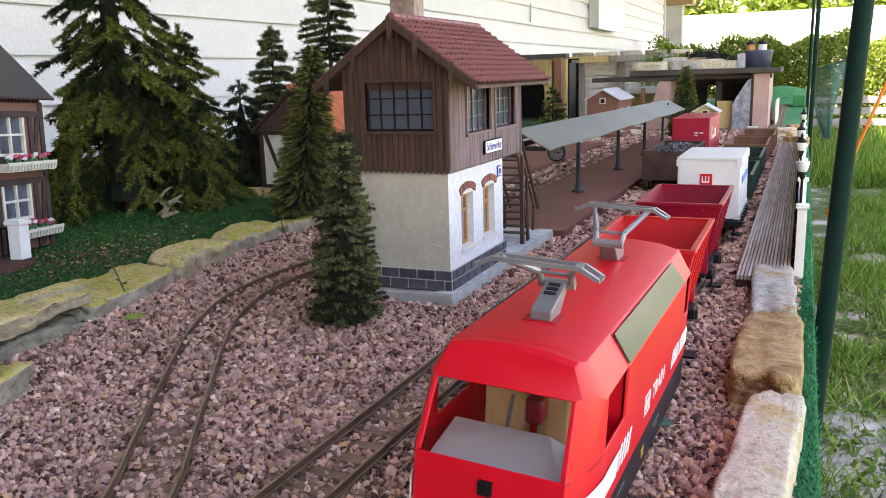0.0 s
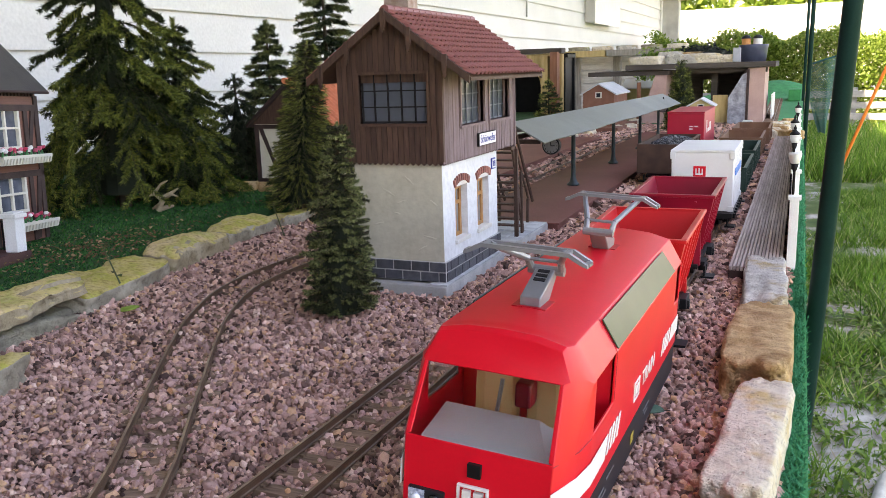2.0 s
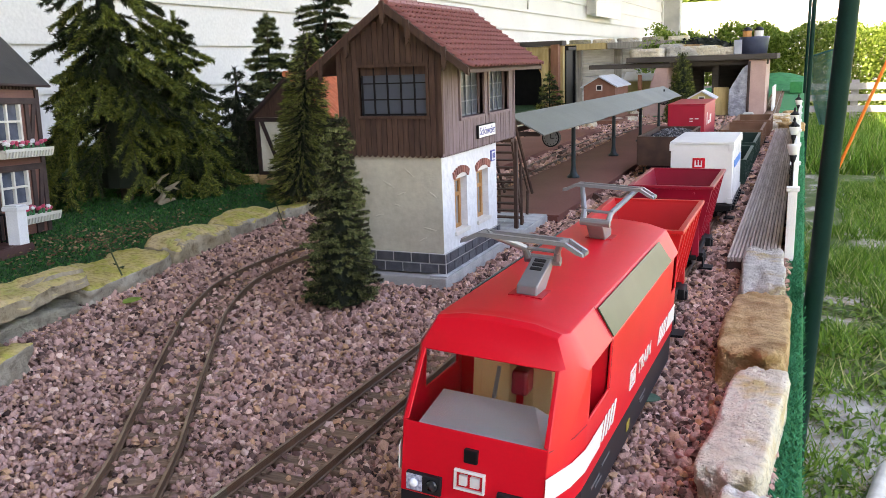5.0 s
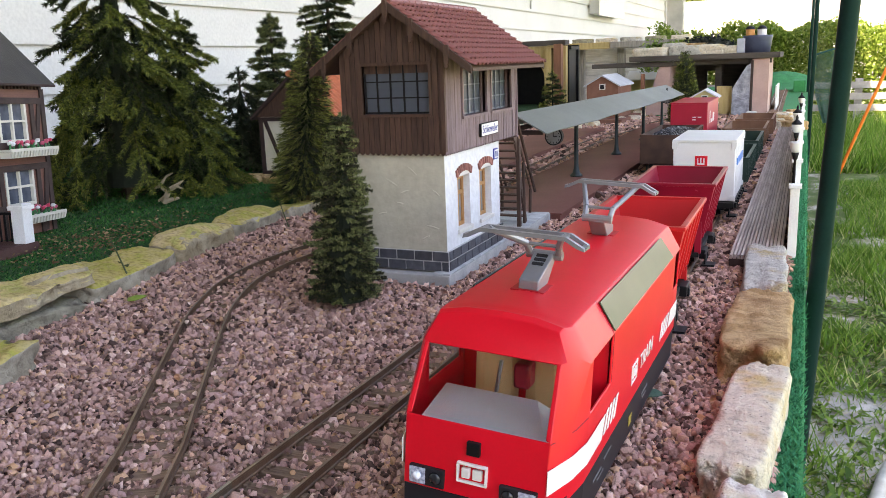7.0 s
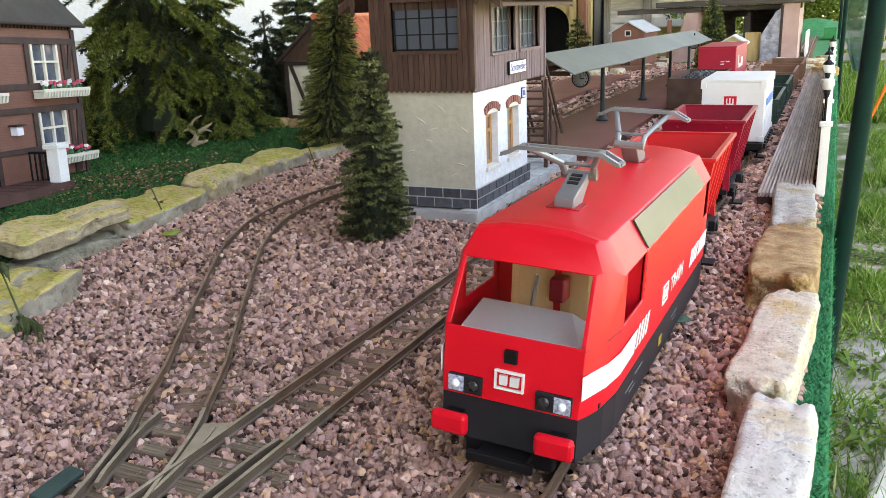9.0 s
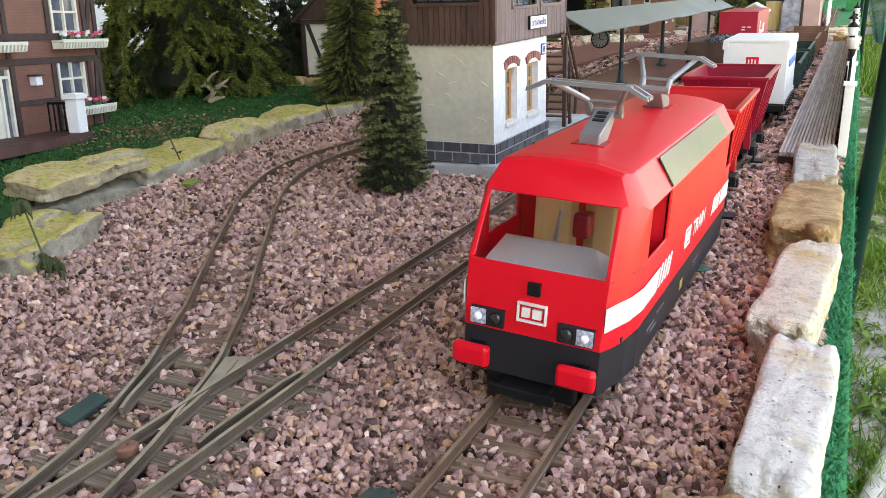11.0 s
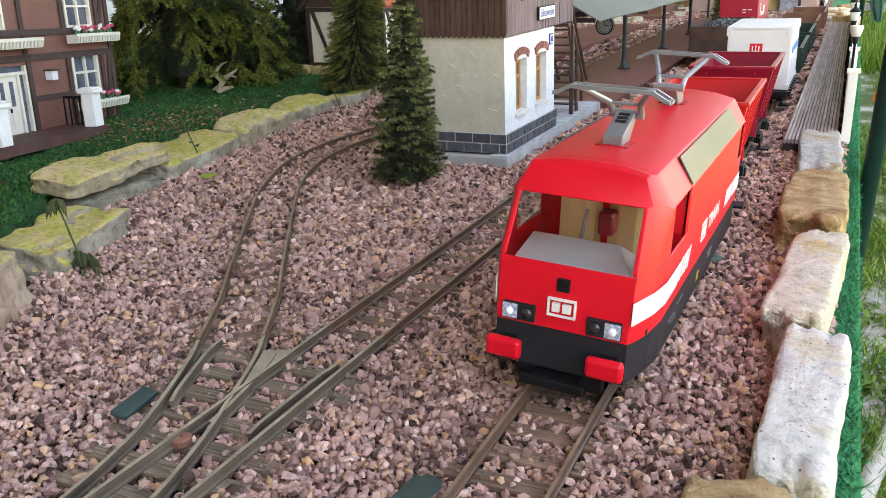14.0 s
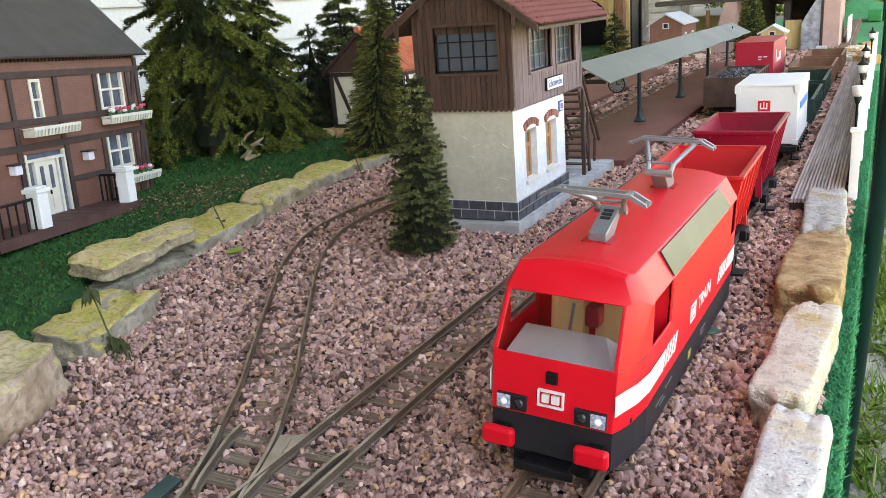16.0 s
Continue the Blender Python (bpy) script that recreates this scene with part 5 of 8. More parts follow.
    bow = [(-0.037, -0.0062), (-0.0365, -0.0042), (-0.026, 0.0013), (0.026, 0.0013), (0.0365, -0.0042), (0.037, -0.0062), (0.0325, -0.0048), (0.0255, -0.0011), (-0.0255, -0.0011), (-0.0325, -0.0048)]
    for y0, y1 in ((-0.0065, -0.0038), (0.0038, 0.0065)):
        prism(b, bow, "y", y0, y1)
    for xx in (-0.0358, -0.024, 0.024, 0.0358):
        low = -0.0058 if abs(xx) > 0.03 else -0.0006
        box(b, xx - 0.0017, xx + 0.0017, -0.0038, 0.0038, low, low + 0.0018)
    o = part("contact_bow", b, SILVER, pan)
    o.matrix_basis = pose(LX, yt, zt)


def underframe(parent, y0, y1, half=0.036, z=0.03):
    part("underframe", boxes((LX - half, LX + half, y0 + 0.008, y1 - 0.008, z - 0.006, z), (LX - 0.006, LX + 0.006, y0 - 0.018, y1 + 0.018, z - 0.009, z - 0.005), (LX - 0.016, LX + 0.016, y0 - 0.02, y0 - 0.016, z - 0.011, z - 0.003), (LX - 0.016, LX + 0.016, y1 + 0.016, y1 + 0.02, z - 0.011, z - 0.003), bevel=0.0008), BLACK, parent, "black underframe with hook couplings")
    q = (y1 - y0) * 0.27
    for y in ((y0 + y1) / 2 - q, (y0 + y1) / 2 + q):
        wheelset(parent, y, 0.0135)
        for s in (-1, 1):
            part("axle_box", boxes((LX + s * 0.037 - 0.004, LX + s * 0.037 + 0.004, y - 0.014, y + 0.014, 0.018, 0.03), (LX + s * 0.041 - 0.002, LX + s * 0.041 + 0.002, y - 0.005, y + 0.005, 0.016, 0.026), bevel=0.001), BLACK, parent)
    for s in (-1, 1):
        part("step", boxes((LX + s * 0.046 - 0.008, LX + s * 0.046 + 0.008, y0 + 0.01, y0 + 0.03, 0.012, 0.0145), (LX + s * 0.042 - 0.001, LX + s * 0.042 + 0.001, y0 + 0.012, y0 + 0.028, 0.0145, 0.028)), BLACK, parent)


def hopper(y0, y1, mat, label):
    w = thing("hopper_wagon", label, "toy wagon", group="red hopper wagons")
    top, bot, zt, zb = 0.0515, 0.036, 0.119, 0.048
    bm = bmesh.new()
    def ringz(h, a, b, z):
        return [bm.verts.new((LX + sx * h, y, z)) for sx, y in ((-1, a), (1, a), (1, b), (-1, b))]
    g = [ringz(bot, y0 + 0.02, y1 - 0.02, zb), ringz(top, y0, y1, zt), ringz(top - 0.004, y0 + 0.004, y1 - 0.004, zt), ringz(bot - 0.003, y0 + 0.023, y1 - 0.023, zb + 0.012)]
    for a, b in zip(g, g[1:]):
        for i in range(4):
            bm.faces.new((a[i], a[(i + 1) % 4], b[(i + 1) % 4], b[i]))
    bm.faces.new(g[0][::-1])
    bm.faces.new(g[-1])
    bmesh.ops.recalc_face_normals(bm, faces=bm.faces)
    part("hopper", bm, mat, w)
    part("rim", boxes((LX - top - 0.002, LX + top + 0.002, y0 - 0.002, y0 + 0.004, zt - 0.001, zt + 0.003), (LX - top - 0.002, LX + top + 0.002, y1 - 0.004, y1 + 0.002, zt - 0.001, zt + 0.003), (LX - top - 0.002, LX - top + 0.004, y0 + 0.004, y1 - 0.004, zt - 0.001, zt + 0.003), (LX + top - 0.004, LX + top + 0.002, y0 + 0.004, y1 - 0.004, zt - 0.001, zt + 0.003), bevel=0.0008), mat, w)
    for s in (-1, 1):
        for i in range(5):
            y = y0 + 0.022 + (y1 - y0 - 0.044) * i / 4
            b = bmesh.new()
            prism(b, [(LX + s * (top + 0.0015), zt - 0.001), (LX + s * (bot + 0.002), zb), (LX + s * (bot - 0.002), zb), (LX + s * (top - 0.003), zt - 0.001)], "y", y - 0.002, y + 0.002)
            part("rib", b, mat, w)
        for ya, yb in ((y0 + 0.012, y0 + 0.022), (y1 - 0.022, y1 - 0.012)):
            part("leg", boxes((LX + s * 0.032 - 0.004, LX + s * 0.032 + 0.004, ya, yb, 0.028, 0.07)), mat, w)
        part("small_print", boxes(*[(LX + s * 0.046 - 0.0008, LX + s * 0.046 + 0.0008, y0 - 0.0025, y0 - 0.0015, 0.075 + i * 0.006, 0.078 + i * 0.006) for i in range(5)]), DARK_RED, w)
    for sx in (-0.03, 0.03):
        part("rivet", boxes((LX + sx - 0.001, LX + sx + 0.001, y0 - 0.003, y0, zt - 0.007, zt - 0.005)), mat, w)
    underframe(w, y0, y1, 0.034)
    return w


hopper(0.945, 1.122, paint("red_hopper_plastic", (0.5, 0.012, 0.015), (0.56, 0.016, 0.018), 0.05, 0.38, 0.0), "bright red plastic hopper wagon, empty")
hopper(1.228, 1.405, DARK_RED, "dark crimson plastic hopper wagon, empty")

cont = thing("container_wagon", "flat wagon with a white container and red badge", "toy wagon")
c0, c1 = 1.585, 1.775
part("container", boxes((LX - 0.05, LX + 0.05, c0, c1, 0.041, 0.139), bevel=0.0015), WHITE, cont, "white container")
part("container_roof", boxes((LX - 0.0515, LX + 0.0515, c0 - 0.0015, c1 + 0.0015, 0.139, 0.143), bevel=0.001), WHITE, cont)
for i in range(9):
    part("rib", boxes((LX + 0.05, LX + 0.0512, c0 + 0.012 + i * 0.02, c0 + 0.016 + i * 0.02, 0.044, 0.136)), WHITE, cont)
for s in (-1, 1):
    for yy in (c0, c1):
        for za, zb in ((0.128, 0.1395), (0.041, 0.05)):
            part("corner_casting", boxes((LX + s * 0.0475 - 0.0045, LX + s * 0.0475 + 0.0045, yy - 0.0025, yy + 0.0025, za, zb), bevel=0.0005), WHITE, cont)
badge = part("badge", boxes((LX - 0.014, LX + 0.006, c0 - 0.0008, c0, 0.098, 0.116)), RED, cont, "plain red badge")
part("badge_shape", boxes((LX - 0.0105, LX - 0.0085, c0 - 0.0014, c0 - 0.0008, 0.104, 0.112), (LX - 0.0055, LX - 0.0035, c0 - 0.0014, c0 - 0.0008, 0.104, 0.113), (LX - 0.0005, LX + 0.0015, c0 - 0.0014, c0 - 0.0008, 0.104, 0.112), (LX - 0.0105, LX + 0.0015, c0 - 0.0014, c0 - 0.0008, 0.1015, 0.104)), WHITE, badge)
part("small_print", boxes((LX - 0.014, LX + 0.004, c0 - 0.0008, c0, 0.0925, 0.0955)), TIMBER, cont)
part("blue_band", boxes((LX + 0.05, LX + 0.0518, c0 + 0.03, c1 - 0.03, 0.098, 0.11)), paint("band_blue", (0.02, 0.17, 0.5), (0.03, 0.2, 0.55), 0.03, 0.4, 0), cont)
part("flat_deck", boxes((LX - 0.051, LX + 0.051, c0 - 0.012, c1 + 0.012, 0.03, 0.0395), bevel=0.001), BLACK, cont, "black flat wagon deck")
for i in range(7):
    part("stake_pocket", boxes((LX + 0.051, LX + 0.055, c0 + i * 0.029, c0 + i * 0.029 + 0.009, 0.03, 0.038)), BLACK, cont)
underframe(cont, c0, c1)


def gondola(y0, y1, mat, label, m=None, zt=0.08):
    w = thing("gondola_wagon", label, "toy wagon", group="open gondola wagons")
    if m is not None:
        w.matrix_basis = m
    h, zb, t = 0.0525, 0.034, 0.003
    part("floor", boxes((LX - h, LX + h, y0, y1, zb, zb + 0.005)), mat, w)
    for s in (-1, 1):
        side = part("side", boxes((LX + s * h - (t if s > 0 else 0), LX + s * h + (0 if s > 0 else t), y0, y1, zb + 0.005, zt)), mat, w)
        k = 8
        for i in range(k + 1):
            y = y0 + 0.003 + (y1 - y0 - 0.006) * i / k
            part("rib", boxes((LX + s * h - 0.0005, LX + s * (h + 0.0025) + 0.0005, y - 0.002, y + 0.002, zb, zt)) if s > 0 else boxes((LX - h - 0.003, LX - h, y - 0.002, y + 0.002, zb, zt)), mat, side)
        part("rail_cap", boxes((LX + s * h - 0.003, LX + s * h + 0.003, y0 - 0.001, y1 + 0.001, zt, zt + 0.002)), mat, w)
    for y in (y0, y1 - t):
        part("end", boxes((LX - h + t, LX + h - t, y, y + t, zb + 0.005, zt)), mat, w)
        part("rail_cap", boxes((LX - h + t, LX + h - t, y - 0.0005, y + t + 0.0005, zt, zt + 0.002)), mat, w)
    underframe(w, y0, y1)
    return w


DARK_GREEN = paint("dark_green_wagon", (0.008, 0.03, 0.022), (0.014, 0.042, 0.032), 0.03, 0.45, 0.0)
WAGON_BROWN = paint("brown_wagon", (0.14, 0.065, 0.035), (0.2, 0.1, 0.055), 0.04, 0.6, 0.2, 0.002)
gondola(1.86, 2.13, DARK_GREEN, "dark green open gondola wagon, empty")
gondola(2.2, 2.47, DARK_GREEN, "dark green open gondola wagon, empty")
gondola(2.54, 2.82, WAGON_BROWN, "brown open gondola wagon, empty")
gondola(2.89, 3.17, WAGON_BROWN, "brown open gondola wagon, empty", m=pose(0.008, 0, 0))

# coal wagon and red van on the platform track
COAL_BROWN = paint("coal_wagon_brown", (0.055, 0.027, 0.018), (0.1, 0.052, 0.034), 0.03, 0.6, 0.2, 0.002)
shift = -0.1235 - RIGHT_X
coalw = gondola(2.12, 2.42, COAL_BROWN, "dark brown open wagon filled with coal", m=pose(shift, 0, 0), zt=0.1)
COAL = pieces("coal_lump", [(0.0, (0.01, 0.011, 0.013)), (0.6, (0.03, 0.033, 0.04)), (1.0, (0.1, 0.11, 0.13))], rough=0.35)
bm = bmesh.new()
for i in range(900):
    x, y = random.uniform(-0.047, 0.047), random.uniform(2.126, 2.414)
    hgt = 0.083 + 0.02 * math.cos(x / 0.047 * 1.4) * (0.5 + 0.5 * math.cos((y - 2.27) / 0.15 * 1.7))
    r = random.uniform(0.0028, 0.005)
    mm = pose(LX + x, y, hgt, random.uniform(0, 360), random.uniform(0, 360), 0)
    box(bm, -r, r * random.uniform(0.6, 1), -r * random.uniform(0.5, 1), r, -r * 0.7, r * random.uniform(0.4, 0.8), m=mm)
coal_heap = solo("coal_load", bm, COAL, "heap of black coal lumps in the wagon", "coal", "stuff", m=pose(shift, 0, 0))

van = thing("container_van", "red container on a dark flat wagon", "toy wagon", pose(shift, 0, 0))
v0, v1 = 2.56, 2.86
VAN_RED = paint("red_van", (0.36, 0.008, 0.028), (0.43, 0.012, 0.034), 0.05, 0.45, 0.0)
part("container", boxes((LX - 0.05, LX + 0.05, v0, v1, 0.042, 0.148), bevel=0.0015), VAN_RED, van)
part("container_roof", boxes((LX - 0.0515, LX + 0.0515, v0 - 0.0015, v1 + 0.0015, 0.148, 0.152), bevel=0.001), VAN_RED, van)
part("side_shape", boxes((LX + 0.05, LX + 0.0508, 2.62, 2.632, 0.09, 0.125), (LX + 0.05, LX + 0.0508, 2.65, 2.69, 0.09, 0.1), (LX + 0.05, LX + 0.0508, 2.70, 2.74, 0.09, 0.115)), WHITE, van, "plain pale shapes of worn lettering")
part("small_print", boxes((LX + 0.01, LX + 0.02, v0 - 0.0008, v0, 0.11, 0.113), (LX + 0.024, LX + 0.034, v0 - 0.0008, v0, 0.11, 0.113), (LX + 0.01, LX + 0.019, v0 - 0.0008, v0, 0.103, 0.106)), WHITE, van)
part("flat_deck", boxes((LX - 0.051, LX + 0.051, v0 - 0.012, v1 + 0.012, 0.03, 0.041), bevel=0.001), BLACK, van)
for i in range(9):
    part("stake_pocket", boxes((LX + 0.051, LX + 0.055, v0 + i * 0.034, v0 + i * 0.034 + 0.009, 0.03, 0.038)), BLACK, van)
underframe(van, v0, v1)

# ---- station platform, canopy, clocks ----
plat = thing("station_platform", "long red-brown station platform with smooth top", "platform")
part("platform_body", boxes((-0.41, -0.216, 1.556, 3.6, -0.004, 0.011)), PLATFORM, plat)
part("platform_top", boxes((-0.412, -0.213, 1.554, 3.6, 0.011, 0.0145), bevel=0.0008), PLATFORM, plat)
plat2 = thing("side_platform", "low red-brown side platform beside the branch track", "platform")
part("platform_body", boxes((-0.76, -0.548, 1.75, 3.4, -0.004, 0.012)), PLATFORM, plat2)
part("platform_edge", boxes((-0.552, -0.545, 1.745, 3.4, 0.012, 0.0155)), PLATFORM, plat2)

canopy = thing("platform_canopy", "grey pitched platform canopy on four green posts", "canopy")
CX, CZ, CE = -0.303, 0.192, 0.158
CH = 0.07
for s in (-1, 1):
    b = bmesh.new()
    verts = []
    ny = 24
    for i in range(ny + 1):
        y = 1.555 + (3.33 - 1.555) * i / ny
        wob = 0.001 * math.sin(i * 0.9) + 0.0007 * math.sin(i * 2.1)
        sag = -0.016 * (i / ny)
        verts.append([b.verts.new((CX, y, CZ + sag * 0.9)), b.verts.new((CX + s * CH, y - 0.02, CE + sag + wob))])
    for p, q in zip(verts, verts[1:]):
        b.faces.new((p[0], p[1], q[1], q[0]) if s > 0 else (q[0], q[1], p[1], p[0]))
    bmesh.ops.recalc_face_normals(b, faces=b.faces)
    o = part("roof_sheet", b, CANOPY, canopy, "thin grey-green roof sheet")
    o.modifiers.new("thick", "SOLIDIFY").thickness = 0.0022
part("ridge_beam", boxes((CX - 0.004, CX + 0.004, 1.57, 3.3, 0.158, 0.166)), TIMBER, canopy)
part("gable_board", boxes((CX - 0.05, CX + 0.05, 1.575, 1.579, 0.152, 0.16)), TIMBER, canopy)
for y in (2.03, 2.48, 2.9, 3.28):
    b = bmesh.new()
    lathe(b, [(0.0145, 0), (0.0145, 0.0035), (0.0115, 0.006), (0.0085, 0.0095), (0.0068, 0.017), (0.0062, 0.02), (0.0052, 0.03), (0.0048, 0.135), (0.0062, 0.14), (0.0062, 0.148), (0.005, 0.15)], 16, (CX - 0.006, y, 0.0145))
    part("post", b, COLUMN_IRON, canopy, "dark green fluted iron post", smooth=True)
    part("cross_beam", boxes((CX - 0.034, CX + 0.034, y - 0.003, y + 0.003, 0.148, 0.154)), COLUMN_IRON, canopy)
CLOCK_FACE = paint("clock_face", (0.15, 0.155, 0.155), (0.22, 0.225, 0.225), 0.01, 0.4, 0)
for y in (1.72, 3.15):
    ck = thing("station_clock", "round double-faced station clock hanging under the canopy", "clock", group="platform clocks")
    cxx = CX + 0.03
    part("rim", rod(bmesh.new(), (cxx, y - 0.006, 0.136), (cxx, y + 0.006, 0.136), 0.0175, seg=24), BLACK, ck)
    for s in (-1, 1):
        part("face", rod(bmesh.new(), (cxx, y + s * 0.0062, 0.136), (cxx, y + s * 0.0068, 0.136), 0.0148, seg=24), CLOCK_FACE, ck)
        marks = []
        for h in range(12):
            a = h * math.pi / 6
            px_, pz_ = cxx + 0.0125 * math.sin(a), 0.136 + 0.0125 * math.cos(a)
            marks.append((px_ - 0.0008, px_ + 0.0008, y + s * 0.0069 - 0.0002, y + s * 0.0069 + 0.0002, pz_ - 0.0012, pz_ + 0.0012))
        part("hour_marks", boxes(*marks), BLACK, ck)
        part("clock_pointer", boxes((cxx - 0.0007, cxx + 0.0007, y + s * 0.0071 - 0.0002, y + s * 0.0071 + 0.0002, 0.136, 0.147), (cxx, cxx + 0.008, y + s * 0.0071 - 0.0002, y + s * 0.0071 + 0.0002, 0.1352, 0.1368)), BLACK, ck)
    part("hanger", boxes((cxx - 0.002, cxx + 0.002, y - 0.002, y + 0.002, 0.153, 0.172)), BLACK, ck)

# ---- boarded deck, white fence, lamps on the outer side ----
deck = thing("boarded_deck", "weathered grey-brown grooved deck beside the track", "deck")
part("deck_frame", boxes((0.092, 0.157, 1.287, 3.36, -0.004, 0.0135)), TIMBER, deck)
GROOVE = paint("grooved_board", (0.31, 0.245, 0.21), (0.52, 0.44, 0.385), 0.05, 0.75, 0.4, 0.0015, stretch=(8, 0.5, 1), vary=0.2)
for i in range(14):
    x = 0.0925 + i * 0.0047
    part("deck_strip", boxes((x, x + 0.0036, 1.284 + random.uniform(-0.0006, 0.0006), 3.36, 0.0135, 0.0195 + random.uniform(-0.0004, 0.0004)), bevel=0.0005), GROOVE, deck)
FENCE_WHITE = paint("white_fence_paint", (0.7, 0.71, 0.7), (0.8, 0.81, 0.8), 0.05, 0.5, 0.05)
fence = thing("white_fence", "low white panel fence along the deck", "fence")
ys = [1.37, 1.66, 1.98, 2.3, 2.62, 2.94, 3.26, 3.6]
for i, (a, b_) in enumerate(zip(ys, ys[1:])):
    part("panel", boxes((0.1645, 0.1685, a + 0.006, b_ - 0.006, 0.0, 0.088 + 0.004 * (i % 2))), FENCE_WHITE, fence)
for y in ys:
    b = boxes((0.162, 0.174, y - 0.006, y + 0.006, 0.0, 0.098), (0.1595, 0.1765, y - 0.0085, y + 0.0085, 0.098, 0.1035), bevel=0.0008)
    part("post", b, FENCE_WHITE, fence)
for x, y, zt, capped in ((0.1655, 1.4, 0.144, 0), (0.1625, 1.78, 0.138, 1), (0.16, 2.12, 0.136, 1), (0.164, 2.75, 0.136, 1)):
    lampi = thing("street_lamp", "black model street lamp with frosted white globe" if capped else "black model street lamp, frosted globe without its cap", "lamp", group="model street lamps")
    b = bmesh.new()
    lathe(b, [(0.0042, 0), (0.0042, 0.03), (0.0034, 0.032), (0.0026, 0.05), (0.0026, 0.053), (0.0019, 0.085), (0.0028, 0.087), (0.0019, 0.089), (0.0017, zt - 0.011), (0.0032, zt - 0.009), (0.0052, zt)], 12, (x, y, 0.0))
    part("lamp_post", b, BLACK, lampi, smooth=True)
    b = bmesh.new()
    lathe(b, [(0.0052, 0), (0.0072, 0.005), (0.0088, 0.0125), (0.0086, 0.0145)], 14, (x, y, zt))
    part("globe", b, WHITE, lampi, "frosted white globe", smooth=True)
    if capped:
        b = bmesh.new()
        lathe(b, [(0.0095, 0), (0.0087, 0.0025), (0.0042, 0.0066), (0.002, 0.009), (0.0028, 0.0115), (0.0005, 0.0175)], 14, (x, y, zt + 0.0145))
        part("cap", b, BLACK, lampi, smooth=True)

# ---- border stones ----
def rock(name, size, m, material, label, seed, group, cuts=9, rough=0.14, flat=1.0):
    """A hewn block: a rounded box pushed about by noise at two scales, with a flat-ish top."""
    bm = bmesh.new()
    bmesh.ops.create_cube(bm, size=2)
    bmesh.ops.subdivide_edges(bm, edges=bm.edges, cuts=cuts, use_grid_fill=True)
    off = Vector((seed * 3.1, seed * 1.7, seed * 0.9))
    for v in bm.verts:
        c = v.co.copy()
        n8 = (abs(c.x) ** 9 + abs(c.y) ** 9 + abs(c.z) ** 9) ** (1 / 9)
        c = c / n8
        d = rough * noise.noise(c * 1.1 + off) + rough * 0.7 * noise.noise(c * 2.6 + off) + rough * 0.45 * noise.noise(c * 6.0 + off) - rough * 0.6 * max(0, 0.25 - abs(noise.noise(c * 1.7 - off)))
        d += rough * 0.2 * noise.noise(c * 13.0 + off)
        c += c.normalized() * d
        if c.z > flat:
            c.z = flat + (c.z - flat) * 0.25
        c.x *= 1 + 0.12 * noise.noise(off + Vector((0, c.y * 1.3, 0)))
        v.co = Vector((c.x * size[0] / 2, c.y * size[1] / 2, c.z * size[2] / 2))
    return solo(name, bm, material, label, "stone", group=group, m=m, smooth=True)


def stone_mat(name, a, b, stain, pits=0.5):
    m, n, l, p = tree_of(name)
    tc = n.new("ShaderNodeTexCoord")
    big = n.new("ShaderNodeTexNoise")
    big.inputs["Scale"].default_value, big.inputs["Detail"].default_value = 26, 12
    mid_ = n.new("ShaderNodeTexNoise")
    mid_.inputs["Scale"].default_value, mid_.inputs["Detail"].default_value = 110, 12
    mid_.inputs["Roughness"].default_value = 0.65
    fine_ = n.new("ShaderNodeTexNoise")
    fine_.inputs["Scale"].default_value, fine_.inputs["Detail"].default_value = 420, 4
    vor = n.new("ShaderNodeTexVoronoi")
    vor.inputs["Scale"].default_value = 230
    for t in (big, mid_, fine_, vor):
        l.new(tc.outputs["Object"], t.inputs["Vector"])
    r1 = ramp_of(n, [(0.4, a), (0.54, b), (0.7, stain)])
    l.new(big.outputs["Fac"], r1.inputs["Fac"])
    r2 = ramp_of(n, [(0.36, (0.3, 0.26, 0.22)), (0.47, (0.95, 0.94, 0.92)), (0.62, (1.12, 1.1, 1.05))])
    l.new(mid_.outputs["Fac"], r2.inputs["Fac"])
    mul = n.new("ShaderNodeMixRGB")
    mul.blend_type = "MULTIPLY"
    mul.inputs["Fac"].default_value = 0.42
    l.new(r1.outputs["Color"], mul.inputs["Color1"])
    l.new(r2.outputs["Color"], mul.inputs["Color2"])
    pit = ramp_of(n, [(0.1, (0.16, 0.13, 0.1)), (0.22, (1, 1, 1))])
    few = n.new("ShaderNodeMath")
    few.operation = "ADD"
    pick = ramp_of(n, [(0.25, (0, 0, 0)), (0.5, (1, 1, 1))])
    l.new(vor.outputs["Color"], pick.inputs["Fac"])
    l.new(vor.outputs["Distance"], few.inputs[0])
    l.new(pick.outputs["Color"], few.inputs[1])
    l.new(few.outputs[0], pit.inputs["Fac"])
    mul2 = n.new("ShaderNodeMixRGB")
    mul2.blend_type = "MULTIPLY"
    mul2.inputs["Fac"].default_value = pits
    l.new(mul.outputs["Color"], mul2.inputs["Color1"])
    l.new(pit.outputs["Color"], mul2.inputs["Color2"])
    l.new(mul2.outputs["Color"], p.inputs["Base Color"])
    p.inputs["Roughness"].default_value = 0.92
    p.inputs["Specular IOR Level"].default_value = 0.2
    ad = n.new("ShaderNodeMath")
    ad.operation = "MULTIPLY_ADD"
    ad.inputs[1].default_value = 0.35
    l.new(fine_.outputs["Fac"], ad.inputs[0])
    l.new(mid_.outputs["Fac"], ad.inputs[2])
    bp = n.new("ShaderNodeBump")
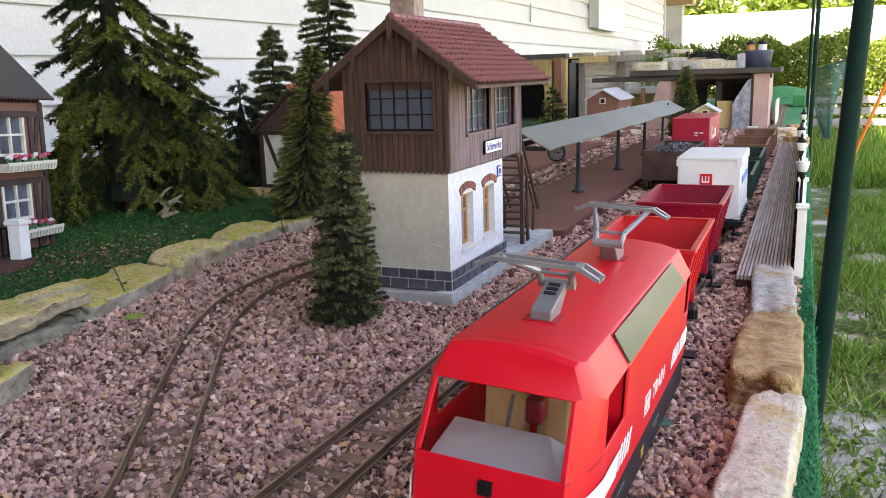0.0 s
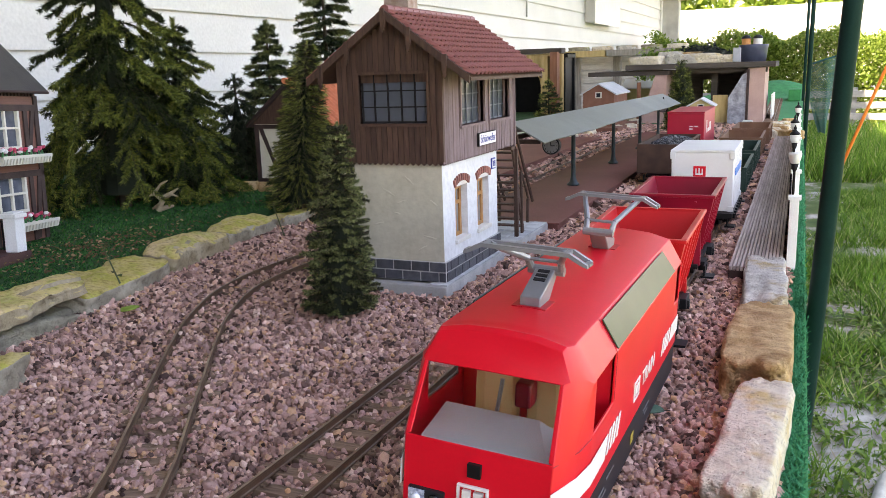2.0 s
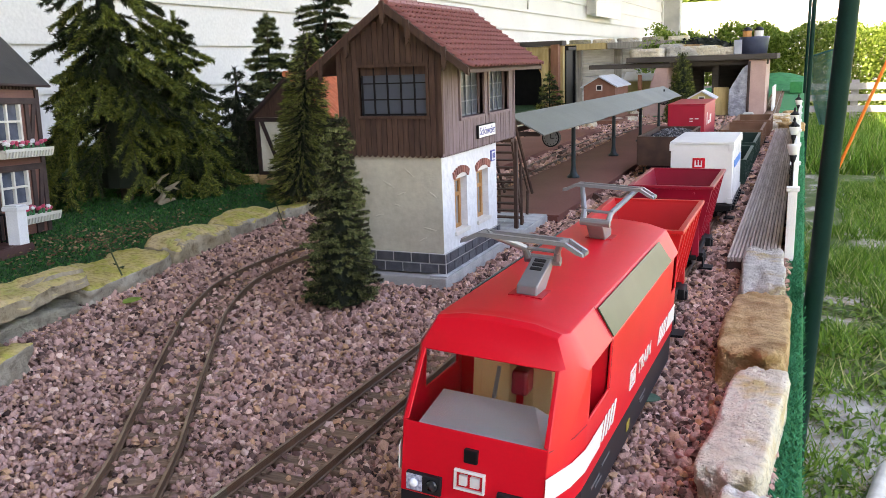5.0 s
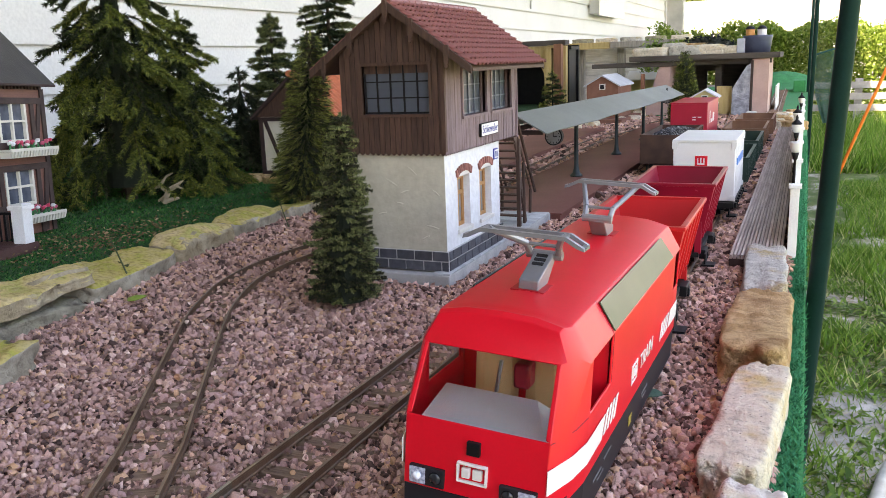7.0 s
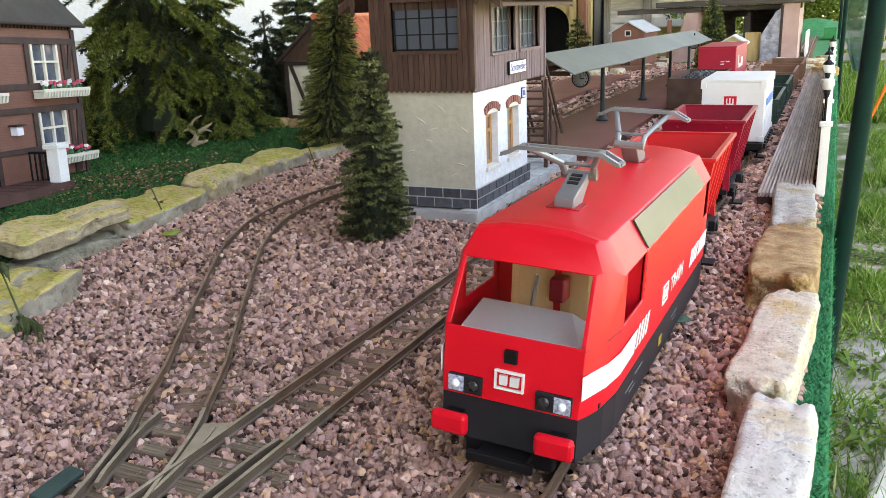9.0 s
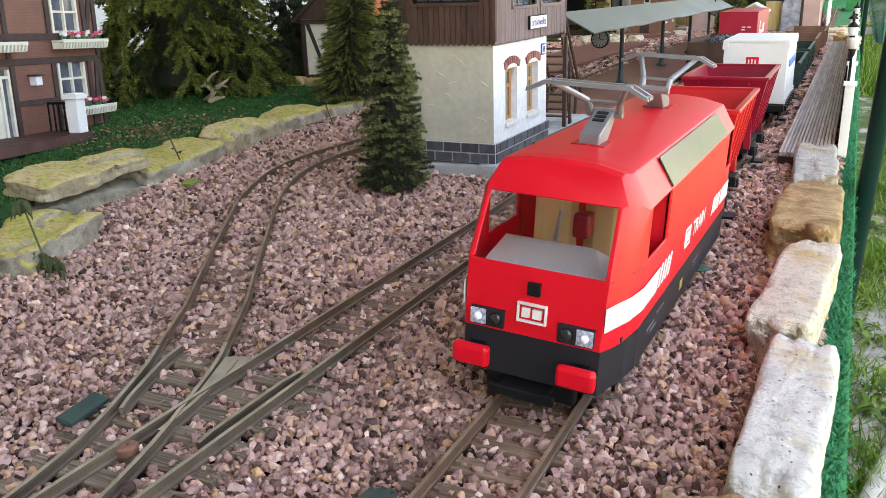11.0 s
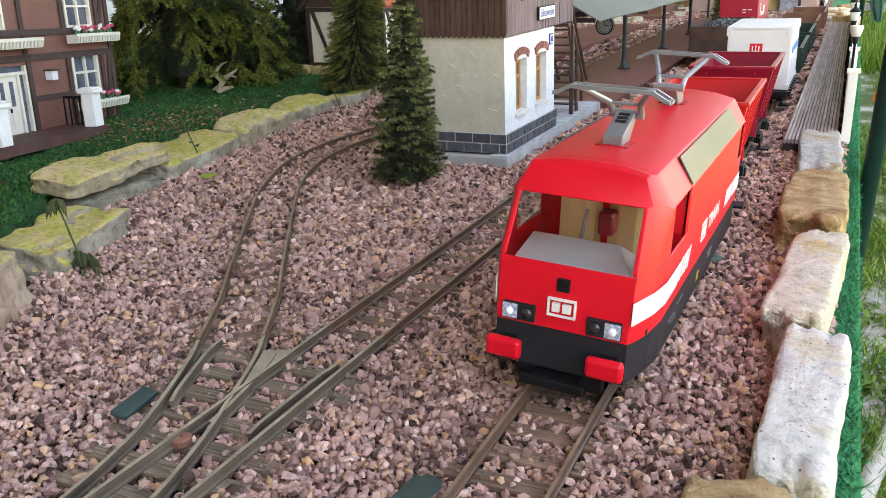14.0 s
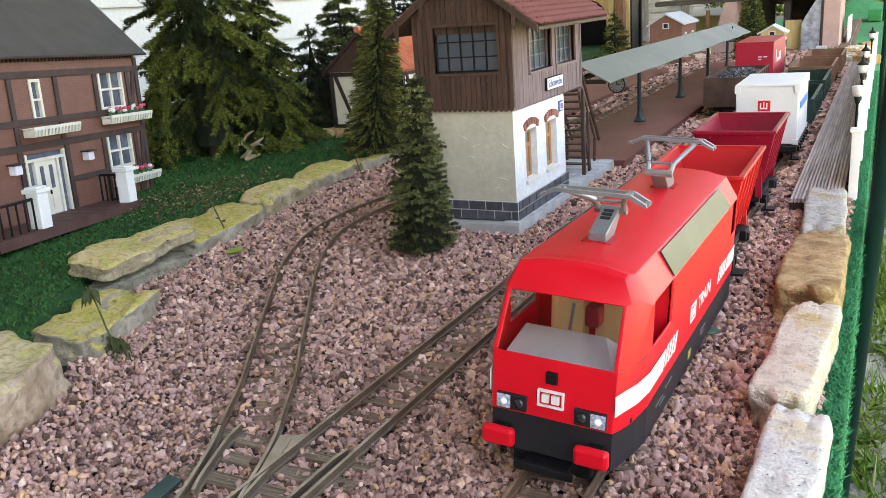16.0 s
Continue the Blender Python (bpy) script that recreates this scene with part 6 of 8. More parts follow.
    bp.inputs["Strength"].default_value, bp.inputs["Distance"].default_value = 1.0, 0.009
    l.new(ad.outputs[0], bp.inputs["Height"])
    l.new(bp.outputs["Normal"], p.inputs["Normal"])
    return m


PALE = stone_mat("pale_limestone", (0.8, 0.77, 0.7), (0.86, 0.84, 0.78), (0.76, 0.66, 0.46), 1.0)
CREAM = stone_mat("cream_limestone", (0.72, 0.64, 0.5), (0.8, 0.73, 0.6), (0.66, 0.5, 0.24), 0.8)
OCHRE = stone_mat("ochre_sandstone", (0.44, 0.27, 0.12), (0.62, 0.43, 0.23), (0.34, 0.2, 0.09), 0.4)
GREYISH = stone_mat("grey_limestone", (0.5, 0.48, 0.43), (0.64, 0.62, 0.57), (0.5, 0.4, 0.22))
MOSSY_GREY = stone_mat("grey_mossy_stone", (0.3, 0.275, 0.21), (0.42, 0.39, 0.29), (0.35, 0.34, 0.14), 0.3)
for i, (x, y, sx, sy, top_, mat_, lab, rz, rx) in enumerate((
        (0.140, 1.238, 0.052, 0.225, 0.023, GREYISH, "grey-white weathered limestone block on the border", 2, 0),
        (0.144, 0.995, 0.061, 0.262, 0.029, OCHRE, "ochre-brown layered sandstone block on the border", 0, -4),
        (0.149, 0.748, 0.042, 0.195, 0.031, CREAM, "cream limestone block with pitted top", -4, 0),
        (0.157, 0.556, 0.041, 0.185, 0.028, PALE, "near-white pitted limestone block on the border", -2, 0),
        (0.143, 0.378, 0.05, 0.165, 0.025, OCHRE, "ochre stone block at the end of the border", 8, 0),
        (0.150, 0.215, 0.055, 0.14, 0.026, OCHRE, "ochre stone block on the border", -5, 0),
        (0.152, 0.06, 0.055, 0.15, 0.026, PALE, "pale stone block on the border", 3, 0),
)):
    rock("border_stone", (sx, sy, 0.056), pose(x, y, top_ - 0.027, rx, 0, rz), mat_, lab, i + 1.3, "stones along the outer edge", 17, 0.13, 0.96)
def light_top_lichen(name, side_a, side_b, top_a, top_b, moss):
    """Broken grey stone; faces pointing up are painted lighter, in yellow-green lichen with a ragged edge."""
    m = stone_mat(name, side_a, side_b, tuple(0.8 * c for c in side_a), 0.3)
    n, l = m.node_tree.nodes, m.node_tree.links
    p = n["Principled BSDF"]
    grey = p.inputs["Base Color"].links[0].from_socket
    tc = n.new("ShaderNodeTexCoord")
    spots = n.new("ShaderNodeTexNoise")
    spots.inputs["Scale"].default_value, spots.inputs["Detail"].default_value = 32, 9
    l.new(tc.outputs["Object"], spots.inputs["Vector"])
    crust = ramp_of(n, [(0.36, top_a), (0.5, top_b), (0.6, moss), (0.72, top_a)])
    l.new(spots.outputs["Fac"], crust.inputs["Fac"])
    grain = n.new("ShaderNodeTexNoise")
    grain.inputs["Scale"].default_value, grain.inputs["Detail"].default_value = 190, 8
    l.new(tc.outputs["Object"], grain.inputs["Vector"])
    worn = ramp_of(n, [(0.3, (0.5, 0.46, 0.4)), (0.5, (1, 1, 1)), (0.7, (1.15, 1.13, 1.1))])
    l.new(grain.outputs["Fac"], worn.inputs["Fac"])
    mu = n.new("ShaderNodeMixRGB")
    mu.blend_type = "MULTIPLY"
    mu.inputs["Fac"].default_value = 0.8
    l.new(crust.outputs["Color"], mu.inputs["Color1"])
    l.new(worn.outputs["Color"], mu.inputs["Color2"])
    # normal z puts the lit top and greyer sides into the colour
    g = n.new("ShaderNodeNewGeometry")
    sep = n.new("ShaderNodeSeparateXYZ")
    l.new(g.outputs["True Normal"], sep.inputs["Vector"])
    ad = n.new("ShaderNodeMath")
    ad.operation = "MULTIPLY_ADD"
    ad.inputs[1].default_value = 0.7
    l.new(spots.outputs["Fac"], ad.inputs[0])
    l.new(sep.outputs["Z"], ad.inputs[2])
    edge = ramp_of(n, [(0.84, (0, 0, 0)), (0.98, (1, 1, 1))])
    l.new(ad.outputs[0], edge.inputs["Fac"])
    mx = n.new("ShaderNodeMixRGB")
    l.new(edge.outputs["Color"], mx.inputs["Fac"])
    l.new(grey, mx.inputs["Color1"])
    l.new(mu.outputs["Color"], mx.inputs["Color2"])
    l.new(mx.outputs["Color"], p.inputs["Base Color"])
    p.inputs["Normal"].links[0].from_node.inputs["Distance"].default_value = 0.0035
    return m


def ledge(x, y, top_, h, length, near, far, turn, tilt, material, label, seed, belly=0.0, dome=0.0):
    """Broken wall stone: a low block, wider at one end, with chipped upright faces and a nearly flat top."""
    bm = bmesh.new()
    bmesh.ops.create_cube(bm, size=2)
    bmesh.ops.subdivide_edges(bm, edges=bm.edges, cuts=19, use_grid_fill=True)
    off = Vector((seed * 3.7, seed * 1.3, seed * 2.1))
    for v in bm.verts:
        c = v.co.copy()
        rim = max(abs(c.x), abs(c.y))
        k = (abs(c.x) ** 12 + abs(c.y) ** 12) ** (1 / 12)
        c.x, c.y = c.x * rim / max(k, 1e-6), c.y * rim / max(k, 1e-6)
        half = (near + (far - near) * (c.y + 1) / 2) / 2 * (1 + belly * (1 - c.y * c.y))
        q = Vector((c.x * half, c.y * length / 2, (c.z - 1) * h / 2))
        chip = 0.011 * noise.noise(q * 19 + off) + 0.005 * noise.noise(q * 55 + off) + 0.0024 * noise.noise(q * 140 + off)
        out = Vector((c.x, c.y, 0))
        if rim > 0.6:
            q += out.normalized() * chip * (rim - 0.6) / 0.4
        lift = (c.z + 1) / 2
        terrace = 0.004 if noise.noise(Vector((q.x * 30, q.y * 14, seed))) > 0.2 else 0.0
        up = 0.006 * noise.noise(q * 11 + off) + 0.002 * noise.noise(q * 45 + off) - terrace
        q.z += lift * (up - 0.0025 * rim ** 12 + dome * (1 - rim * rim))
        v.co = q
    return solo("border_stone", bm, material, label, "stone", group="stones along the turf", m=pose(x, y, top_, 0, tilt, turn), smooth=True)


LICHEN_LIGHT_TOP = light_top_lichen("light_top_lichen", (0.29, 0.255, 0.195), (0.42, 0.38, 0.3), (0.54, 0.43, 0.2), (0.5, 0.41, 0.14), (0.4, 0.38, 0.08))
PALE_LIGHT_TOP = light_top_lichen("light_top_lichen_slab", (0.31, 0.25, 0.16), (0.44, 0.37, 0.26), (0.58, 0.45, 0.25), (0.54, 0.43, 0.18), (0.44, 0.41, 0.13))
TAN_LIGHT_TOP = light_top_lichen("light_top_tan_lichen", (0.36, 0.25, 0.17), (0.52, 0.4, 0.3), (0.54, 0.45, 0.26), (0.5, 0.4, 0.24), (0.44, 0.4, 0.15))
ledge(-0.416, 0.394, 0.07, 0.085, 0.195, 0.125, 0.1, 20, 3, TAN_LIGHT_TOP, "large grey-brown hewn stone at the turf edge", 1.7)
ledge(-0.49, 0.607, 0.044, 0.06, 0.128, 0.072, 0.062, 18, 4, LICHEN_LIGHT_TOP, "flat yellow-green mossy stone at the turf edge", 2.9)
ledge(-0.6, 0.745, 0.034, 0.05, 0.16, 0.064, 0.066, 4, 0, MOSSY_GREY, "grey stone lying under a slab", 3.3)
ledge(-0.592, 0.757, 0.066, 0.02, 0.178, 0.07, 0.032, 6, 5, PALE_LIGHT_TOP, "flat yellow sandstone slab laid on the wall", 4.1, belly=0.22)
ledge(-0.632, 0.925, 0.046, 0.06, 0.188, 0.088, 0.066, 8, 8, LICHEN_LIGHT_TOP, "flat mossy yellow slab of the turf border", 5.6)
ledge(-0.66, 1.113, 0.046, 0.06, 0.16, 0.064, 0.052, 8, 6, PALE_LIGHT_TOP, "rounded yellow stone of the turf border", 6.2, dome=0.012)
ledge(-0.692, 1.288, 0.042, 0.058, 0.165, 0.056, 0.056, 7, 6, LICHEN_LIGHT_TOP, "mossy yellow stone of the turf border", 7.8, dome=0.004)
ledge(-0.696, 1.442, 0.038, 0.055, 0.12, 0.048, 0.042, 2, 5, LICHEN_LIGHT_TOP, "yellow mossy stone of the turf border", 8.4)
ledge(-0.714, 1.575, 0.042, 0.055, 0.13, 0.045, 0.05, 14, 3, PALE_LIGHT_TOP, "grey mossy stone of the turf border", 9.5, dome=0.008)
ledge(-0.775, 1.72, 0.046, 0.06, 0.14, 0.06, 0.06, 20, 0, LICHEN_LIGHT_TOP, "mossy stone near the half-timbered shed", 10.3)
ledge(-0.84, 1.86, 0.042, 0.05, 0.16, 0.07, 0.065, 18, 0, LICHEN_LIGHT_TOP, "mossy stone near the half-timbered shed", 11.1)
ledge(-0.405, 0.2, 0.065, 0.08, 0.18, 0.1, 0.1, 8, 0, TAN_LIGHT_TOP, "large grey hewn stone at the turf edge", 12.6)
for x, y in ((-0.93, 1.63), (-0.87, 1.62)):
    rock("garden_stone", (0.045, 0.03, 0.03), pose(x, y, 0.046), OCHRE, "small brown stone by the shed", x * 9, "stones by the shed", 6)
for i in range(16):
    x, y = random.uniform(0.06, 0.16), random.uniform(3.4, 4.2)
    rock("rubble_stone", (0.05, 0.06, 0.04), pose(x, y, 0.012, 0, 0, i * 40), CREAM if i % 2 else OCHRE, "rough buff stone at the far end of the deck", i + 40, "rubble beyond the deck", 5)
for i in range(26):
    x, y = random.uniform(-0.95, -0.5), random.uniform(3.45, 4.6)
    rock("rubble_stone", (0.05, 0.05, 0.035), pose(x, y, 0.006, 0, 0, i * 40), CREAM, "pale rough stone lining the far track", i + 70, "pale stones by the far track", 4)

# ---- conifers ----
def needle_mesh(name, twigs, per, length, width, spread, material, seed):
    """Needles along twigs (start, end): thin blades leaning forward round each twig."""
    r = np.random.default_rng(seed)
    a = np.array([t[0] for t in twigs])
    b = np.array([t[1] for t in twigs])
    many = np.maximum(3, (np.linalg.norm(b - a, axis=1) * per).astype(int))
    a, b = np.repeat(a, many, 0), np.repeat(b, many, 0)
    k = len(a)
    d = b - a
    d /= np.linalg.norm(d, axis=1, keepdims=True) + 1e-9
    base = a + (b - a) * r.uniform(0, 1, (k, 1))
    out = r.normal(0, 1, (k, 3))
    out -= d * np.sum(out * d, 1, keepdims=True)
    out /= np.linalg.norm(out, axis=1, keepdims=True) + 1e-9
    way = d * r.uniform(0.5, 1.0, (k, 1)) + out * spread
    way /= np.linalg.norm(way, axis=1, keepdims=True)
    side = np.cross(way, r.normal(0, 1, (k, 3)))
    side /= np.linalg.norm(side, axis=1, keepdims=True) + 1e-9
    ln = length * r.uniform(0.75, 1.1, (k, 1))
    v = np.stack([base - side * width / 2, base + side * width / 2, base + way * ln], 1)
    me = bpy.data.meshes.new(name)
    me.vertices.add(3 * k)
    me.vertices.foreach_set("co", v.reshape(-1))
    me.loops.add(3 * k)
    me.loops.foreach_set("vertex_index", np.arange(3 * k))
    me.polygons.add(k)
    me.polygons.foreach_set("loop_start", np.arange(0, 3 * k, 3))
    me.polygons.foreach_set("use_smooth", np.zeros(k, bool))
    me.update(calc_edges=True)
    me.materials.append(material)
    return me


BARK = paint("dark_bark", (0.04, 0.028, 0.02), (0.07, 0.05, 0.035), 0.01, 0.9, 0.5, 0.002)


def foliage_part(name, twigs, per, needle, nw, spread, material, seed, parent):
    ob = new(name, needle_mesh(name, [(tuple(p), tuple(q)) for p, q in twigs], per, needle, nw, spread, material, seed))
    ob.parent = parent
    tagged(ob, "", "", "", "stuff")


def spruce(x, y, z, h, rad, label, seed, material, tip_material, tiers=11, per_tier=9, droop=0.35, needle=0.012, per=4000, nw=0.0013, sub=2, bare=0.06, power=0.9, core=0.05, lean=0.0, pale=0.6, hook=0.0, spread=0.75, hollow=None, hanging=(), ragged=0.22):
    """Artificial fir: drooping bottle-brush arms with forked side brushes; some arms paler than others, core and inner
    needles darkened as shade.
    """
    r = random.Random(seed)
    t = thing("conifer", label, "tree", pose(x, y, z), group="model conifers")
    part("trunk", rod(bmesh.new(), (0, 0, -0.01), (lean * 0.98, 0, h * 0.98), 0.009 * h / 0.5, 0.002, 8), BARK, t)
    # dark rod added as the shade between the arms
    part("shade_core", rod(bmesh.new(), (0, 0, h * 0.04), (lean * 0.8, 0, h * 0.8), rad * core, 0.003, 12), SHADE_CORE, t)
    inner, outer = [], []
    arms = bmesh.new()
    for i in range(tiers):
        f = (i + 0.5) / tiers
        zz = h * (bare + (1 - bare) * f ** 0.95)
        reach = rad * (1 - f) ** power * r.uniform(0.9, 1.08) + 0.05 * rad + 0.004
        count = max(5, int(per_tier * (1 - f * 0.45)))
        for j in range(count):
            a = 2 * math.pi * (j + r.uniform(-0.35, 0.35)) / count + i * 0.7
            if hollow and f < 0.12 and abs(math.remainder(a - radians(hollow), 2 * math.pi)) < 0.55:
                continue
            ln = reach * r.uniform(0.9 - ragged, 0.9 + ragged)
            sz = zz + r.uniform(-0.4, 0.4) * h / tiers
            s = Vector((lean * sz / h, 0, sz))
            fall = ln * droop * r.uniform(0.45, 1.3) * (1.1 - 0.7 * f)
            e = Vector((s.x + math.cos(a) * ln, math.sin(a) * ln, max(0.004 - 0.012 * r.random(), s.z - fall)))
            q1 = s.lerp(e, 0.38) + Vector((0, 0, ln * 0.17 * (1 if droop > 0.2 else 0.3)))
            q2 = s.lerp(e, 0.74) + Vector((0, 0, ln * (0.13 if droop > 0.2 else 0.02)))
            e.z += hook * ln
            line = (s, q1, q2, e)
            for p0, p1, r0 in ((s, q1, 0.0014), (q1, q2, 0.0011), (q2, e, 0.0009)):
                rod(arms, p0, p1, r0, r0 * 0.8, 4, False)
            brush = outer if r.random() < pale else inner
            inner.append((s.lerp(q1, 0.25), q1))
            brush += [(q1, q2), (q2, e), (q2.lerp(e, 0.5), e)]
            for k in range(sub):
                q = 0.55 + 0.75 * (k + r.uniform(0.1, 0.9)) / sub
                p0 = line[1].lerp(line[2], q - 0.55) if q < 1.0 else line[2].lerp(line[3], (q - 1.0) * 0.8)
                along = (line[2] - line[1] if q < 1.0 else line[3] - line[2]).normalized()
                for sd in (-1, 1):
                    turn = Vector((-math.sin(a), math.cos(a), 0)) * sd * r.uniform(0.45, 0.8)
                    l2 = (ln * 0.34 + 0.06 * rad) * r.uniform(0.7, 1.1)
                    way = (along + turn + Vector((0, 0, r.uniform(-0.25, 0.1)))).normalized()
                    p1 = p0 + way * l2
                    p1.z = max(p1.z, 0.0)
                    rod(arms, p0, p1, 0.0008, 0.0005, 3, False)
                    (brush if r.random() < 0.8 else inner).append((p0, p1))
    for deg, z0, ln in hanging:
        d = Vector((math.cos(radians(deg)), math.sin(radians(deg)), 0))
        bend = [Vector((0, 0, z0)), d * ln * 0.5 + Vector((0, 0, z0 + 0.01)), d * ln * 0.85 + Vector((0, 0, z0 * 0.6)), d * ln + Vector((0, 0, 0.012))]
        for p0, p1 in zip(bend, bend[1:]):
            rod(arms, p0, p1, 0.0014, 0.0011, 4, False)
            outer += [(p0, p1)] * 2
        for q in (0.15, 0.4, 0.65, 0.9):
            p0 = bend[2].lerp(bend[3], q) if q > 0.3 else bend[1].lerp(bend[2], 0.6)
            for sd in (-1, 1):
                outer.append((p0, p0 + Vector((-d.y * sd * 0.022, d.x * sd * 0.022, -0.03))))
    outer += [(Vector((lean * 0.9, 0, h * 0.9)), Vector((lean, 0, h * 1.02)))] * 2
    o = part("branch_work", arms, BARK, t)
    tagged(o, "", "", "", "stuff")
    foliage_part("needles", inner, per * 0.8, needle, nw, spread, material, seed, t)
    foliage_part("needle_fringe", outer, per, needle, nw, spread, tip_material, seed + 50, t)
    return t


def cone_tree(x, y, z, h, rad, label, seed, material, tip_material, clumps=420, each=7, needle=0.008, tuft=0.016, per=14, up=0.5, spread=0.012, nw=0.0015, lean=(0, 0), power=0.9, core=0.55, lump=0.34):
    """Dense clipped conifer: lumpy clumps of short tufts over a narrow cone, gaps darkened by a shade-coloured core."""
    r = random.Random(seed)
    t = thing("conifer", label, "tree", pose(x, y, z), group="model conifers")
    top_ = Vector((lean[0], lean[1], h))
    part("trunk", rod(bmesh.new(), (0, 0, -0.008), top_ * 0.95, 0.007, 0.002, 8), BARK, t)
    # near-black rod fills the cone as painted shade
    part("shade_core", rod(bmesh.new(), top_ * 0.03, top_ * 0.93, rad * core, 0.003, 14), SHADE_CORE, t)
    inner, outer = [], []
    for i in range(clumps):
        f = 1 - math.sqrt(1 - r.random() * 0.995)
        a = r.uniform(0, 2 * math.pi)
        n2 = noise.noise((seed + math.cos(a) * 1.2, math.sin(a) * 1.2, f * 8.0))
        rr = rad * (1 - f) ** power * (1 + lump * n2) * r.uniform(0.86, 1.1) + 0.003
        c = top_ * f + Vector((math.cos(a) * rr, math.sin(a) * rr, 0))
        for k in range(each):
            p = c + Vector((r.gauss(0, 1), r.gauss(0, 1), r.gauss(0, 1))) * spread * 0.45
            d = Vector((math.cos(a) + r.uniform(-0.6, 0.6), math.sin(a) + r.uniform(-0.6, 0.6), up + r.uniform(-0.5, 0.5))).normalized()
            inner.append((p - d * tuft * 0.8, p))
            (outer if r.random() < 0.5 else inner).append((p - d * tuft * 0.1, p + d * tuft * 0.4))
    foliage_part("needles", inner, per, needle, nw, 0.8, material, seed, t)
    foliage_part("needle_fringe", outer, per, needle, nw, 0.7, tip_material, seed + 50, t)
    return t


SHADE_CORE = paint("tree_shade_core", (0.008, 0.013, 0.006), (0.014, 0.02, 0.01), 0.01, 0.9, 0.5, 0.002)
spruce(-0.326, 0.985, 0.0, 0.226, 0.041, "small dense green fir standing in the gravel", 5, FIR_INNER, FIR_TIP, 27, 18, -0.1, 0.0043, 3300, 0.002, 1, bare=0.03, power=0.62, core=0.74, lean=0.008, pale=0.55, spread=1.0, ragged=0.16)
spruce(-0.71, 1.487, 0.04, 0.3, 0.06, "tall narrow olive green conifer beside the shed", 9, OLIVE_NEEDLE, OLIVE_TIP, 48, 24, 0.2, 0.0115, 1150, 0.0012, 0, bare=0.02, power=0.5, core=0.7, lean=0.042, pale=0.6, spread=0.34, ragged=0.07)
spruce(-1.04, 1.38, 0.045, 0.66, 0.172, "large olive green artificial spruce with drooping arms", 3, NEEDLES, NEEDLES_TIP, 19, 10, 1.1, 0.0105, 3900, 0.0019, 3, bare=0.14, power=0.85, hook=0.16, spread=0.95, pale=0.62, core=0.26, hollow=335, hanging=((244, 0.2, 0.15), (258, 0.18, 0.165), (275, 0.2, 0.15), (232, 0.15, 0.15)))
spruce(-0.985, 1.5, 0.045, 0.35, 0.125, "bushy olive green artificial spruce beside the larger one", 4, NEEDLES, NEEDLES_TIP, 14, 10, 0.95, 0.0105, 3900, 0.0019, 2, bare=0.13, power=0.7, hook=0.15, spread=0.95, pale=0.68, core=0.4, hanging=((300, 0.13, 0.11), (330, 0.12, 0.12)))
spruce(-1.075, 1.8, 0.045, 0.24, 0.12, "low dark green artificial spruce in the back row", 15, NEEDLES_BLUE, NEEDLES_BLUE, 9, 9, 0.5, 0.013, 1500, 0.0022, 2, core=0.3)
spruce(-1.22, 1.66, 0.045, 0.33, 0.18, "dark green artificial spruce in the back row", 14, NEEDLES_BLUE, NEEDLES_BLUE, 12, 10, 0.6, 0.013, 1700, 0.0022, 2)
spruce(-1.10, 1.98, 0.045, 0.37, 0.088, "slender dark spruce in front of the siding", 6, NEEDLES_BLUE, NEEDLES_BLUE_TIP, 20, 9, 0.1, 0.0135, 3600, 0.0017, 2, power=0.7)
spruce(-1.155, 2.36, 0.045, 0.62, 0.14, "tall dark green spruce behind the shed", 7, NEEDLES_BLUE, NEEDLES_BLUE_TIP, 24, 9, 0.15, 0.015, 2800, 0.002, 2, power=0.75)
spruce(-1.34, 1.30, 0.045, 0.3, 0.19, "dark spruce behind the half-timbered house", 8, NEEDLES_BLUE, NEEDLES_BLUE, 8, 9, 0.5, 0.013, 2000, 0.0022, 2)
spruce(-0.86, 3.75, 0.0, 0.23, 0.095, "small green fir near the wooden tunnel portal", 21, NEEDLES, NEEDLES_TIP, 10, 8, -0.1, 0.014, 1800, 0.0024, 1)
cone_tree(-0.305, 3.86, 0.0, 0.315, 0.062, "olive green conical conifer before the stone bridge", 22, OLIVE_NEEDLE, OLIVE_TIP, 700, 3, 0.011, 0.024, 500, 0.4, 0.008, 0.0016, power=0.75, core=0.9, lump=0.1)

# ---- half-timbered house ----
HM = Matrix.Translation((-0.928, 1.096, 0.044)) @ pose(0, 0, 0, 0, 0, 13) @ pose(0, 0, 0, -3, 0, 0)
hs = thing("half_timbered_house", "brown brick half-timbered model house with grey roof", "model house", HM)
HW, HD, HH = 0.44, 0.25, 0.228
OPEN = ((-0.104, -0.043, 0.142, 0.205), (-0.104, -0.041, 0.046, 0.104), (-0.255, -0.233, 0.139, 0.197), (-0.287, -0.205, 0.002, 0.094))
bm = bmesh.new()
holed_wall(bm, "x", 0.0, 0.006, -HW, 0.0, 0.0, HH, OPEN)
m, n, l, p = tree_of("small_brick_courses")
tc = n.new("ShaderNodeTexCoord")
br = n.new("ShaderNodeTexBrick")
br.inputs["Scale"].default_value = 1.0
br.inputs["Brick Width"].default_value, br.inputs["Row Height"].default_value, br.inputs["Mortar Size"].default_value = 0.011, 0.0038, 0.0006
br.inputs["Color1"].default_value, br.inputs["Color2"].default_value, br.inputs["Mortar"].default_value = (0.18, 0.072, 0.05, 1), (0.162, 0.064, 0.045, 1), (0.145, 0.06, 0.043, 1)
cb = n.new("ShaderNodeSeparateXYZ")
cc = n.new("ShaderNodeCombineXYZ")
l.new(tc.outputs["Object"], cb.inputs[0])
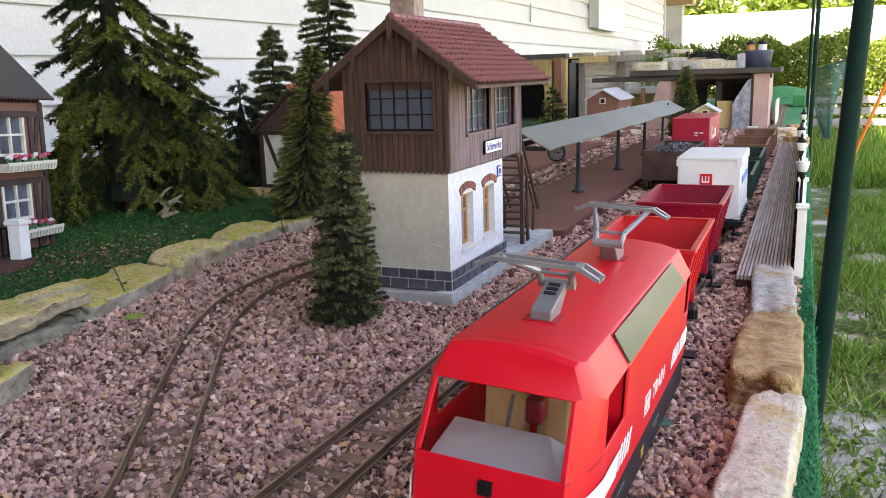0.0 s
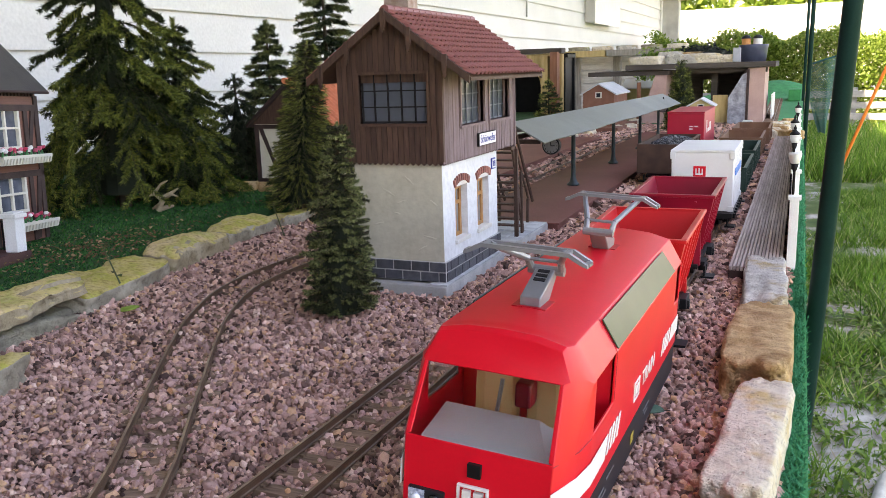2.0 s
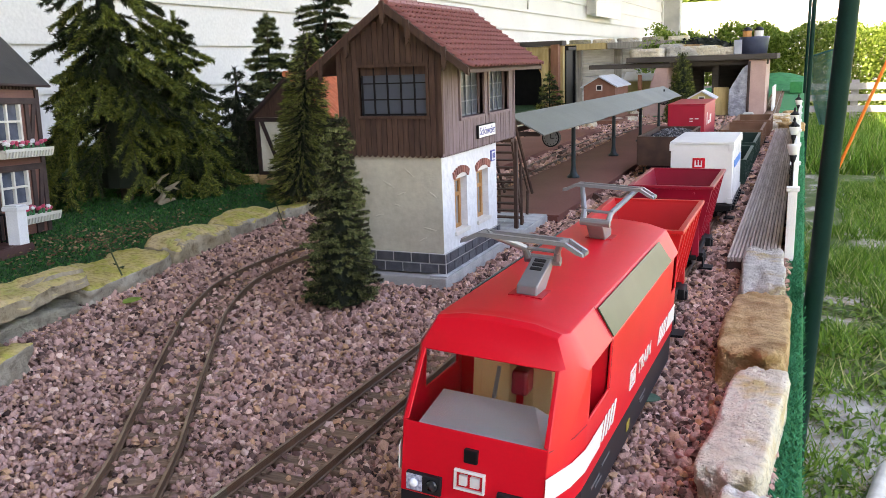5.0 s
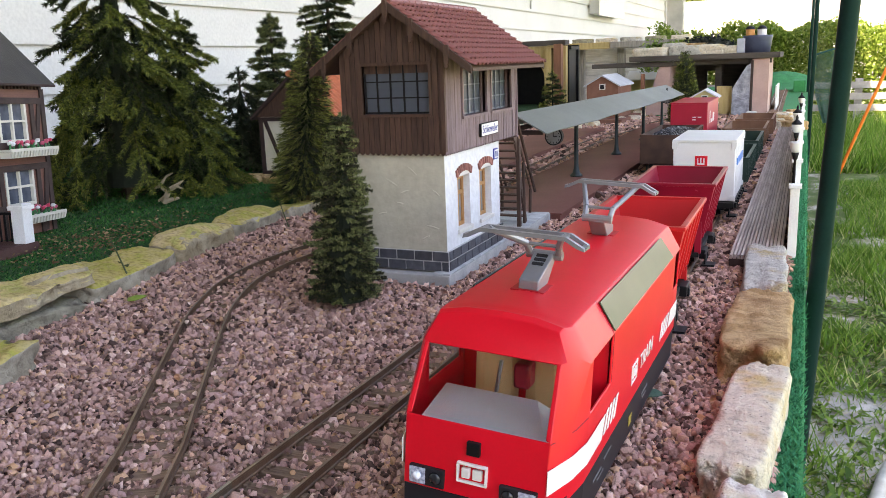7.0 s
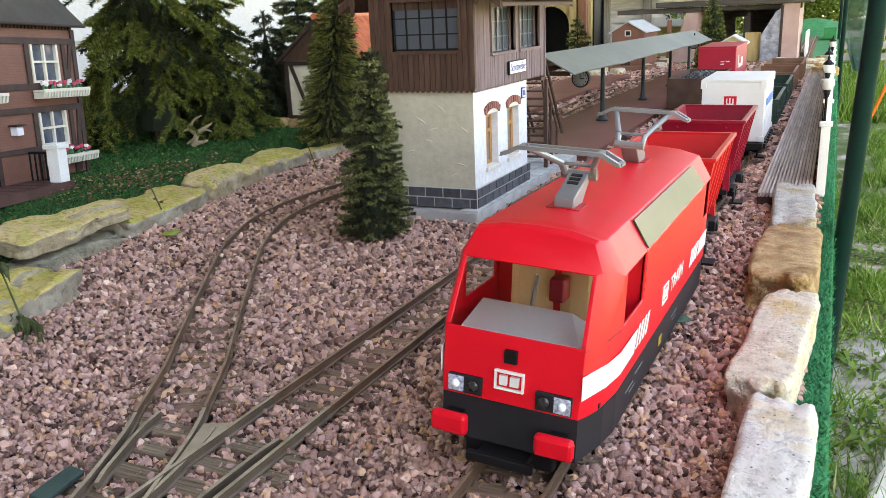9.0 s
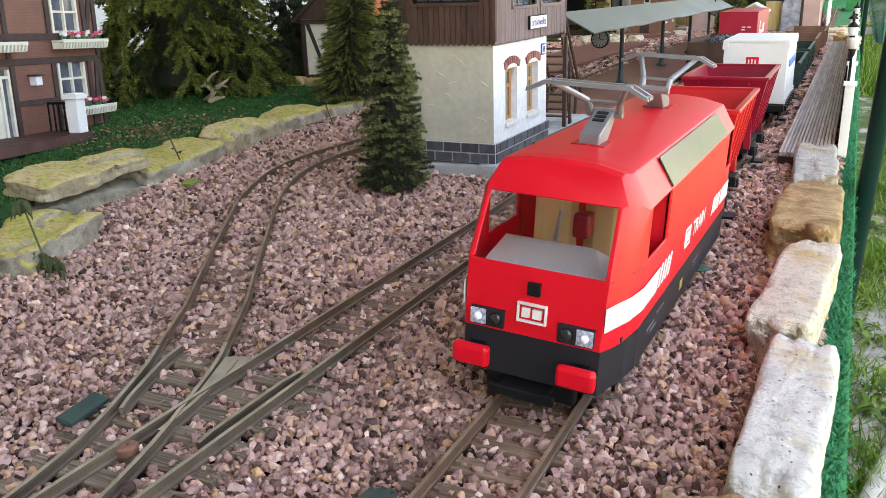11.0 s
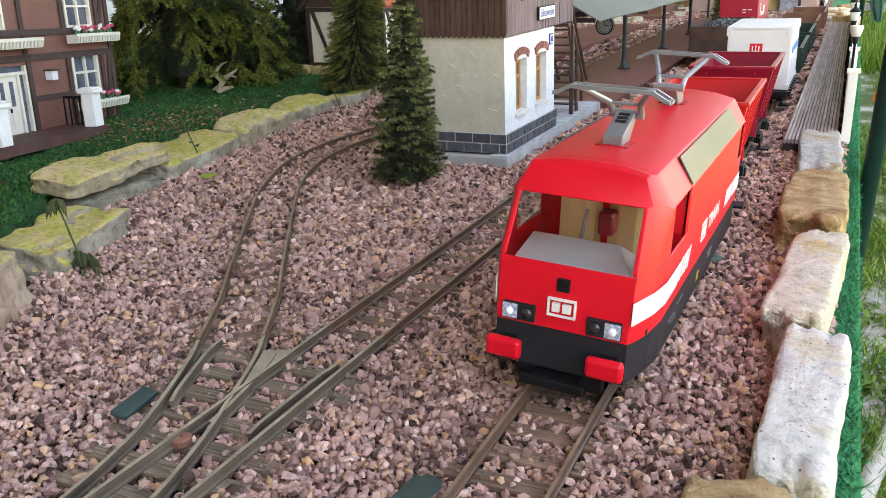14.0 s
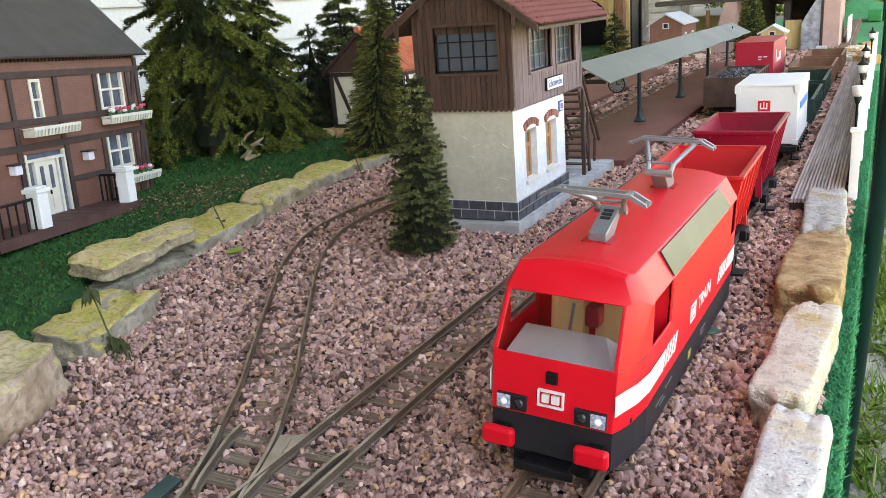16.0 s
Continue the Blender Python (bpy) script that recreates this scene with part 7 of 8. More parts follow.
l.new(cb.outputs["Y"], cc.inputs["X"])
l.new(cb.outputs["Z"], cc.inputs["Y"])
l.new(cc.outputs[0], br.inputs["Vector"])
nz = n.new("ShaderNodeTexNoise")
nz.inputs["Scale"].default_value = 35
l.new(tc.outputs["Object"], nz.inputs["Vector"])
hv = n.new("ShaderNodeHueSaturation")
l.new(br.outputs["Color"], hv.inputs["Color"])
mm_ = n.new("ShaderNodeMath")
mm_.operation = "MULTIPLY_ADD"
mm_.inputs[1].default_value, mm_.inputs[2].default_value = 0.5, 0.75
l.new(nz.outputs["Fac"], mm_.inputs[0])
l.new(mm_.outputs[0], hv.inputs["Value"])
l.new(hv.outputs["Color"], p.inputs["Base Color"])
bp = n.new("ShaderNodeBump")
bp.inputs["Strength"].default_value, bp.inputs["Distance"].default_value = 0.3, 0.0003
l.new(br.outputs["Fac"], bp.inputs["Height"])
bp.invert = True
l.new(bp.outputs["Normal"], p.inputs["Normal"])
p.inputs["Roughness"].default_value = 0.6
HOUSE_BRICK = m
part("front_wall", bm, HOUSE_BRICK, hs)
part("side_wall", boxes((-HD, -0.006, -0.006, 0.0, 0.0, HH)), BRICK_BROWN, hs)
part("side_wall", boxes((-HD, -0.006, -HW, -HW + 0.006, 0.0, HH)), BRICK_BROWN, hs)
part("rear_wall", boxes((-HD - 0.006, -HD, -HW, 0.0, 0.0, HH)), BRICK_BROWN, hs)
for y in (-0.006, -HW):
    b = bmesh.new()
    prism(b, [(-HD, HH), (-0.0, HH), (-HD / 2, HH + 0.135)], "y", y, y + 0.006)
    part("gable", b, BRICK_BROWN, hs)


def beam(y0, y1, z0, z1):
    return part("timber", boxes((0.0, 0.0028, y0, y1, z0, z1), bevel=0.0004), TIMBER, hs)


for z in (0.199, 0.133, 0.099):
    beam(-HW, 0.001, z, z + 0.0095)
for y in (-0.008, -HW):
    beam(y, y + 0.009, 0.0, HH - 0.006)
for y in (-0.206, -0.297, -0.38):
    beam(y, y + 0.0085, 0.1425, 0.199)
    beam(y, y + 0.0085, 0.1085, 0.133)
for y in (-0.117, -0.034):
    beam(y, y + 0.0085, 0.1425, 0.199)
    beam(y, y + 0.0085, 0.0, 0.099)
for y in (-0.203, -0.299):
    beam(y, y + 0.0085, 0.0, 0.099)
beam(-0.195, -0.117, 0.042, 0.05)
for ya, yb, za, zb in ((-0.012, -0.024, 0.199, 0.1425), (-0.010, -0.023, 0.099, 0.002), (-0.39, -0.43, 0.199, 0.1425)):
    b = bmesh.new()
    prism(b, [(ya - 0.004, za), (ya + 0.004, za), (yb + 0.004, zb), (yb - 0.004, zb)], "x", 0.0, 0.0026)
    part("brace", b, TIMBER, hs)
dent = [(0.0, 0.004, -HW + i * 0.0075, -HW + i * 0.0075 + 0.004, HH - 0.007, HH - 0.002) for i in range(58)]
part("cornice", boxes((0.0, 0.0065, -HW, 0.004, HH - 0.002, HH + 0.003), *dent), TIMBER, hs)
RZ2 = HH + 0.14
for s in (-1, 1):
    b = bmesh.new()
    ex = 0.014 if s > 0 else -HD - 0.014
    prism(b, [(-HD / 2, RZ2), (ex, HH + 0.001), (ex, HH - 0.003), (-HD / 2, RZ2 - 0.005)], "y", -HW - 0.012, 0.014)
    part("roof", b, SLATE, hs, "dark grey roof")
    if s < 0:
        part("chimney", boxes((-0.15, -0.118, -0.075, -0.045, RZ2 - 0.03, RZ2 + 0.05), bevel=0.001), RED_TILE, hs, "red brick chimney")
    part("gutter", rod(bmesh.new(), (ex, -HW - 0.012, HH - 0.001), (ex, 0.014, HH - 0.001), 0.0022, seg=8), TIMBER, hs)
WIN_CREAM = paint("cream_window_paint", (0.56, 0.54, 0.47), (0.64, 0.62, 0.54), 0.02, 0.5, 0)


def house_window(y0, y1, z0, z1, cols, rows):
    t, d = 0.0042, 0.002
    fr = [(-0.004, d, y0, y0 + t, z0, z1), (-0.004, d, y1 - t, y1, z0, z1), (-0.004, d, y0 + t, y1 - t, z0, z0 + t), (-0.004, d, y0 + t, y1 - t, z1 - t, z1)]
    w = part("window", boxes(*fr), WIN_CREAM, hs, "cream-framed window")
    bars = [(-0.003, 0.0012, y0 + (y1 - y0) * i / cols - 0.0016, y0 + (y1 - y0) * i / cols + 0.0016, z0 + t, z1 - t) for i in range(1, cols)]
    bars += [(-0.003, 0.0014, y0 + t, y1 - t, z0 + (z1 - z0) * i / rows - 0.0016, z0 + (z1 - z0) * i / rows + 0.0016) for i in range(1, rows)]
    part("glazing_bar", boxes(*bars), WIN_CREAM, w)
    for i in range(cols):
        for j in range(rows):
            part("pane", boxes((-0.0042, -0.0034, y0 + (y1 - y0) * i / cols, y0 + (y1 - y0) * (i + 1) / cols, z0 + (z1 - z0) * j / rows, z0 + (z1 - z0) * (j + 1) / rows)), BLUE_PANE, w)


# opaque panes; the bluish-grey reflection is in their colour
BLUE_PANE = paint("painted_reflection_pane", (0.05, 0.06, 0.08), (0.12, 0.14, 0.18), 0.02, 0.1, 0.0, spec=0.6)
house_window(*OPEN[0], 2, 2)
house_window(*OPEN[1], 2, 2)
house_window(*OPEN[2], 1, 2)
# door with side lights
y0, y1, z0, z1 = OPEN[3]
part("door_frame", boxes((-0.005, 0.0015, y0, y0 + 0.004, z0, z1), (-0.005, 0.0015, y1 - 0.004, y1, z0, z1), (-0.005, 0.0015, y0 + 0.004, y1 - 0.004, z1 - 0.012, z1 - 0.008), (-0.005, 0.0015, y0 + 0.016, y0 + 0.020, z0, z1 - 0.012), (-0.005, 0.0015, y1 - 0.020, y1 - 0.016, z0, z1 - 0.012)), WIN_CREAM, hs)
part("side_light", boxes((-0.0045, -0.0035, y0 + 0.004, y0 + 0.016, z0, z1 - 0.012)), BLUE_PANE, hs)
part("side_light", boxes((-0.0045, -0.0035, y1 - 0.016, y1 - 0.004, z0, z1 - 0.012)), BLUE_PANE, hs)
part("fan_light", boxes((-0.0045, -0.0035, y0 + 0.004, y1 - 0.004, z1 - 0.008, z1)), BLUE_PANE, hs)
door = part("door", boxes((-0.0045, -0.0015, y0 + 0.0205, y1 - 0.0205, z0, z1 - 0.0125)), WIN_CREAM, hs, "cream panelled double door")
ymid = (y0 + y1) / 2
part("door_panel", boxes(*[(-0.0014, -0.0004, ymid + s * 0.0092 - 0.006, ymid + s * 0.0092 + 0.006, z0 + 0.006, z0 + 0.03) for s in (-1, 1)], bevel=0.0006), WIN_CREAM, door)
for s in (-1, 1):
    part("door_glass", boxes((-0.0014, -0.0008, ymid + s * 0.0092 - 0.0035, ymid + s * 0.0092 + 0.0035, z0 + 0.038, z0 + 0.072)), BLUE_PANE, door)
part("door_handle", boxes((-0.0012, 0.001, ymid + 0.0005, ymid + 0.002, z0 + 0.03, z0 + 0.036)), BLACK, door)


def flower_box(y0, y1, z, flowers):
    f = thing("flower_box", "cream window box with pink and white flowers" if flowers else "cream balcony box on brackets, empty", "window box", HM, group="window boxes of the house")
    part("trough", boxes((0.003, 0.022, y0, y1, z - 0.003, z), (0.0215, 0.0235, y0, y1, z - 0.003, z + 0.0015), bevel=0.0004), WIN_CREAM, f)
    k = int((y1 - y0) / 0.0068)
    for i in range(k):
        y = y0 + (i + 0.5) * (y1 - y0) / k
        b = bmesh.new()
        prism(b, [(0.021, z - 0.003), (0.024, z - 0.003), (0.0215, z - 0.0115), (0.019, z - 0.0115)], "y", y - 0.0018, y + 0.0018)
        part("baluster", b, WIN_CREAM, f)
    part("back_board", boxes((0.003, 0.019, y0 + 0.001, y1 - 0.001, z - 0.0125, z - 0.0035)), WIN_CREAM, f)
    if flowers:
        r = random.Random(int(y0 * -1000))
        for i in range(16):
            y, x = r.uniform(y0 + 0.006, y0 + flowers), r.uniform(0.005, 0.019)
            zz = z + r.uniform(0.006, 0.012)
            b = bmesh.new()
            bmesh.ops.create_icosphere(b, subdivisions=1, radius=0.0042, matrix=pose(x, y, zz, r.uniform(0, 90), 0, 0) @ Matrix.Diagonal((1, 1, 0.6, 1)))
            for v in b.verts:
                v.co += v.normal * r.uniform(-0.001, 0.001)
            part("blossom", b, (PINK, ROSE, WHITE)[i % 3], f)
            part("leaf", rod(bmesh.new(), (x, y, z), (x + r.uniform(-0.004, 0.004), y, zz - 0.002), 0.002, 0.0008, 5), LEAF, f)


PINK = paint("pink_petal", (0.6, 0.09, 0.16), (0.7, 0.16, 0.24), 0.004, 0.5, 0)
ROSE = paint("rose_petal", (0.5, 0.03, 0.07), (0.6, 0.06, 0.12), 0.004, 0.5, 0)
LEAF = paint("bright_leaf", (0.02, 0.16, 0.06), (0.04, 0.22, 0.08), 0.01, 0.5, 0)
flower_box(-0.112, -0.003, 0.132, 0.095)
flower_box(-0.108, 0.0, 0.031, 0.09)
flower_box(-0.284, -0.186, 0.13, 0)
for z in (0.135, 0.035):
    part("side_bracket", boxes((-0.02, -0.012, 0.0, 0.009, z - 0.008, z + 0.002), (-0.022, -0.010, 0.006, 0.009, z + 0.002, z + 0.006)), WIN_CREAM, hs)
for y in (-0.16, -0.312):
    lp = part("wall_lamp", boxes((0.0, 0.012, y - 0.0065, y + 0.0065, 0.070, 0.083), bevel=0.001), paint("lamp_glass", (0.6, 0.62, 0.7), (0.68, 0.7, 0.78), 0.01, 0.3, 0), hs, "boxy wall lamp")
    part("lamp_hood", boxes((0.0, 0.015, y - 0.010, y + 0.010, 0.083, 0.0855)), TIMBER, lp)
# porch
PORCH_WOOD = paint("dark_porch_boards", (0.075, 0.036, 0.032), (0.11, 0.055, 0.048), 0.03, 0.6, 0.2, 0.002, spec=0.2)
porch = thing("house_porch", "brown boarded porch with white pillars and black railings", "porch", HM)
part("porch_floor", boxes((0.003, 0.07, -0.43, -0.135, -0.012, 0.0005)), PORCH_WOOD, porch)
for i in range(11):
    part("floor_board", boxes((0.003, 0.07, -0.43 + i * 0.0268, -0.4044 + i * 0.0268, 0.0005, 0.002)), PORCH_WOOD, porch)
for y in (-0.342, -0.152):
    b = boxes((0.05, 0.069, y - 0.010, y + 0.010, 0.002, 0.05), (0.047, 0.072, y - 0.013, y + 0.013, 0.05, 0.056), (0.05, 0.069, y - 0.0105, y + 0.0105, 0.056, 0.0585), bevel=0.001)
    part("pillar", b, FENCE_WHITE, porch, "white square pillar")
for ya, yb, xa, xb in ((-0.142, -0.142, 0.006, 0.05), (-0.425, -0.353, 0.06, 0.06)):
    part("handrail", rod(bmesh.new(), (xa, ya, 0.043), (xb, yb, 0.043), 0.0022, seg=6), BLACK, porch)
    for i in range(6):
        q = i / 5
        x, y = xa + (xb - xa) * q, ya + (yb - ya) * q
        part("baluster", rod(bmesh.new(), (x, y, 0.002), (x, y, 0.043), 0.0015, seg=6), BLACK, porch)

# ---- half-timbered shed behind the narrow conifer ----
shed = thing("half_timbered_shed", "small half-timbered shed with orange tiled roof", "model building", pose(-0.881, 1.80, 0.045))
CREAM_WALL = paint("cream_panel", (0.68, 0.64, 0.52), (0.76, 0.72, 0.6), 0.03, 0.8, 0.2)
part("wall", boxes((-0.1, 0.1, -0.06, 0.16, 0.0, 0.136)), CREAM_WALL, shed)
b = bmesh.new()
prism(b, [(-0.105, 0.133), (0.105, 0.133), (0, 0.218)], "y", -0.066, -0.058)
part("gable", b, BROWN_WOOD, shed, "brown boarded gable")
for s in (-1, 1):
    b = bmesh.new()
    prism(b, [(0, 0.226), (s * 0.113, 0.133), (s * 0.113, 0.126), (0, 0.217)], "y", -0.078, 0.175)
    part("roof_deck", b, TIMBER, shed)
ORANGE_TILE = paint("orange_tile", (0.5, 0.13, 0.06), (0.62, 0.19, 0.09), 0.02, 0.6, 0.2, 0.002, vary=0.15)
for r_ in range(10):
    d = (r_ + 0.5) / 10
    for c in range(17):
        x, z = 0.114 * d, 0.226 - 0.094 * d
        b = bmesh.new()
        rod(b, (x - 0.0075, -0.074 + c * 0.0154, z + 0.0085), (x + 0.0075, -0.074 + c * 0.0154, z - 0.0045), 0.0055, 0.0064, 7)
        part("roof_tile", b, ORANGE_TILE, shed)
part("ridge_cap", rod(bmesh.new(), (0, -0.08, 0.229), (0, 0.176, 0.229), 0.007, seg=10), ORANGE_TILE, shed)
for x in (-0.1015, 0.0915):
    part("timber", boxes((x, x + 0.01, -0.0632, -0.06, 0.0, 0.132)), TIMBER, shed)
for x0, x1 in ((-0.09, -0.052), (0.09, 0.052)):
    b = bmesh.new()
    prism(b, [(x0, 0.124), (x0 + (0.01 if x0 < 0 else -0.01), 0.124), (x1 + (0.008 if x0 < 0 else -0.008), 0.03), (x1, 0.03)], "y", -0.0628, -0.06)
    part("brace", b, TIMBER, shed)
for z in (0.0, 0.123):
    part("sill_timber", boxes((-0.1015, 0.1015, -0.0636, -0.06, z, z + 0.009)), TIMBER, shed)
for y in (-0.0632, 0.03, 0.15):
    part("timber", boxes((0.1, 0.1032, y, y + 0.01, 0.0, 0.13)), TIMBER, shed)
part("sill_timber", boxes((0.1, 0.1034, -0.0532, 0.15, 0.12, 0.129)), TIMBER, shed)
b = bmesh.new()
prism(b, [(-0.045, 0.12), (-0.036, 0.12), (0.006, 0.03), (-0.003, 0.03)], "x", 0.1, 0.1028)
part("brace", b, TIMBER, shed)
part("shed_base", boxes((-0.115, 0.115, -0.075, 0.17, -0.012, 0.001)), OCHRE, shed)

# driftwood ornament and wilted weeds
drift = thing("driftwood", "twisted pale driftwood piece on the turf", "driftwood", pose(-0.93, 1.348, 0.044, 0, 0, 20) @ Matrix.Diagonal((0.85, 0.85, 0.92, 1)))
b = bmesh.new()
for a_, c_, r1, r2 in (((0, 0, 0), (0.012, 0, 0.022), 0.006, 0.005), ((0.012, 0, 0.022), (-0.006, 0.002, 0.036), 0.005, 0.004), ((-0.006, 0.002, 0.036), (0.012, 0, 0.055), 0.004, 0.0015), ((0.010, 0, 0.024), (0.03, 0, 0.034), 0.005, 0.004), ((0.03, 0, 0.034), (0.048, 0.004, 0.045), 0.004, 0.001), ((0, 0, 0.003), (0.034, 0.004, 0.009), 0.006, 0.002), ((-0.006, 0.002, 0.036), (-0.018, 0, 0.03), 0.003, 0.001), ((0.012, 0, 0.055), (0.03, -0.006, 0.062), 0.0025, 0.001), ((0.003, 0, 0.012), (-0.014, 0.004, 0.004), 0.004, 0.002), ((0.03, 0, 0.034), (0.05, -0.01, 0.03), 0.003, 0.001)):
    rod(b, a_, c_, r1 * 1.1, r2 * 1.2, 8)
part("stem", b, paint("bleached_wood", (0.3, 0.23, 0.15), (0.45, 0.37, 0.26), 0.008, 0.8, 0.6, 0.0015), drift)


def weed(x, y, z, h, label, seed, droop, leaf=1.0):
    t = thing("weed", label, "plant", pose(x, y, z), group="weeds")
    r = random.Random(seed)
    top_ = Vector((-0.018, -0.004, h))
    part("stem", rod(bmesh.new(), (0, 0, -0.004), top_, 0.0011, 0.0007, 6), LEAF_DULL, t)
    few = droop < 0.5
    for i in range(4 if few else 44):
        q = top_ if i < (1 if few else 14) else Vector((r.uniform(-0.012, 0.012), r.uniform(-0.012, 0.012), 0.002)).lerp(top_, r.uniform(0.02, 0.35))
        b = bmesh.new()
        a = r.uniform(0, 6.28)
        ln = r.uniform(0.007, 0.016) * leaf
        e = q + Vector((math.cos(a) * ln * 0.5, math.sin(a) * ln * 0.5, -ln * droop))
        mid_ = (q + e) / 2 + Vector((math.cos(a) * 0.003, math.sin(a) * 0.003, 0.002))
        sd = Vector((-math.sin(a), math.cos(a), 0)) * 0.0021 * leaf
        v = [b.verts.new(c) for c in (q, mid_ + sd, e, mid_ - sd)]
        b.faces.new((v[0], v[1], v[2]))
        b.faces.new((v[0], v[2], v[3]))
        o = part("leaf", b, LEAF_DULL, t)
        o.modifiers.new("thick", "SOLIDIFY").thickness = 0.0004


LEAF_DULL = paint("wilted_leaf", (0.03, 0.045, 0.014), (0.085, 0.105, 0.04), 0.008, 0.7, 0.2)
weed(-0.428, 0.572, 0.012, 0.07, "wilted weed growing between border stones", 3, 0.9, 1.35)
weed(-0.592, 0.905, 0.044, 0.045, "thin weed growing on the stone border", 8, 0.2)
weed(-0.638, 1.33, 0.014, 0.055, "thin weed growing in the gravel edge", 12, 0.2)
k = 700
pts = []
litter = bmesh.new()
for i in range(k):
    x = random.gauss(-0.76, 0.07)
    y = random.gauss(1.06, 0.1) if i < 560 else random.uniform(0.6, 1.8)
    if x > edge_x(y) - 0.06:
        continue
    z = turf_z(x, y) + 0.006
    r1 = random.uniform(0.001, 0.0028)
    box(litter, -r1, r1, -r1 * 0.6, r1 * 0.6, -0.0003, 0.0003, m=pose(x, y, z, random.uniform(-30, 30), random.uniform(-30, 30), random.uniform(0, 360)))
solo("leaf_litter", litter, pieces("dry_leaf", [(0.0, (0.09, 0.05, 0.025)), (0.6, (0.2, 0.12, 0.06)), (1.0, (0.35, 0.25, 0.14))], bump=0), "brown dry leaf litter scattered on the turf", "leaf litter", "stuff")

# ---- far end: wooden tunnel portal, bridge, small buildings ----
YELLOW_WOOD = paint("yellow_timber", (0.42, 0.3, 0.12), (0.55, 0.41, 0.19), 0.05, 0.7, 0.3, 0.003, stretch=(4, 4, 0.5), vary=0.15)
RED_WOOD = paint("red_brown_timber", (0.2, 0.08, 0.045), (0.28, 0.12, 0.07), 0.05, 0.7, 0.3, 0.003, stretch=(4, 4, 0.5))
DARK_WOOD = paint("dark_old_timber", (0.05, 0.042, 0.036), (0.09, 0.075, 0.065), 0.06, 0.85, 0.4, 0.004, stretch=(0.5, 4, 4))
portal = thing("tunnel_portal", "timber tunnel portal with a dark arched mouth", "tunnel portal")
py0 = 4.5
arch = bmesh.new()
ax0, ax1, az = -1.33, -1.12, 0.19
outer = [(-1.42, 0.0), (-1.42, 0.36), (-1.0, 0.355), (-1.0, 0.0), (ax1, 0.0)] + [((ax0 + ax1) / 2 + (ax1 - ax0) / 2 * math.cos(q), az + 0.1 * math.sin(q)) for q in np.linspace(0, math.pi, 13)] + [(ax0, 0.0)]
prism(arch, outer, "y", py0, py0 + 0.03)
part("portal_wall", arch, YELLOW_WOOD, portal)
part("tunnel_back", boxes((-1.45, -0.98, py0 + 0.18, py0 + 0.2, 0, 0.36)), BLACK, portal)
part("tunnel_roof", boxes((-1.45, -0.98, py0 + 0.03, py0 + 0.18, 0.335, 0.352)), BLACK, portal)
part("tunnel_side", boxes((-1.45, -1.43, py0 + 0.03, py0 + 0.18, 0, 0.335)), BLACK, portal)
part("tunnel_side", boxes((-1.012, -0.992, py0 + 0.03, py0 + 0.18, 0, 0.335)), BLACK, portal)
part("post", boxes((-1.105, -1.07, py0 - 0.04, py0 - 0.002, 0, 0.345)), YELLOW_WOOD, portal)
part("post", boxes((-1.055, -1.015, py0 - 0.05, py0 - 0.002, 0, 0.365)), RED_WOOD, portal)
part("top_beam", boxes((-1.5, -1.0, py0 - 0.02, py0 + 0.06, 0.36, 0.385)), DARK_WOOD, portal)
solo("retaining_wall", boxes((-1.9, -0.5, 5.86, 5.95, -0.02, 0.355)), SIDING, "whitewashed wall behind the buildings", "wall", "structure")
hoarding = thing("board_hoarding", "whitewashed boards between weathered posts behind the buildings", "boarding")
WHITEWASH = paint("worn_whitewash", (0.5, 0.47, 0.42), (0.8, 0.78, 0.73), 0.05, 0.8, 0.4, 0.004, stretch=(0.5, 4, 3), vary=0.12)
GREY_POST = paint("grey_weathered_post", (0.2, 0.18, 0.155), (0.36, 0.33, 0.29), 0.05, 0.85, 0.4, 0.004, stretch=(4, 4, 0.5))
for i in range(4):
    for k in range(3):
        part("board", boxes((-1.89 + 0.465 * k, -1.435 + 0.465 * k, 5.838 + 0.003 * ((i + k) % 2), 5.856, -0.01 + 0.09 * i, 0.075 + 0.09 * i), bevel=0.002), WHITEWASH, hoarding)
for x, w in ((-1.62, 0.05), (-1.31, 0.085), (-1.0, 0.05), (-0.79, 0.06)):
    part("post", boxes((x, x + w, 5.79, 5.836, -0.01, 0.345), bevel=0.004), GREY_POST, hoarding)
shelf = thing("timber_shelf", "dark old planks lying along the wall", "plank shelf")
for i, (a, b_) in enumerate(((-1.9, -1.45), (-1.44, -1.02), (-1.01, -0.6))):
    part("plank", boxes((a, b_, 5.62, 5.8, 0.345, 0.385), bevel=0.003), (GREY_POST, YELLOW_WOOD, GREY_POST)[i], shelf)
for i in range(9):
    x = -1.85 + i * 0.16
    rock("block_stone", (0.13, 0.1, 0.03), pose(x, 5.7, 0.397), (GREYISH, MOSSY_GREY, CREAM)[i % 3], "grey stone block on the plank shelf", 90 + i, "blocks on the shelf", 4)

bridge = thing("stone_bridge", "timber-decked bridge on pink and grey piers", "model bridge")
PINK_PIER = paint("pink_pier", (0.42, 0.27, 0.24), (0.52, 0.35, 0.31), 0.06, 0.8, 0.2, 0.004)
ROCK_FACE = paint("grey_rock_face", (0.16, 0.17, 0.2), (0.42, 0.43, 0.48), 0.03, 0.9, 0.6, 0.01)
by_ = 4.3
part("deck_plank", boxes((-0.63, 0.058, by_, by_ + 0.55, 0.258, 0.284), bevel=0.003), DARK_WOOD, bridge)
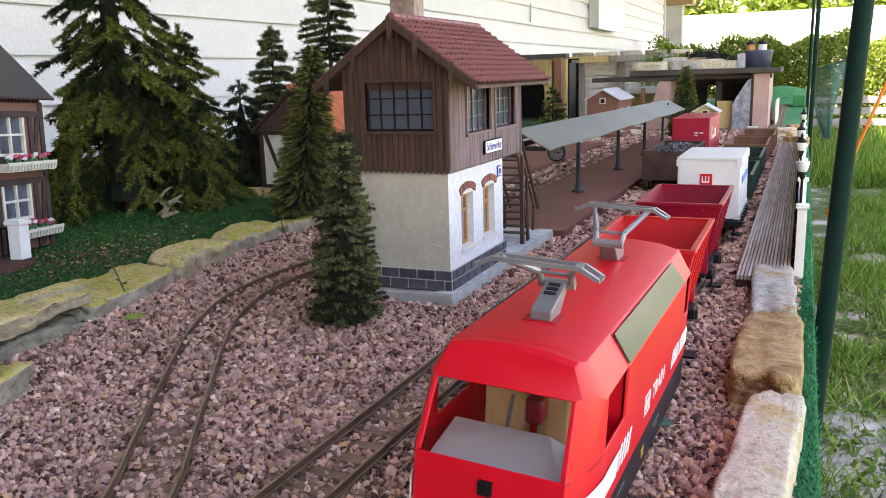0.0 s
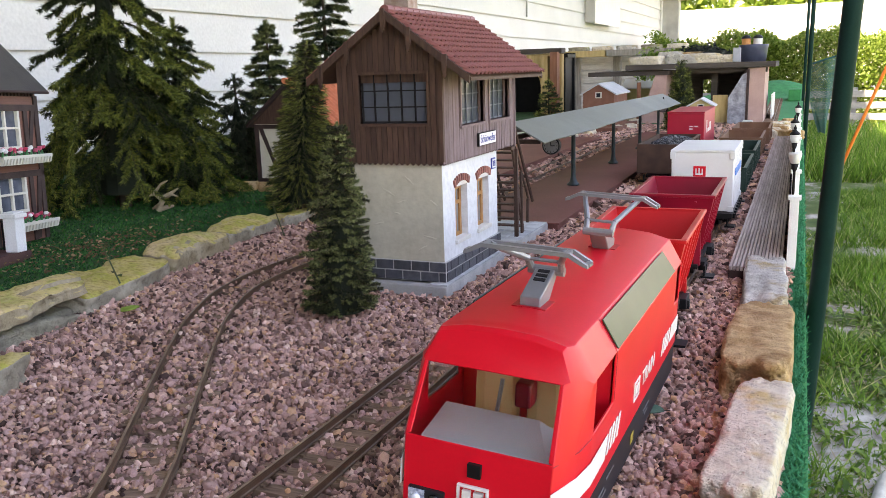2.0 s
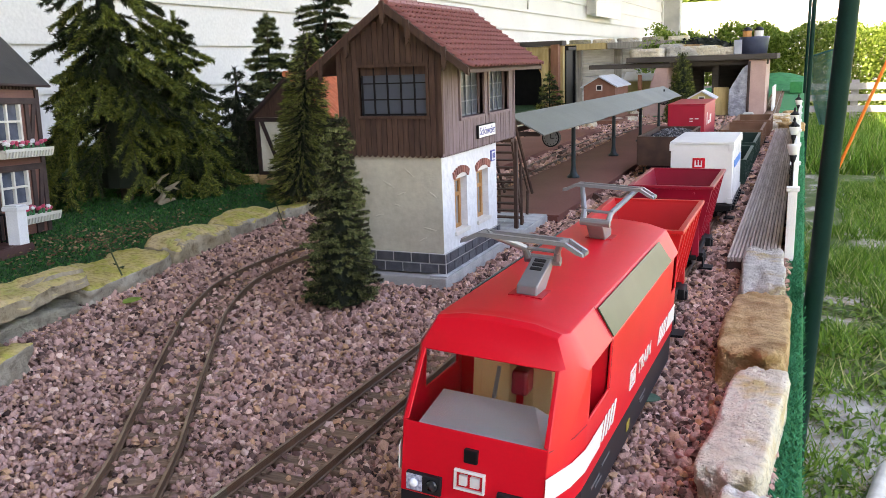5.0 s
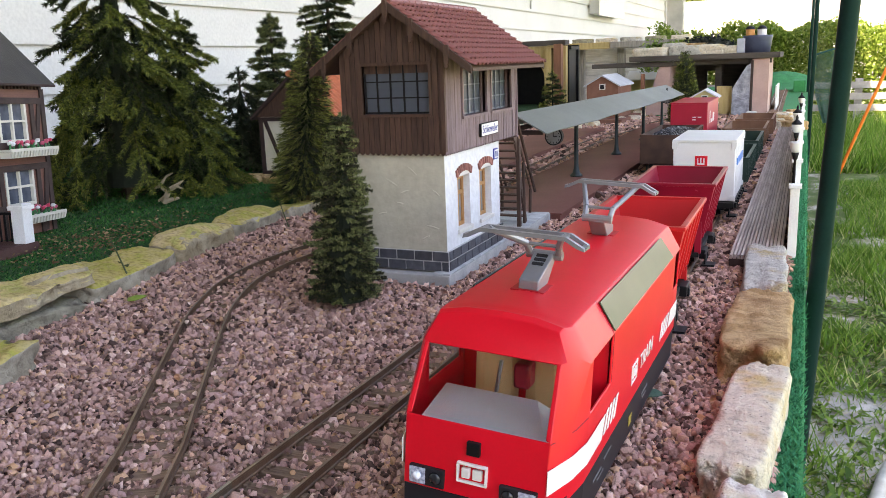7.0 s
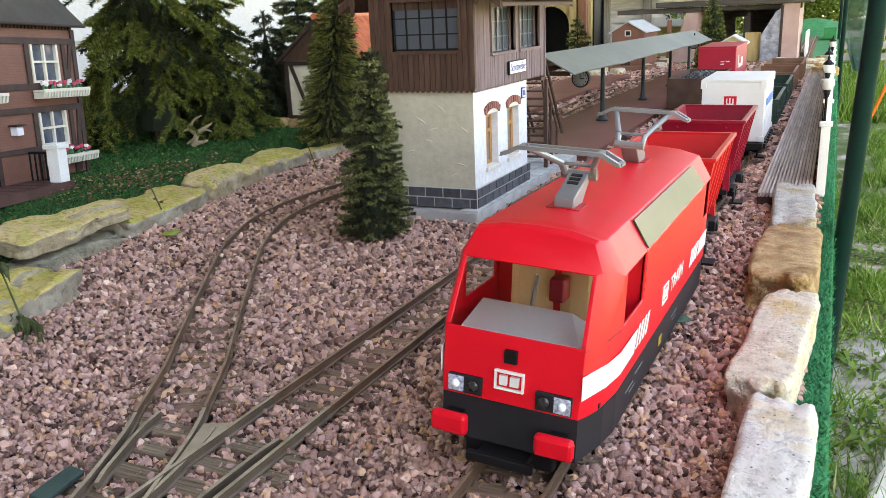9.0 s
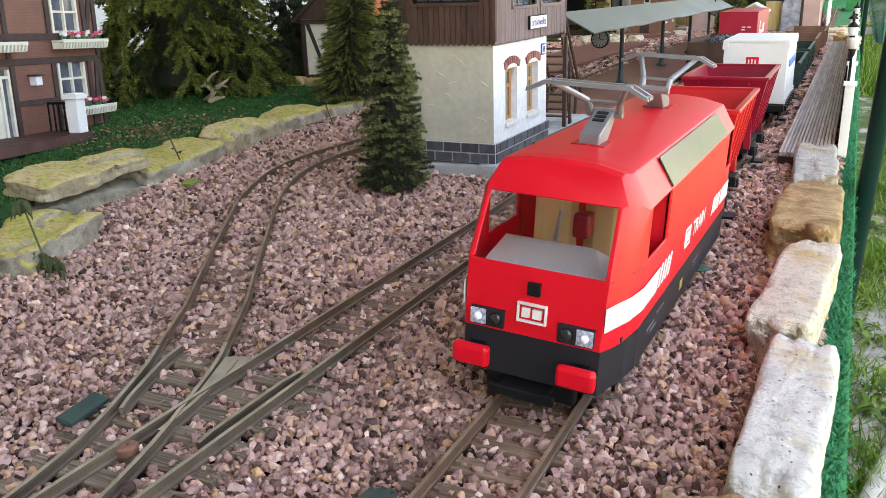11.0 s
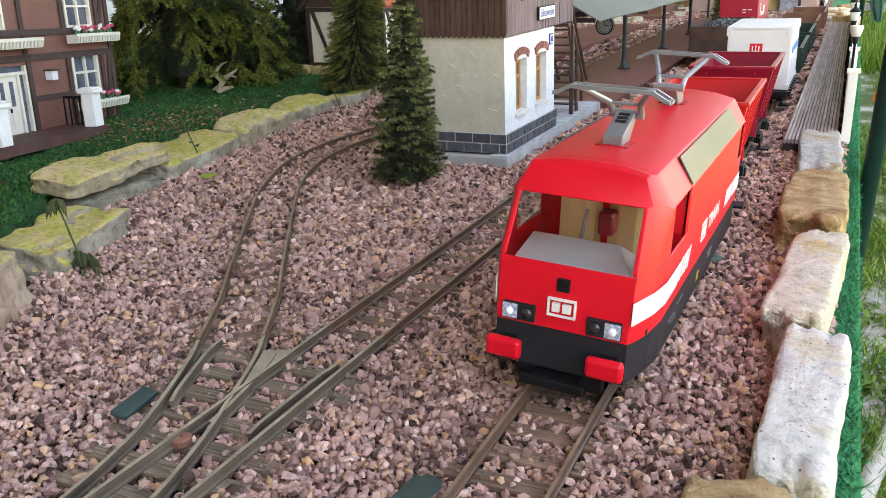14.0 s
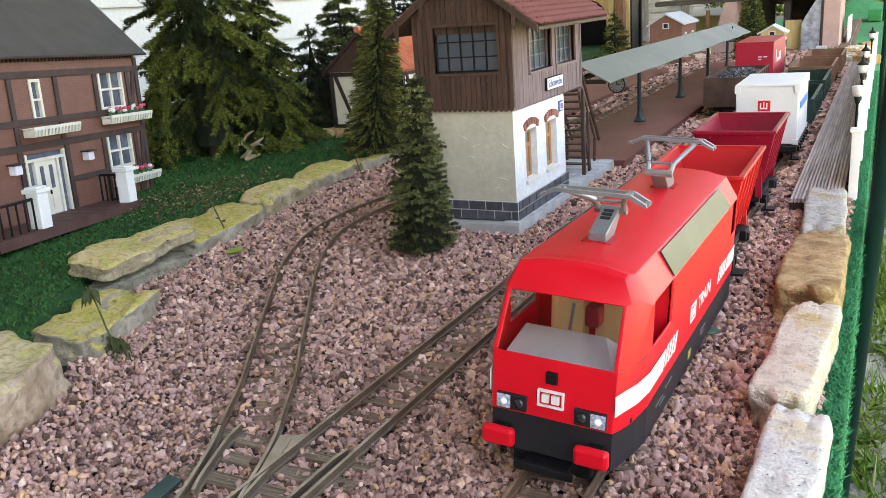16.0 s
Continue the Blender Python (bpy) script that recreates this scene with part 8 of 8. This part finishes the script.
part("deck_plank", boxes((-0.82, -0.42, by_ + 0.02, by_ + 0.5, 0.232, 0.254), bevel=0.003), DARK_WOOD, bridge)
part("cross_beam", boxes((-0.6, 0.02, by_ + 0.05, by_ + 0.09, 0.235, 0.256)), DARK_WOOD, bridge)
b = bmesh.new()
prism(b, [(-0.56, 0.0), (-0.44, 0.0), (-0.435, 0.232), (-0.49, 0.232)], "y", by_ + 0.03, by_ + 0.45)
part("pier", b, PINK_PIER, bridge, "slanting pink pier")
part("pier_trim", boxes((-0.575, -0.56, by_ + 0.02, by_ + 0.05, 0.0, 0.2)), RED_WOOD, bridge)
part("pier", boxes((-0.062, 0.012, by_ + 0.02, by_ + 0.5, 0.0, 0.256)), PINK_PIER, bridge, "upright pink pier")
b = bmesh.new()
prism(b, [(-0.145, 0.0), (-0.066, 0.0), (-0.066, 0.235), (-0.085, 0.225), (-0.145, 0.12)], "y", by_ - 0.005, by_ + 0.04)
part("rock_wing", b, ROCK_FACE, bridge, "grey rock-faced wing wall")
part("pier_edge", boxes((-0.066, -0.055, by_ - 0.008, by_ + 0.02, 0.0, 0.25)), TIMBER, bridge)
part("board_panel", boxes((-0.218, -0.15, by_ + 0.04, by_ + 0.055, 0.0, 0.132)), YELLOW_WOOD, bridge)
part("inner_post", boxes((-0.235, -0.205, by_ + 0.12, by_ + 0.15, 0.0, 0.256)), DARK_WOOD, bridge)
part("rear_panel", boxes((-0.44, -0.31, by_ + 0.4, by_ + 0.42, 0.0, 0.256), (-0.225, -0.06, by_ + 0.4, by_ + 0.42, 0.0, 0.256)), DARK_WOOD, bridge)
part("window_post", boxes((-0.316, -0.30, by_ + 0.38, by_ + 0.4, 0.0, 0.256), (-0.235, -0.222, by_ + 0.38, by_ + 0.4, 0.0, 0.256), (-0.30, -0.235, by_ + 0.38, by_ + 0.4, 0.2, 0.256)), DARK_WOOD, bridge)
for i, (x, sx, h, mt) in enumerate(((-0.54, 0.17, 0.045, CREAM), (-0.37, 0.16, 0.05, GREYISH), (-0.25, 0.13, 0.05, CREAM), (-0.15, 0.1, 0.04, CREAM), (-0.44, 0.12, 0.035, GREYISH), (-0.3, 0.16, 0.03, OCHRE))):
    rock("bridge_stone", (sx, 0.12, h), pose(x, by_ + 0.1 + 0.1 * (i > 3), 0.284 + h / 2 - 0.004 + (0.03 if i > 3 else 0)), mt, "flat pale stone lying on the bridge deck", 120 + i, "stones on the bridge", 6)
pot = thing("blue_planter", "dark blue round planter tub on the bridge", "planter")
b = bmesh.new()
lathe(b, [(0.058, 0), (0.066, 0.07), (0.068, 0.078), (0.062, 0.078), (0.058, 0.06)], 22, (-0.048, by_ + 0.1, 0.284))
part("tub", b, paint("planter_blue", (0.045, 0.055, 0.1), (0.07, 0.085, 0.14), 0.03, 0.4, 0), pot, smooth=True)
part("tub_side", boxes((-0.135, -0.1, by_ + 0.03, by_ + 0.1, 0.284, 0.35), bevel=0.004), paint("tub_grey", (0.3, 0.32, 0.36), (0.4, 0.42, 0.46), 0.03, 0.5, 0), pot)
for x, mt, lab in ((-0.082, paint("orange_ornament", (0.5, 0.2, 0.05), (0.6, 0.28, 0.1), 0.02, 0.5, 0), "small orange toy tower standing in the planter"), (-0.03, WHITE, "small white toy tower standing in the planter")):
    tw = thing("toy_tower", lab, "ornament", group="toy towers")
    b = bmesh.new()
    lathe(b, [(0.02, 0), (0.02, 0.026), (0.022, 0.03)], 12, (x, by_ + 0.1, 0.36))
    part("tower_wall", b, mt, tw)
    b = bmesh.new()
    lathe(b, [(0.024, 0), (0.016, 0.012), (0.008, 0.016), (0.001, 0.018)], 12, (x, by_ + 0.1, 0.39))
    part("tower_roof", b, CHARCOAL, tw)


def shrub(x, y, z, sx, sy, sz, label, seed, material, count=500, leaf=0.012):
    """Low bush of many small leaves over an uneven mound."""
    r = np.random.default_rng(seed)
    d = r.normal(0, 1, (count, 3))
    d /= np.linalg.norm(d, axis=1, keepdims=True)
    d[:, 2] = np.abs(d[:, 2])
    rad = r.uniform(0.55, 1.0, (count, 1)) * (1 + 0.25 * np.sin(d[:, :1] * 7 + seed) * np.cos(d[:, 1:2] * 5))
    c = d * rad * np.array([sx, sy, sz]) / 2 + np.array([x, y, z])
    u = r.normal(0, 1, (count, 3))
    u /= np.linalg.norm(u, axis=1, keepdims=True)
    w = np.cross(u, r.normal(0, 1, (count, 3)))
    w /= np.linalg.norm(w, axis=1, keepdims=True)
    ln = leaf * r.uniform(0.6, 1.3, (count, 1))
    v = np.stack([c - u * ln, c + w * ln * 0.45, c + u * ln, c - w * ln * 0.45], 1)
    me = bpy.data.meshes.new("foliage")
    me.vertices.add(4 * count)
    me.vertices.foreach_set("co", v.reshape(-1))
    me.loops.add(4 * count)
    me.loops.foreach_set("vertex_index", np.arange(4 * count))
    me.polygons.add(count)
    me.polygons.foreach_set("loop_start", np.arange(0, 4 * count, 4))
    me.polygons.foreach_set("use_smooth", np.zeros(count, bool))
    me.update(calc_edges=True)
    me.materials.append(material)
    return me


def bush(name, x, y, z, sx, sy, sz, label, seed, material, count, leaf, group="", kind=""):
    ob = new(name, shrub(x, y, z, sx, sy, sz, label, seed, material, count, leaf))
    return tagged(ob, label, "shrub" if name != "hedge" else "hedge", group, kind)


DARK_LEAF = pieces("dark_leaf", [(0.0, (0.012, 0.02, 0.016)), (0.6, (0.035, 0.045, 0.04)), (1.0, (0.08, 0.09, 0.08))], bump=0)
HEDGE_LEAF = leafy("hedge_leaf", [(0.0, (0.08, 0.15, 0.018)), (0.5, (0.17, 0.27, 0.04)), (1.0, (0.3, 0.38, 0.09))], through_light=0.5)
GREEN_LEAF = leafy("fresh_leaf", [(0.0, (0.05, 0.11, 0.015)), (0.5, (0.12, 0.22, 0.03)), (1.0, (0.3, 0.42, 0.09))], rough=0.5)
bush("succulent", -0.30, by_ + 0.25, 0.31, 0.26, 0.15, 0.13, "dark grey-green succulent mat on the bridge", 31, DARK_LEAF, 900, 0.012, "plants on the bridge")
bush("succulent", -0.46, by_ + 0.2, 0.32, 0.2, 0.1, 0.06, "green mossy cushion on the bridge", 32, GREEN_LEAF, 500, 0.01, "plants on the bridge")
bush("succulent", -0.22, by_ + 0.1, 0.325, 0.14, 0.1, 0.05, "dark moss cushion on the bridge", 33, DARK_LEAF, 400, 0.01, "plants on the bridge")
bush("leafy_plant", -0.62, by_ + 0.6, 0.2, 0.16, 0.16, 0.42, "leafy green plant behind the bridge", 34, GREEN_LEAF, 420, 0.012, "plants behind the bridge")


def cottage(x, y, w, d, h, rise, wall, roof, label, base=0.0, turn=0):
    t = thing("model_cottage", label, "model building", pose(x, y, base, 0, 0, turn), group="far model buildings")
    part("wall", boxes((-w / 2, w / 2, 0, d, 0, h)), wall, t)
    b = bmesh.new()
    prism(b, [(-w / 2, h), (w / 2, h), (0, h + rise)], "y", 0.0, d)
    part("gable", b, wall, t)
    for s in (-1, 1):
        b = bmesh.new()
        e = s * (w / 2 + 0.012)
        ze = h - 0.012 * rise / (w / 2)
        prism(b, [(0, h + rise + 0.006), (e, ze + 0.006), (e, ze), (0, h + rise)], "y", -0.014, d + 0.014)
        part("roof", b, roof, t)
    win = part("window", boxes((-0.014, 0.014, -0.003, 0, h - 0.02, h + 0.006)), REVEAL, t)
    part("pane", boxes((-0.009, 0.009, -0.004, -0.003, h - 0.016, h + 0.002)), DARK_PANE, win)
    dr = part("door", boxes((-w * 0.05 - 0.02, -w * 0.05 + 0.02, -0.003, 0, 0.0, 0.07)), TIMBER, t)
    for s in (-1, 1):
        win = part("window", boxes((w / 2, w / 2 + 0.003, d * (0.5 + 0.25 * s) - 0.02, d * (0.5 + 0.25 * s) + 0.02, h * 0.35, h * 0.75)), REVEAL, t)
        part("pane", boxes((w / 2 + 0.003, w / 2 + 0.004, d * (0.5 + 0.25 * s) - 0.015, d * (0.5 + 0.25 * s) + 0.015, h * 0.4, h * 0.7)), DARK_PANE, win)
    return t


PALE_ROOF = paint("pale_grey_roof", (0.5, 0.52, 0.54), (0.6, 0.62, 0.64), 0.05, 0.5, 0.1)
YELLOW_WALL = paint("yellow_wall", (0.5, 0.42, 0.18), (0.58, 0.5, 0.24), 0.05, 0.8, 0.1)
cottage(-0.66, 3.85, 0.14, 0.3, 0.165, 0.04, BRICK_BROWN, PALE_ROOF, "brown model cottage with pale grey roof")
cottage(-0.55, 5.0, 0.16, 0.2, 0.16, 0.04, YELLOW_WALL, WHITE, "yellow model cottage with white roof", turn=90)
cottage(-0.215, 3.8, 0.09, 0.1, 0.11, 0.025, YELLOW_WALL, PALE_ROOF, "small model hut with pale roof")
solo("cottage_base", boxes((-0.76, -0.55, 3.74, 4.2, -0.004, 0.02)), BRICK_BROWN, "brown base slab under the model cottage", "slab")
post_ = thing("buffer_post", "small grey concrete post beside the far track", "post")
part("post_body", boxes((-0.045, -0.005, 3.75, 3.78, -0.004, 0.05), bevel=0.006), CONCRETE, post_)
solo("white_board", boxes((0.035, 0.042, 4.6, 5.0, 0.0, 0.12)), WHITE, "small white board beside the far track", "board")
solo("green_box", boxes((0.09, 0.17, 6.6, 7.0, 0.0, 0.08), bevel=0.004), CARPET, "bright green carpet-covered block at the far end", "block")

# ---- posts, netting and yard beyond the table ----
for x, y, lean, back, r_, lab in ((0.198, 1.166, 0.043, -0.029, 0.0101, "thick dark green coated steel fence post"), (0.198, 4.4, 0.006, 0.0, 0.01, "dark green coated steel fence post further off"), (0.187, 6.6, 0.004, 0.0, 0.01, "dark green coated steel fence post further off")):
    po = thing("fence_post", lab, "fence post", group="green fence posts")
    low, high = FLOOR_Z - 0.05, 2.2
    part("tube", rod(bmesh.new(), (x + lean * low, y + back * low, low), (x + lean * high, y + back * high, high), r_, seg=20), POLE_GREEN, po, smooth=True)
    part("foot", rod(bmesh.new(), (x + lean * FLOOR_Z, y + back * FLOOR_Z, FLOOR_Z - 0.02), (x + lean * FLOOR_Z, y + back * FLOOR_Z, FLOOR_Z + 0.03), r_ * 1.5, seg=14), POLE_GREEN, po)
net = thing("garden_net", "dark green garden netting draped beyond the layout", "netting")
NET = paint("net_green", (0.012, 0.09, 0.078), (0.02, 0.13, 0.11), 0.05, 0.6, 0)
b = bmesh.new()
def net_at(u, v):
    return Vector((0.29 + (u - 0.45) * (0.035 + 0.16 * v) - 0.02 * math.sin(v * 3), 5.4 + 0.05 * math.sin(u * 5.0 + v * 2), -0.13 + (0.385 + 0.06 * u) * v))
for i in range(22):
    for j in range(44):
        p_ = net_at(i / 22, j / 44)
        for q_ in (net_at((i + 1) / 22, (j + 1) / 44), net_at((i + 1) / 22, max(0, j - 1) / 44)):
            rod(b, p_, q_, 0.0013, 0.0013, 3, False)
part("net_cord", b, NET, net)
part("net_hem", rod(bmesh.new(), net_at(0, 1.0), net_at(1, 1.0), 0.006, seg=6), NET, net)
part("net_stake", rod(bmesh.new(), (0.36, 5.44, FLOOR_Z), (0.372, 5.42, 0.33), 0.006, seg=8), NET, net)
stick = thing("orange_stake", "bright orange plastic stake leaning in the grass", "stake")
part("stake_rod", rod(bmesh.new(), (0.325, 5.45, FLOOR_Z), (0.725, 5.45, 0.59), 0.009, seg=8), paint("orange_plastic", (0.75, 0.16, 0.02), (0.82, 0.2, 0.03), 0.05, 0.4, 0), stick)
tube = thing("white_pipe", "dirty white plastic pipe lying on the soil", "pipe")
part("tube", rod(bmesh.new(), (0.24, 1.27, FLOOR_Z + 0.035), (0.372, 1.9, FLOOR_Z + 0.03), 0.0165, seg=12), paint("dirty_white_pipe", (0.45, 0.43, 0.38), (0.6, 0.58, 0.53), 0.03, 0.6, 0.1), tube, smooth=True)
fence2 = thing("yard_fence", "grey weathered rail fence across the yard", "fence")
FENCE_GREY = paint("grey_fence", (0.22, 0.21, 0.2), (0.36, 0.35, 0.33), 0.1, 0.8, 0.2)
for i in range(14):
    part("fence_post", boxes((-1.5 + i * 1.1, -1.42 + i * 1.1, 11.0, 11.08, FLOOR_Z, -0.05)), FENCE_GREY, fence2)
for z in (-0.42, -0.29, -0.16):
    part("fence_rail", boxes((-2, 14, 10.96, 11.0, z, z + 0.075)), FENCE_GREY, fence2)
for i in range(3):
    ob = new("hedge", shrub(-0.9 + i * 1.5, 12.2, FLOOR_Z, 1, 1, 1, "", 60 + i, HEDGE_LEAF, 24000, 0.027))
    co = np.empty(24000 * 12)
    ob.data.vertices.foreach_get("co", co)
    co = co.reshape(-1, 4, 3)
    mid_ = co.mean(1, keepdims=True)
    r = np.random.default_rng(90 + i)
    hx = r.uniform(-0.85, 0.85, 24000)
    crest = 1.2 + 0.07 * np.sin(hx * 5 + i * 2) + 0.04 * np.sin(hx * 13 + i)
    spot = np.stack([hx - 0.9 + i * 1.5, 12.2 + r.uniform(-0.5, 0.5, 24000), FLOOR_Z + crest * r.uniform(0, 1, 24000) ** 0.7 + r.normal(0, 0.025, 24000)], 1)
    ob.data.vertices.foreach_set("co", (co - mid_ + spot[:, None, :]).reshape(-1))
    tagged(ob, "bright sunlit clipped hedge with many small leaves", "hedge", "hedge")
BRIGHT_WALL = paint("sunlit_white_wall", (0.78, 0.78, 0.76), (0.84, 0.84, 0.82), 0.5, 0.6, 0.05, 0.02)
solo("far_building", boxes((-10, 25, 17, 17.4, FLOOR_Z, 1.28)), BRIGHT_WALL, "long pale rendered wall of a neighbouring building", "wall", "structure")
for i in range(5):
    bush("tree_crown", -5 + i * 2.4, 19.5 + (i % 3) * 0.6, FLOOR_Z, 3.6, 2.0, 6.6 + (i % 2), "tall sunlit leafy shrub behind the neighbouring wall", 80 + i, HEDGE_LEAF, 5000, 0.13, "far foliage")

# ---- gravel ----
MX0, MY0, CELL = -1.0, 0.1, 0.001
mask = np.zeros((4500, 1250), np.uint8)


def mark(x, y, r, value=1):
    i0, i1 = int((x - r - MX0) / CELL), int((x + r - MX0) / CELL) + 1
    j0, j1 = int((y - r - MY0) / CELL), int((y + r - MY0) / CELL) + 1
    if i1 > 0 and j1 > 0 and i0 < mask.shape[1] and j0 < mask.shape[0]:
        mask[max(0, j0):j1, max(0, i0):i1] |= value


def block(x0, x1, y0, y1, value=1):
    mask[max(0, int((y0 - MY0) / CELL)):max(0, int((y1 - MY0) / CELL)), max(0, int((x0 - MX0) / CELL)):max(0, int((x1 - MX0) / CELL))] |= value


for ln in RAIL_LINES:
    for a, b in zip(ln, ln[1:]):
        d = math.dist(a, b)
        for q in range(max(1, int(d / 0.0015))):
            t = q * 0.0015 / d
            mark(a[0] + (b[0] - a[0]) * t, a[1] + (b[1] - a[1]) * t, 0.0019)
for x, y, tx, ty in SLEEPER_SPOTS:
    for q in np.linspace(-0.022, 0.022, 16):
        mark(x + ty * q, y - tx * q, 0.005, 6 if x < -0.235 and (0.7 < y < 0.92 or y > 1.06) else 2)
        if abs(q) < 0.018 and x > -0.235:
            mark(x + ty * q, y - tx * q, 0.014, 8)
block(-0.42, -0.231, 1.088, 1.553)
block(-0.415, -0.213, 1.555, 3.6)
block(0.094, 0.16, 1.285, 3.38)
block(-0.77, -0.545, 1.75, 3.4)


def heap(name, x0, x1, y0, y1, step, size, layers, label, round_=True):
    out = []
    for layer, share in layers:
        xs, ys = np.meshgrid(np.arange(x0, x1, step), np.arange(y0, y1, step))
        k = xs.size
        x = (xs.ravel() + rng.uniform(-0.5, 0.5, k) * step * 1.2)
        y = (ys.ravel() + rng.uniform(-0.5, 0.5, k) * step * 1.2)
        use = rng.uniform(0, 1, k) < share
        ex = np.array([edge_x(v) for v in np.arange(y0 - 0.1, y1 + 0.1, 0.01)])
        use &= x > ex[np.clip(((y - y0 + 0.1) / 0.01).astype(int), 0, len(ex) - 1)] - 0.03
        i = np.clip(((x - MX0) / CELL).astype(int), 0, mask.shape[1] - 1)
        j = np.clip(((y - MY0) / CELL).astype(int), 0, mask.shape[0] - 1)
        mk = mask[j, i]
        inside = (y > MY0)
        use &= ~(((mk & 1) > 0) & inside)
        on_sleeper = ((mk & 2) > 0) & inside
        use &= ~(on_sleeper & (rng.uniform(0, 1, k) < np.where((mk & 4) > 0, 0.5, 0.88)))
        use &= ~(((mk & 8) > 0) & inside & (layer > 1))
        x, y = x[use], y[use]
        lift = np.where(on_sleeper[use], 0.004, 0.0) - np.where(((mk & 8) > 0)[use] & inside[use], 0.0007, 0.0)
        rise = 0.017 * np.clip((ex[np.clip(((y - y0 + 0.1) / 0.01).astype(int), 0, len(ex) - 1)] + 0.09 - x) / 0.09, 0, 1)
        out.append(np.stack([x, y, -0.0022 + lift + rise + layer * 0.0027 + rng.uniform(-0.0018, 0.0018, len(x))], 1))
    c = np.concatenate(out)
    k = len(c)
    if round_:
        six, four = np.radians(np.arange(6) * 60.0), np.radians(np.arange(4) * 90.0 + 30)
        corner = np.array([(math.cos(q), math.sin(q), -0.35) for q in six] + [(0.62 * math.cos(q), 0.62 * math.sin(q), 0.8) for q in four])
        shape = np.array([(0, 1, 6), (1, 7, 6), (1, 2, 7), (2, 3, 7), (3, 8, 7), (3, 4, 8), (4, 9, 8), (4, 5, 9), (5, 0, 9), (0, 6, 9), (6, 7, 8), (6, 8, 9)])
        v = corner[None] * (1 + rng.uniform(-0.26, 0.2, (k, 10, 1))) + rng.uniform(-0.17, 0.17, (k, 10, 3))
    else:
        corner = np.array([(-1, -1, -1), (1, -1, -1), (1, 1, -1), (-1, 1, -1), (-1, -1, 1), (1, -1, 1), (1, 1, 1), (-1, 1, 1)], float)
        shape = np.array([(4, 5, 6, 7), (0, 1, 5, 4), (1, 2, 6, 5), (2, 3, 7, 6), (3, 0, 4, 7)])
        v = corner[None] * rng.uniform(0.45, 1.0, (k, 8, 3))
    big = size * np.exp(rng.normal(0, 0.25, (k, 1, 1)))
    v *= np.stack([rng.uniform(0.9, 1.45, k), rng.uniform(0.6, 0.95, k), rng.uniform(0.75, 1.2, k)], 1)[:, None, :] * big / 2
    q = rng.normal(0, 1, (k, 4)) * np.array([1, 0.36, 0.36, 1])
    q /= np.linalg.norm(q, axis=1, keepdims=True)
    w, a, b, g = q.T
    R = np.stack([1 - 2 * (b * b + g * g), 2 * (a * b - g * w), 2 * (a * g + b * w), 2 * (a * b + g * w), 1 - 2 * (a * a + g * g), 2 * (b * g - a * w), 2 * (a * g - b * w), 2 * (b * g + a * w), 1 - 2 * (a * a + b * b)], 1).reshape(k, 3, 3)
    v = np.einsum("kij,knj->kni", R, v) + c[:, None, :]
    nv, (nf, fc) = len(corner), shape.shape
    f = (shape[None] + nv * np.arange(k)[:, None, None]).reshape(-1)
    me = bpy.data.meshes.new(name)
    me.vertices.add(nv * k)
    me.vertices.foreach_set("co", v.reshape(-1))
    me.loops.add(nf * fc * k)
    me.loops.foreach_set("vertex_index", f)
    me.polygons.add(nf * k)
    me.polygons.foreach_set("loop_start", np.arange(0, nf * fc * k, fc))
    me.polygons.foreach_set("use_smooth", np.repeat(rng.uniform(0, 1, k) < (0.6 if round_ else 0), nf))
    me.update(calc_edges=True)
    me.materials.append(GRAVEL)
    return tagged(new(name, me), label, "gravel", "", "stuff")


heap("gravel", -0.58, 0.168, 0.27, 0.66, 0.0035, 0.0047, ((0, 0.95), (1, 0.8), (2, 0.2)), "mauve and pink crushed stone gravel around the tracks")
heap("gravel", -0.69, 0.168, 0.66, 1.2, 0.0042, 0.0056, ((0, 0.9), (1, 0.8), (2, 0.16)), "mauve and pink crushed stone gravel between the tracks")
heap("gravel", -0.74, 0.168, 1.2, 1.62, 0.0049, 0.0068, ((0, 0.9), (1, 0.6)), "mauve and pink crushed stone gravel beside the signal box", False)
heap("gravel", -0.95, 0.168, 1.62, 4.2, 0.0094, 0.0118, ((0, 1.0), (1, 0.25)), "mauve and pink crushed stone gravel beyond the signal box", False)
heap("gravel", -0.45, 0.168, -0.9, 0.27, 0.0125, 0.0155, ((0, 1.0), (1, 0.3)), "mauve and pink crushed stone gravel at the near end", False)
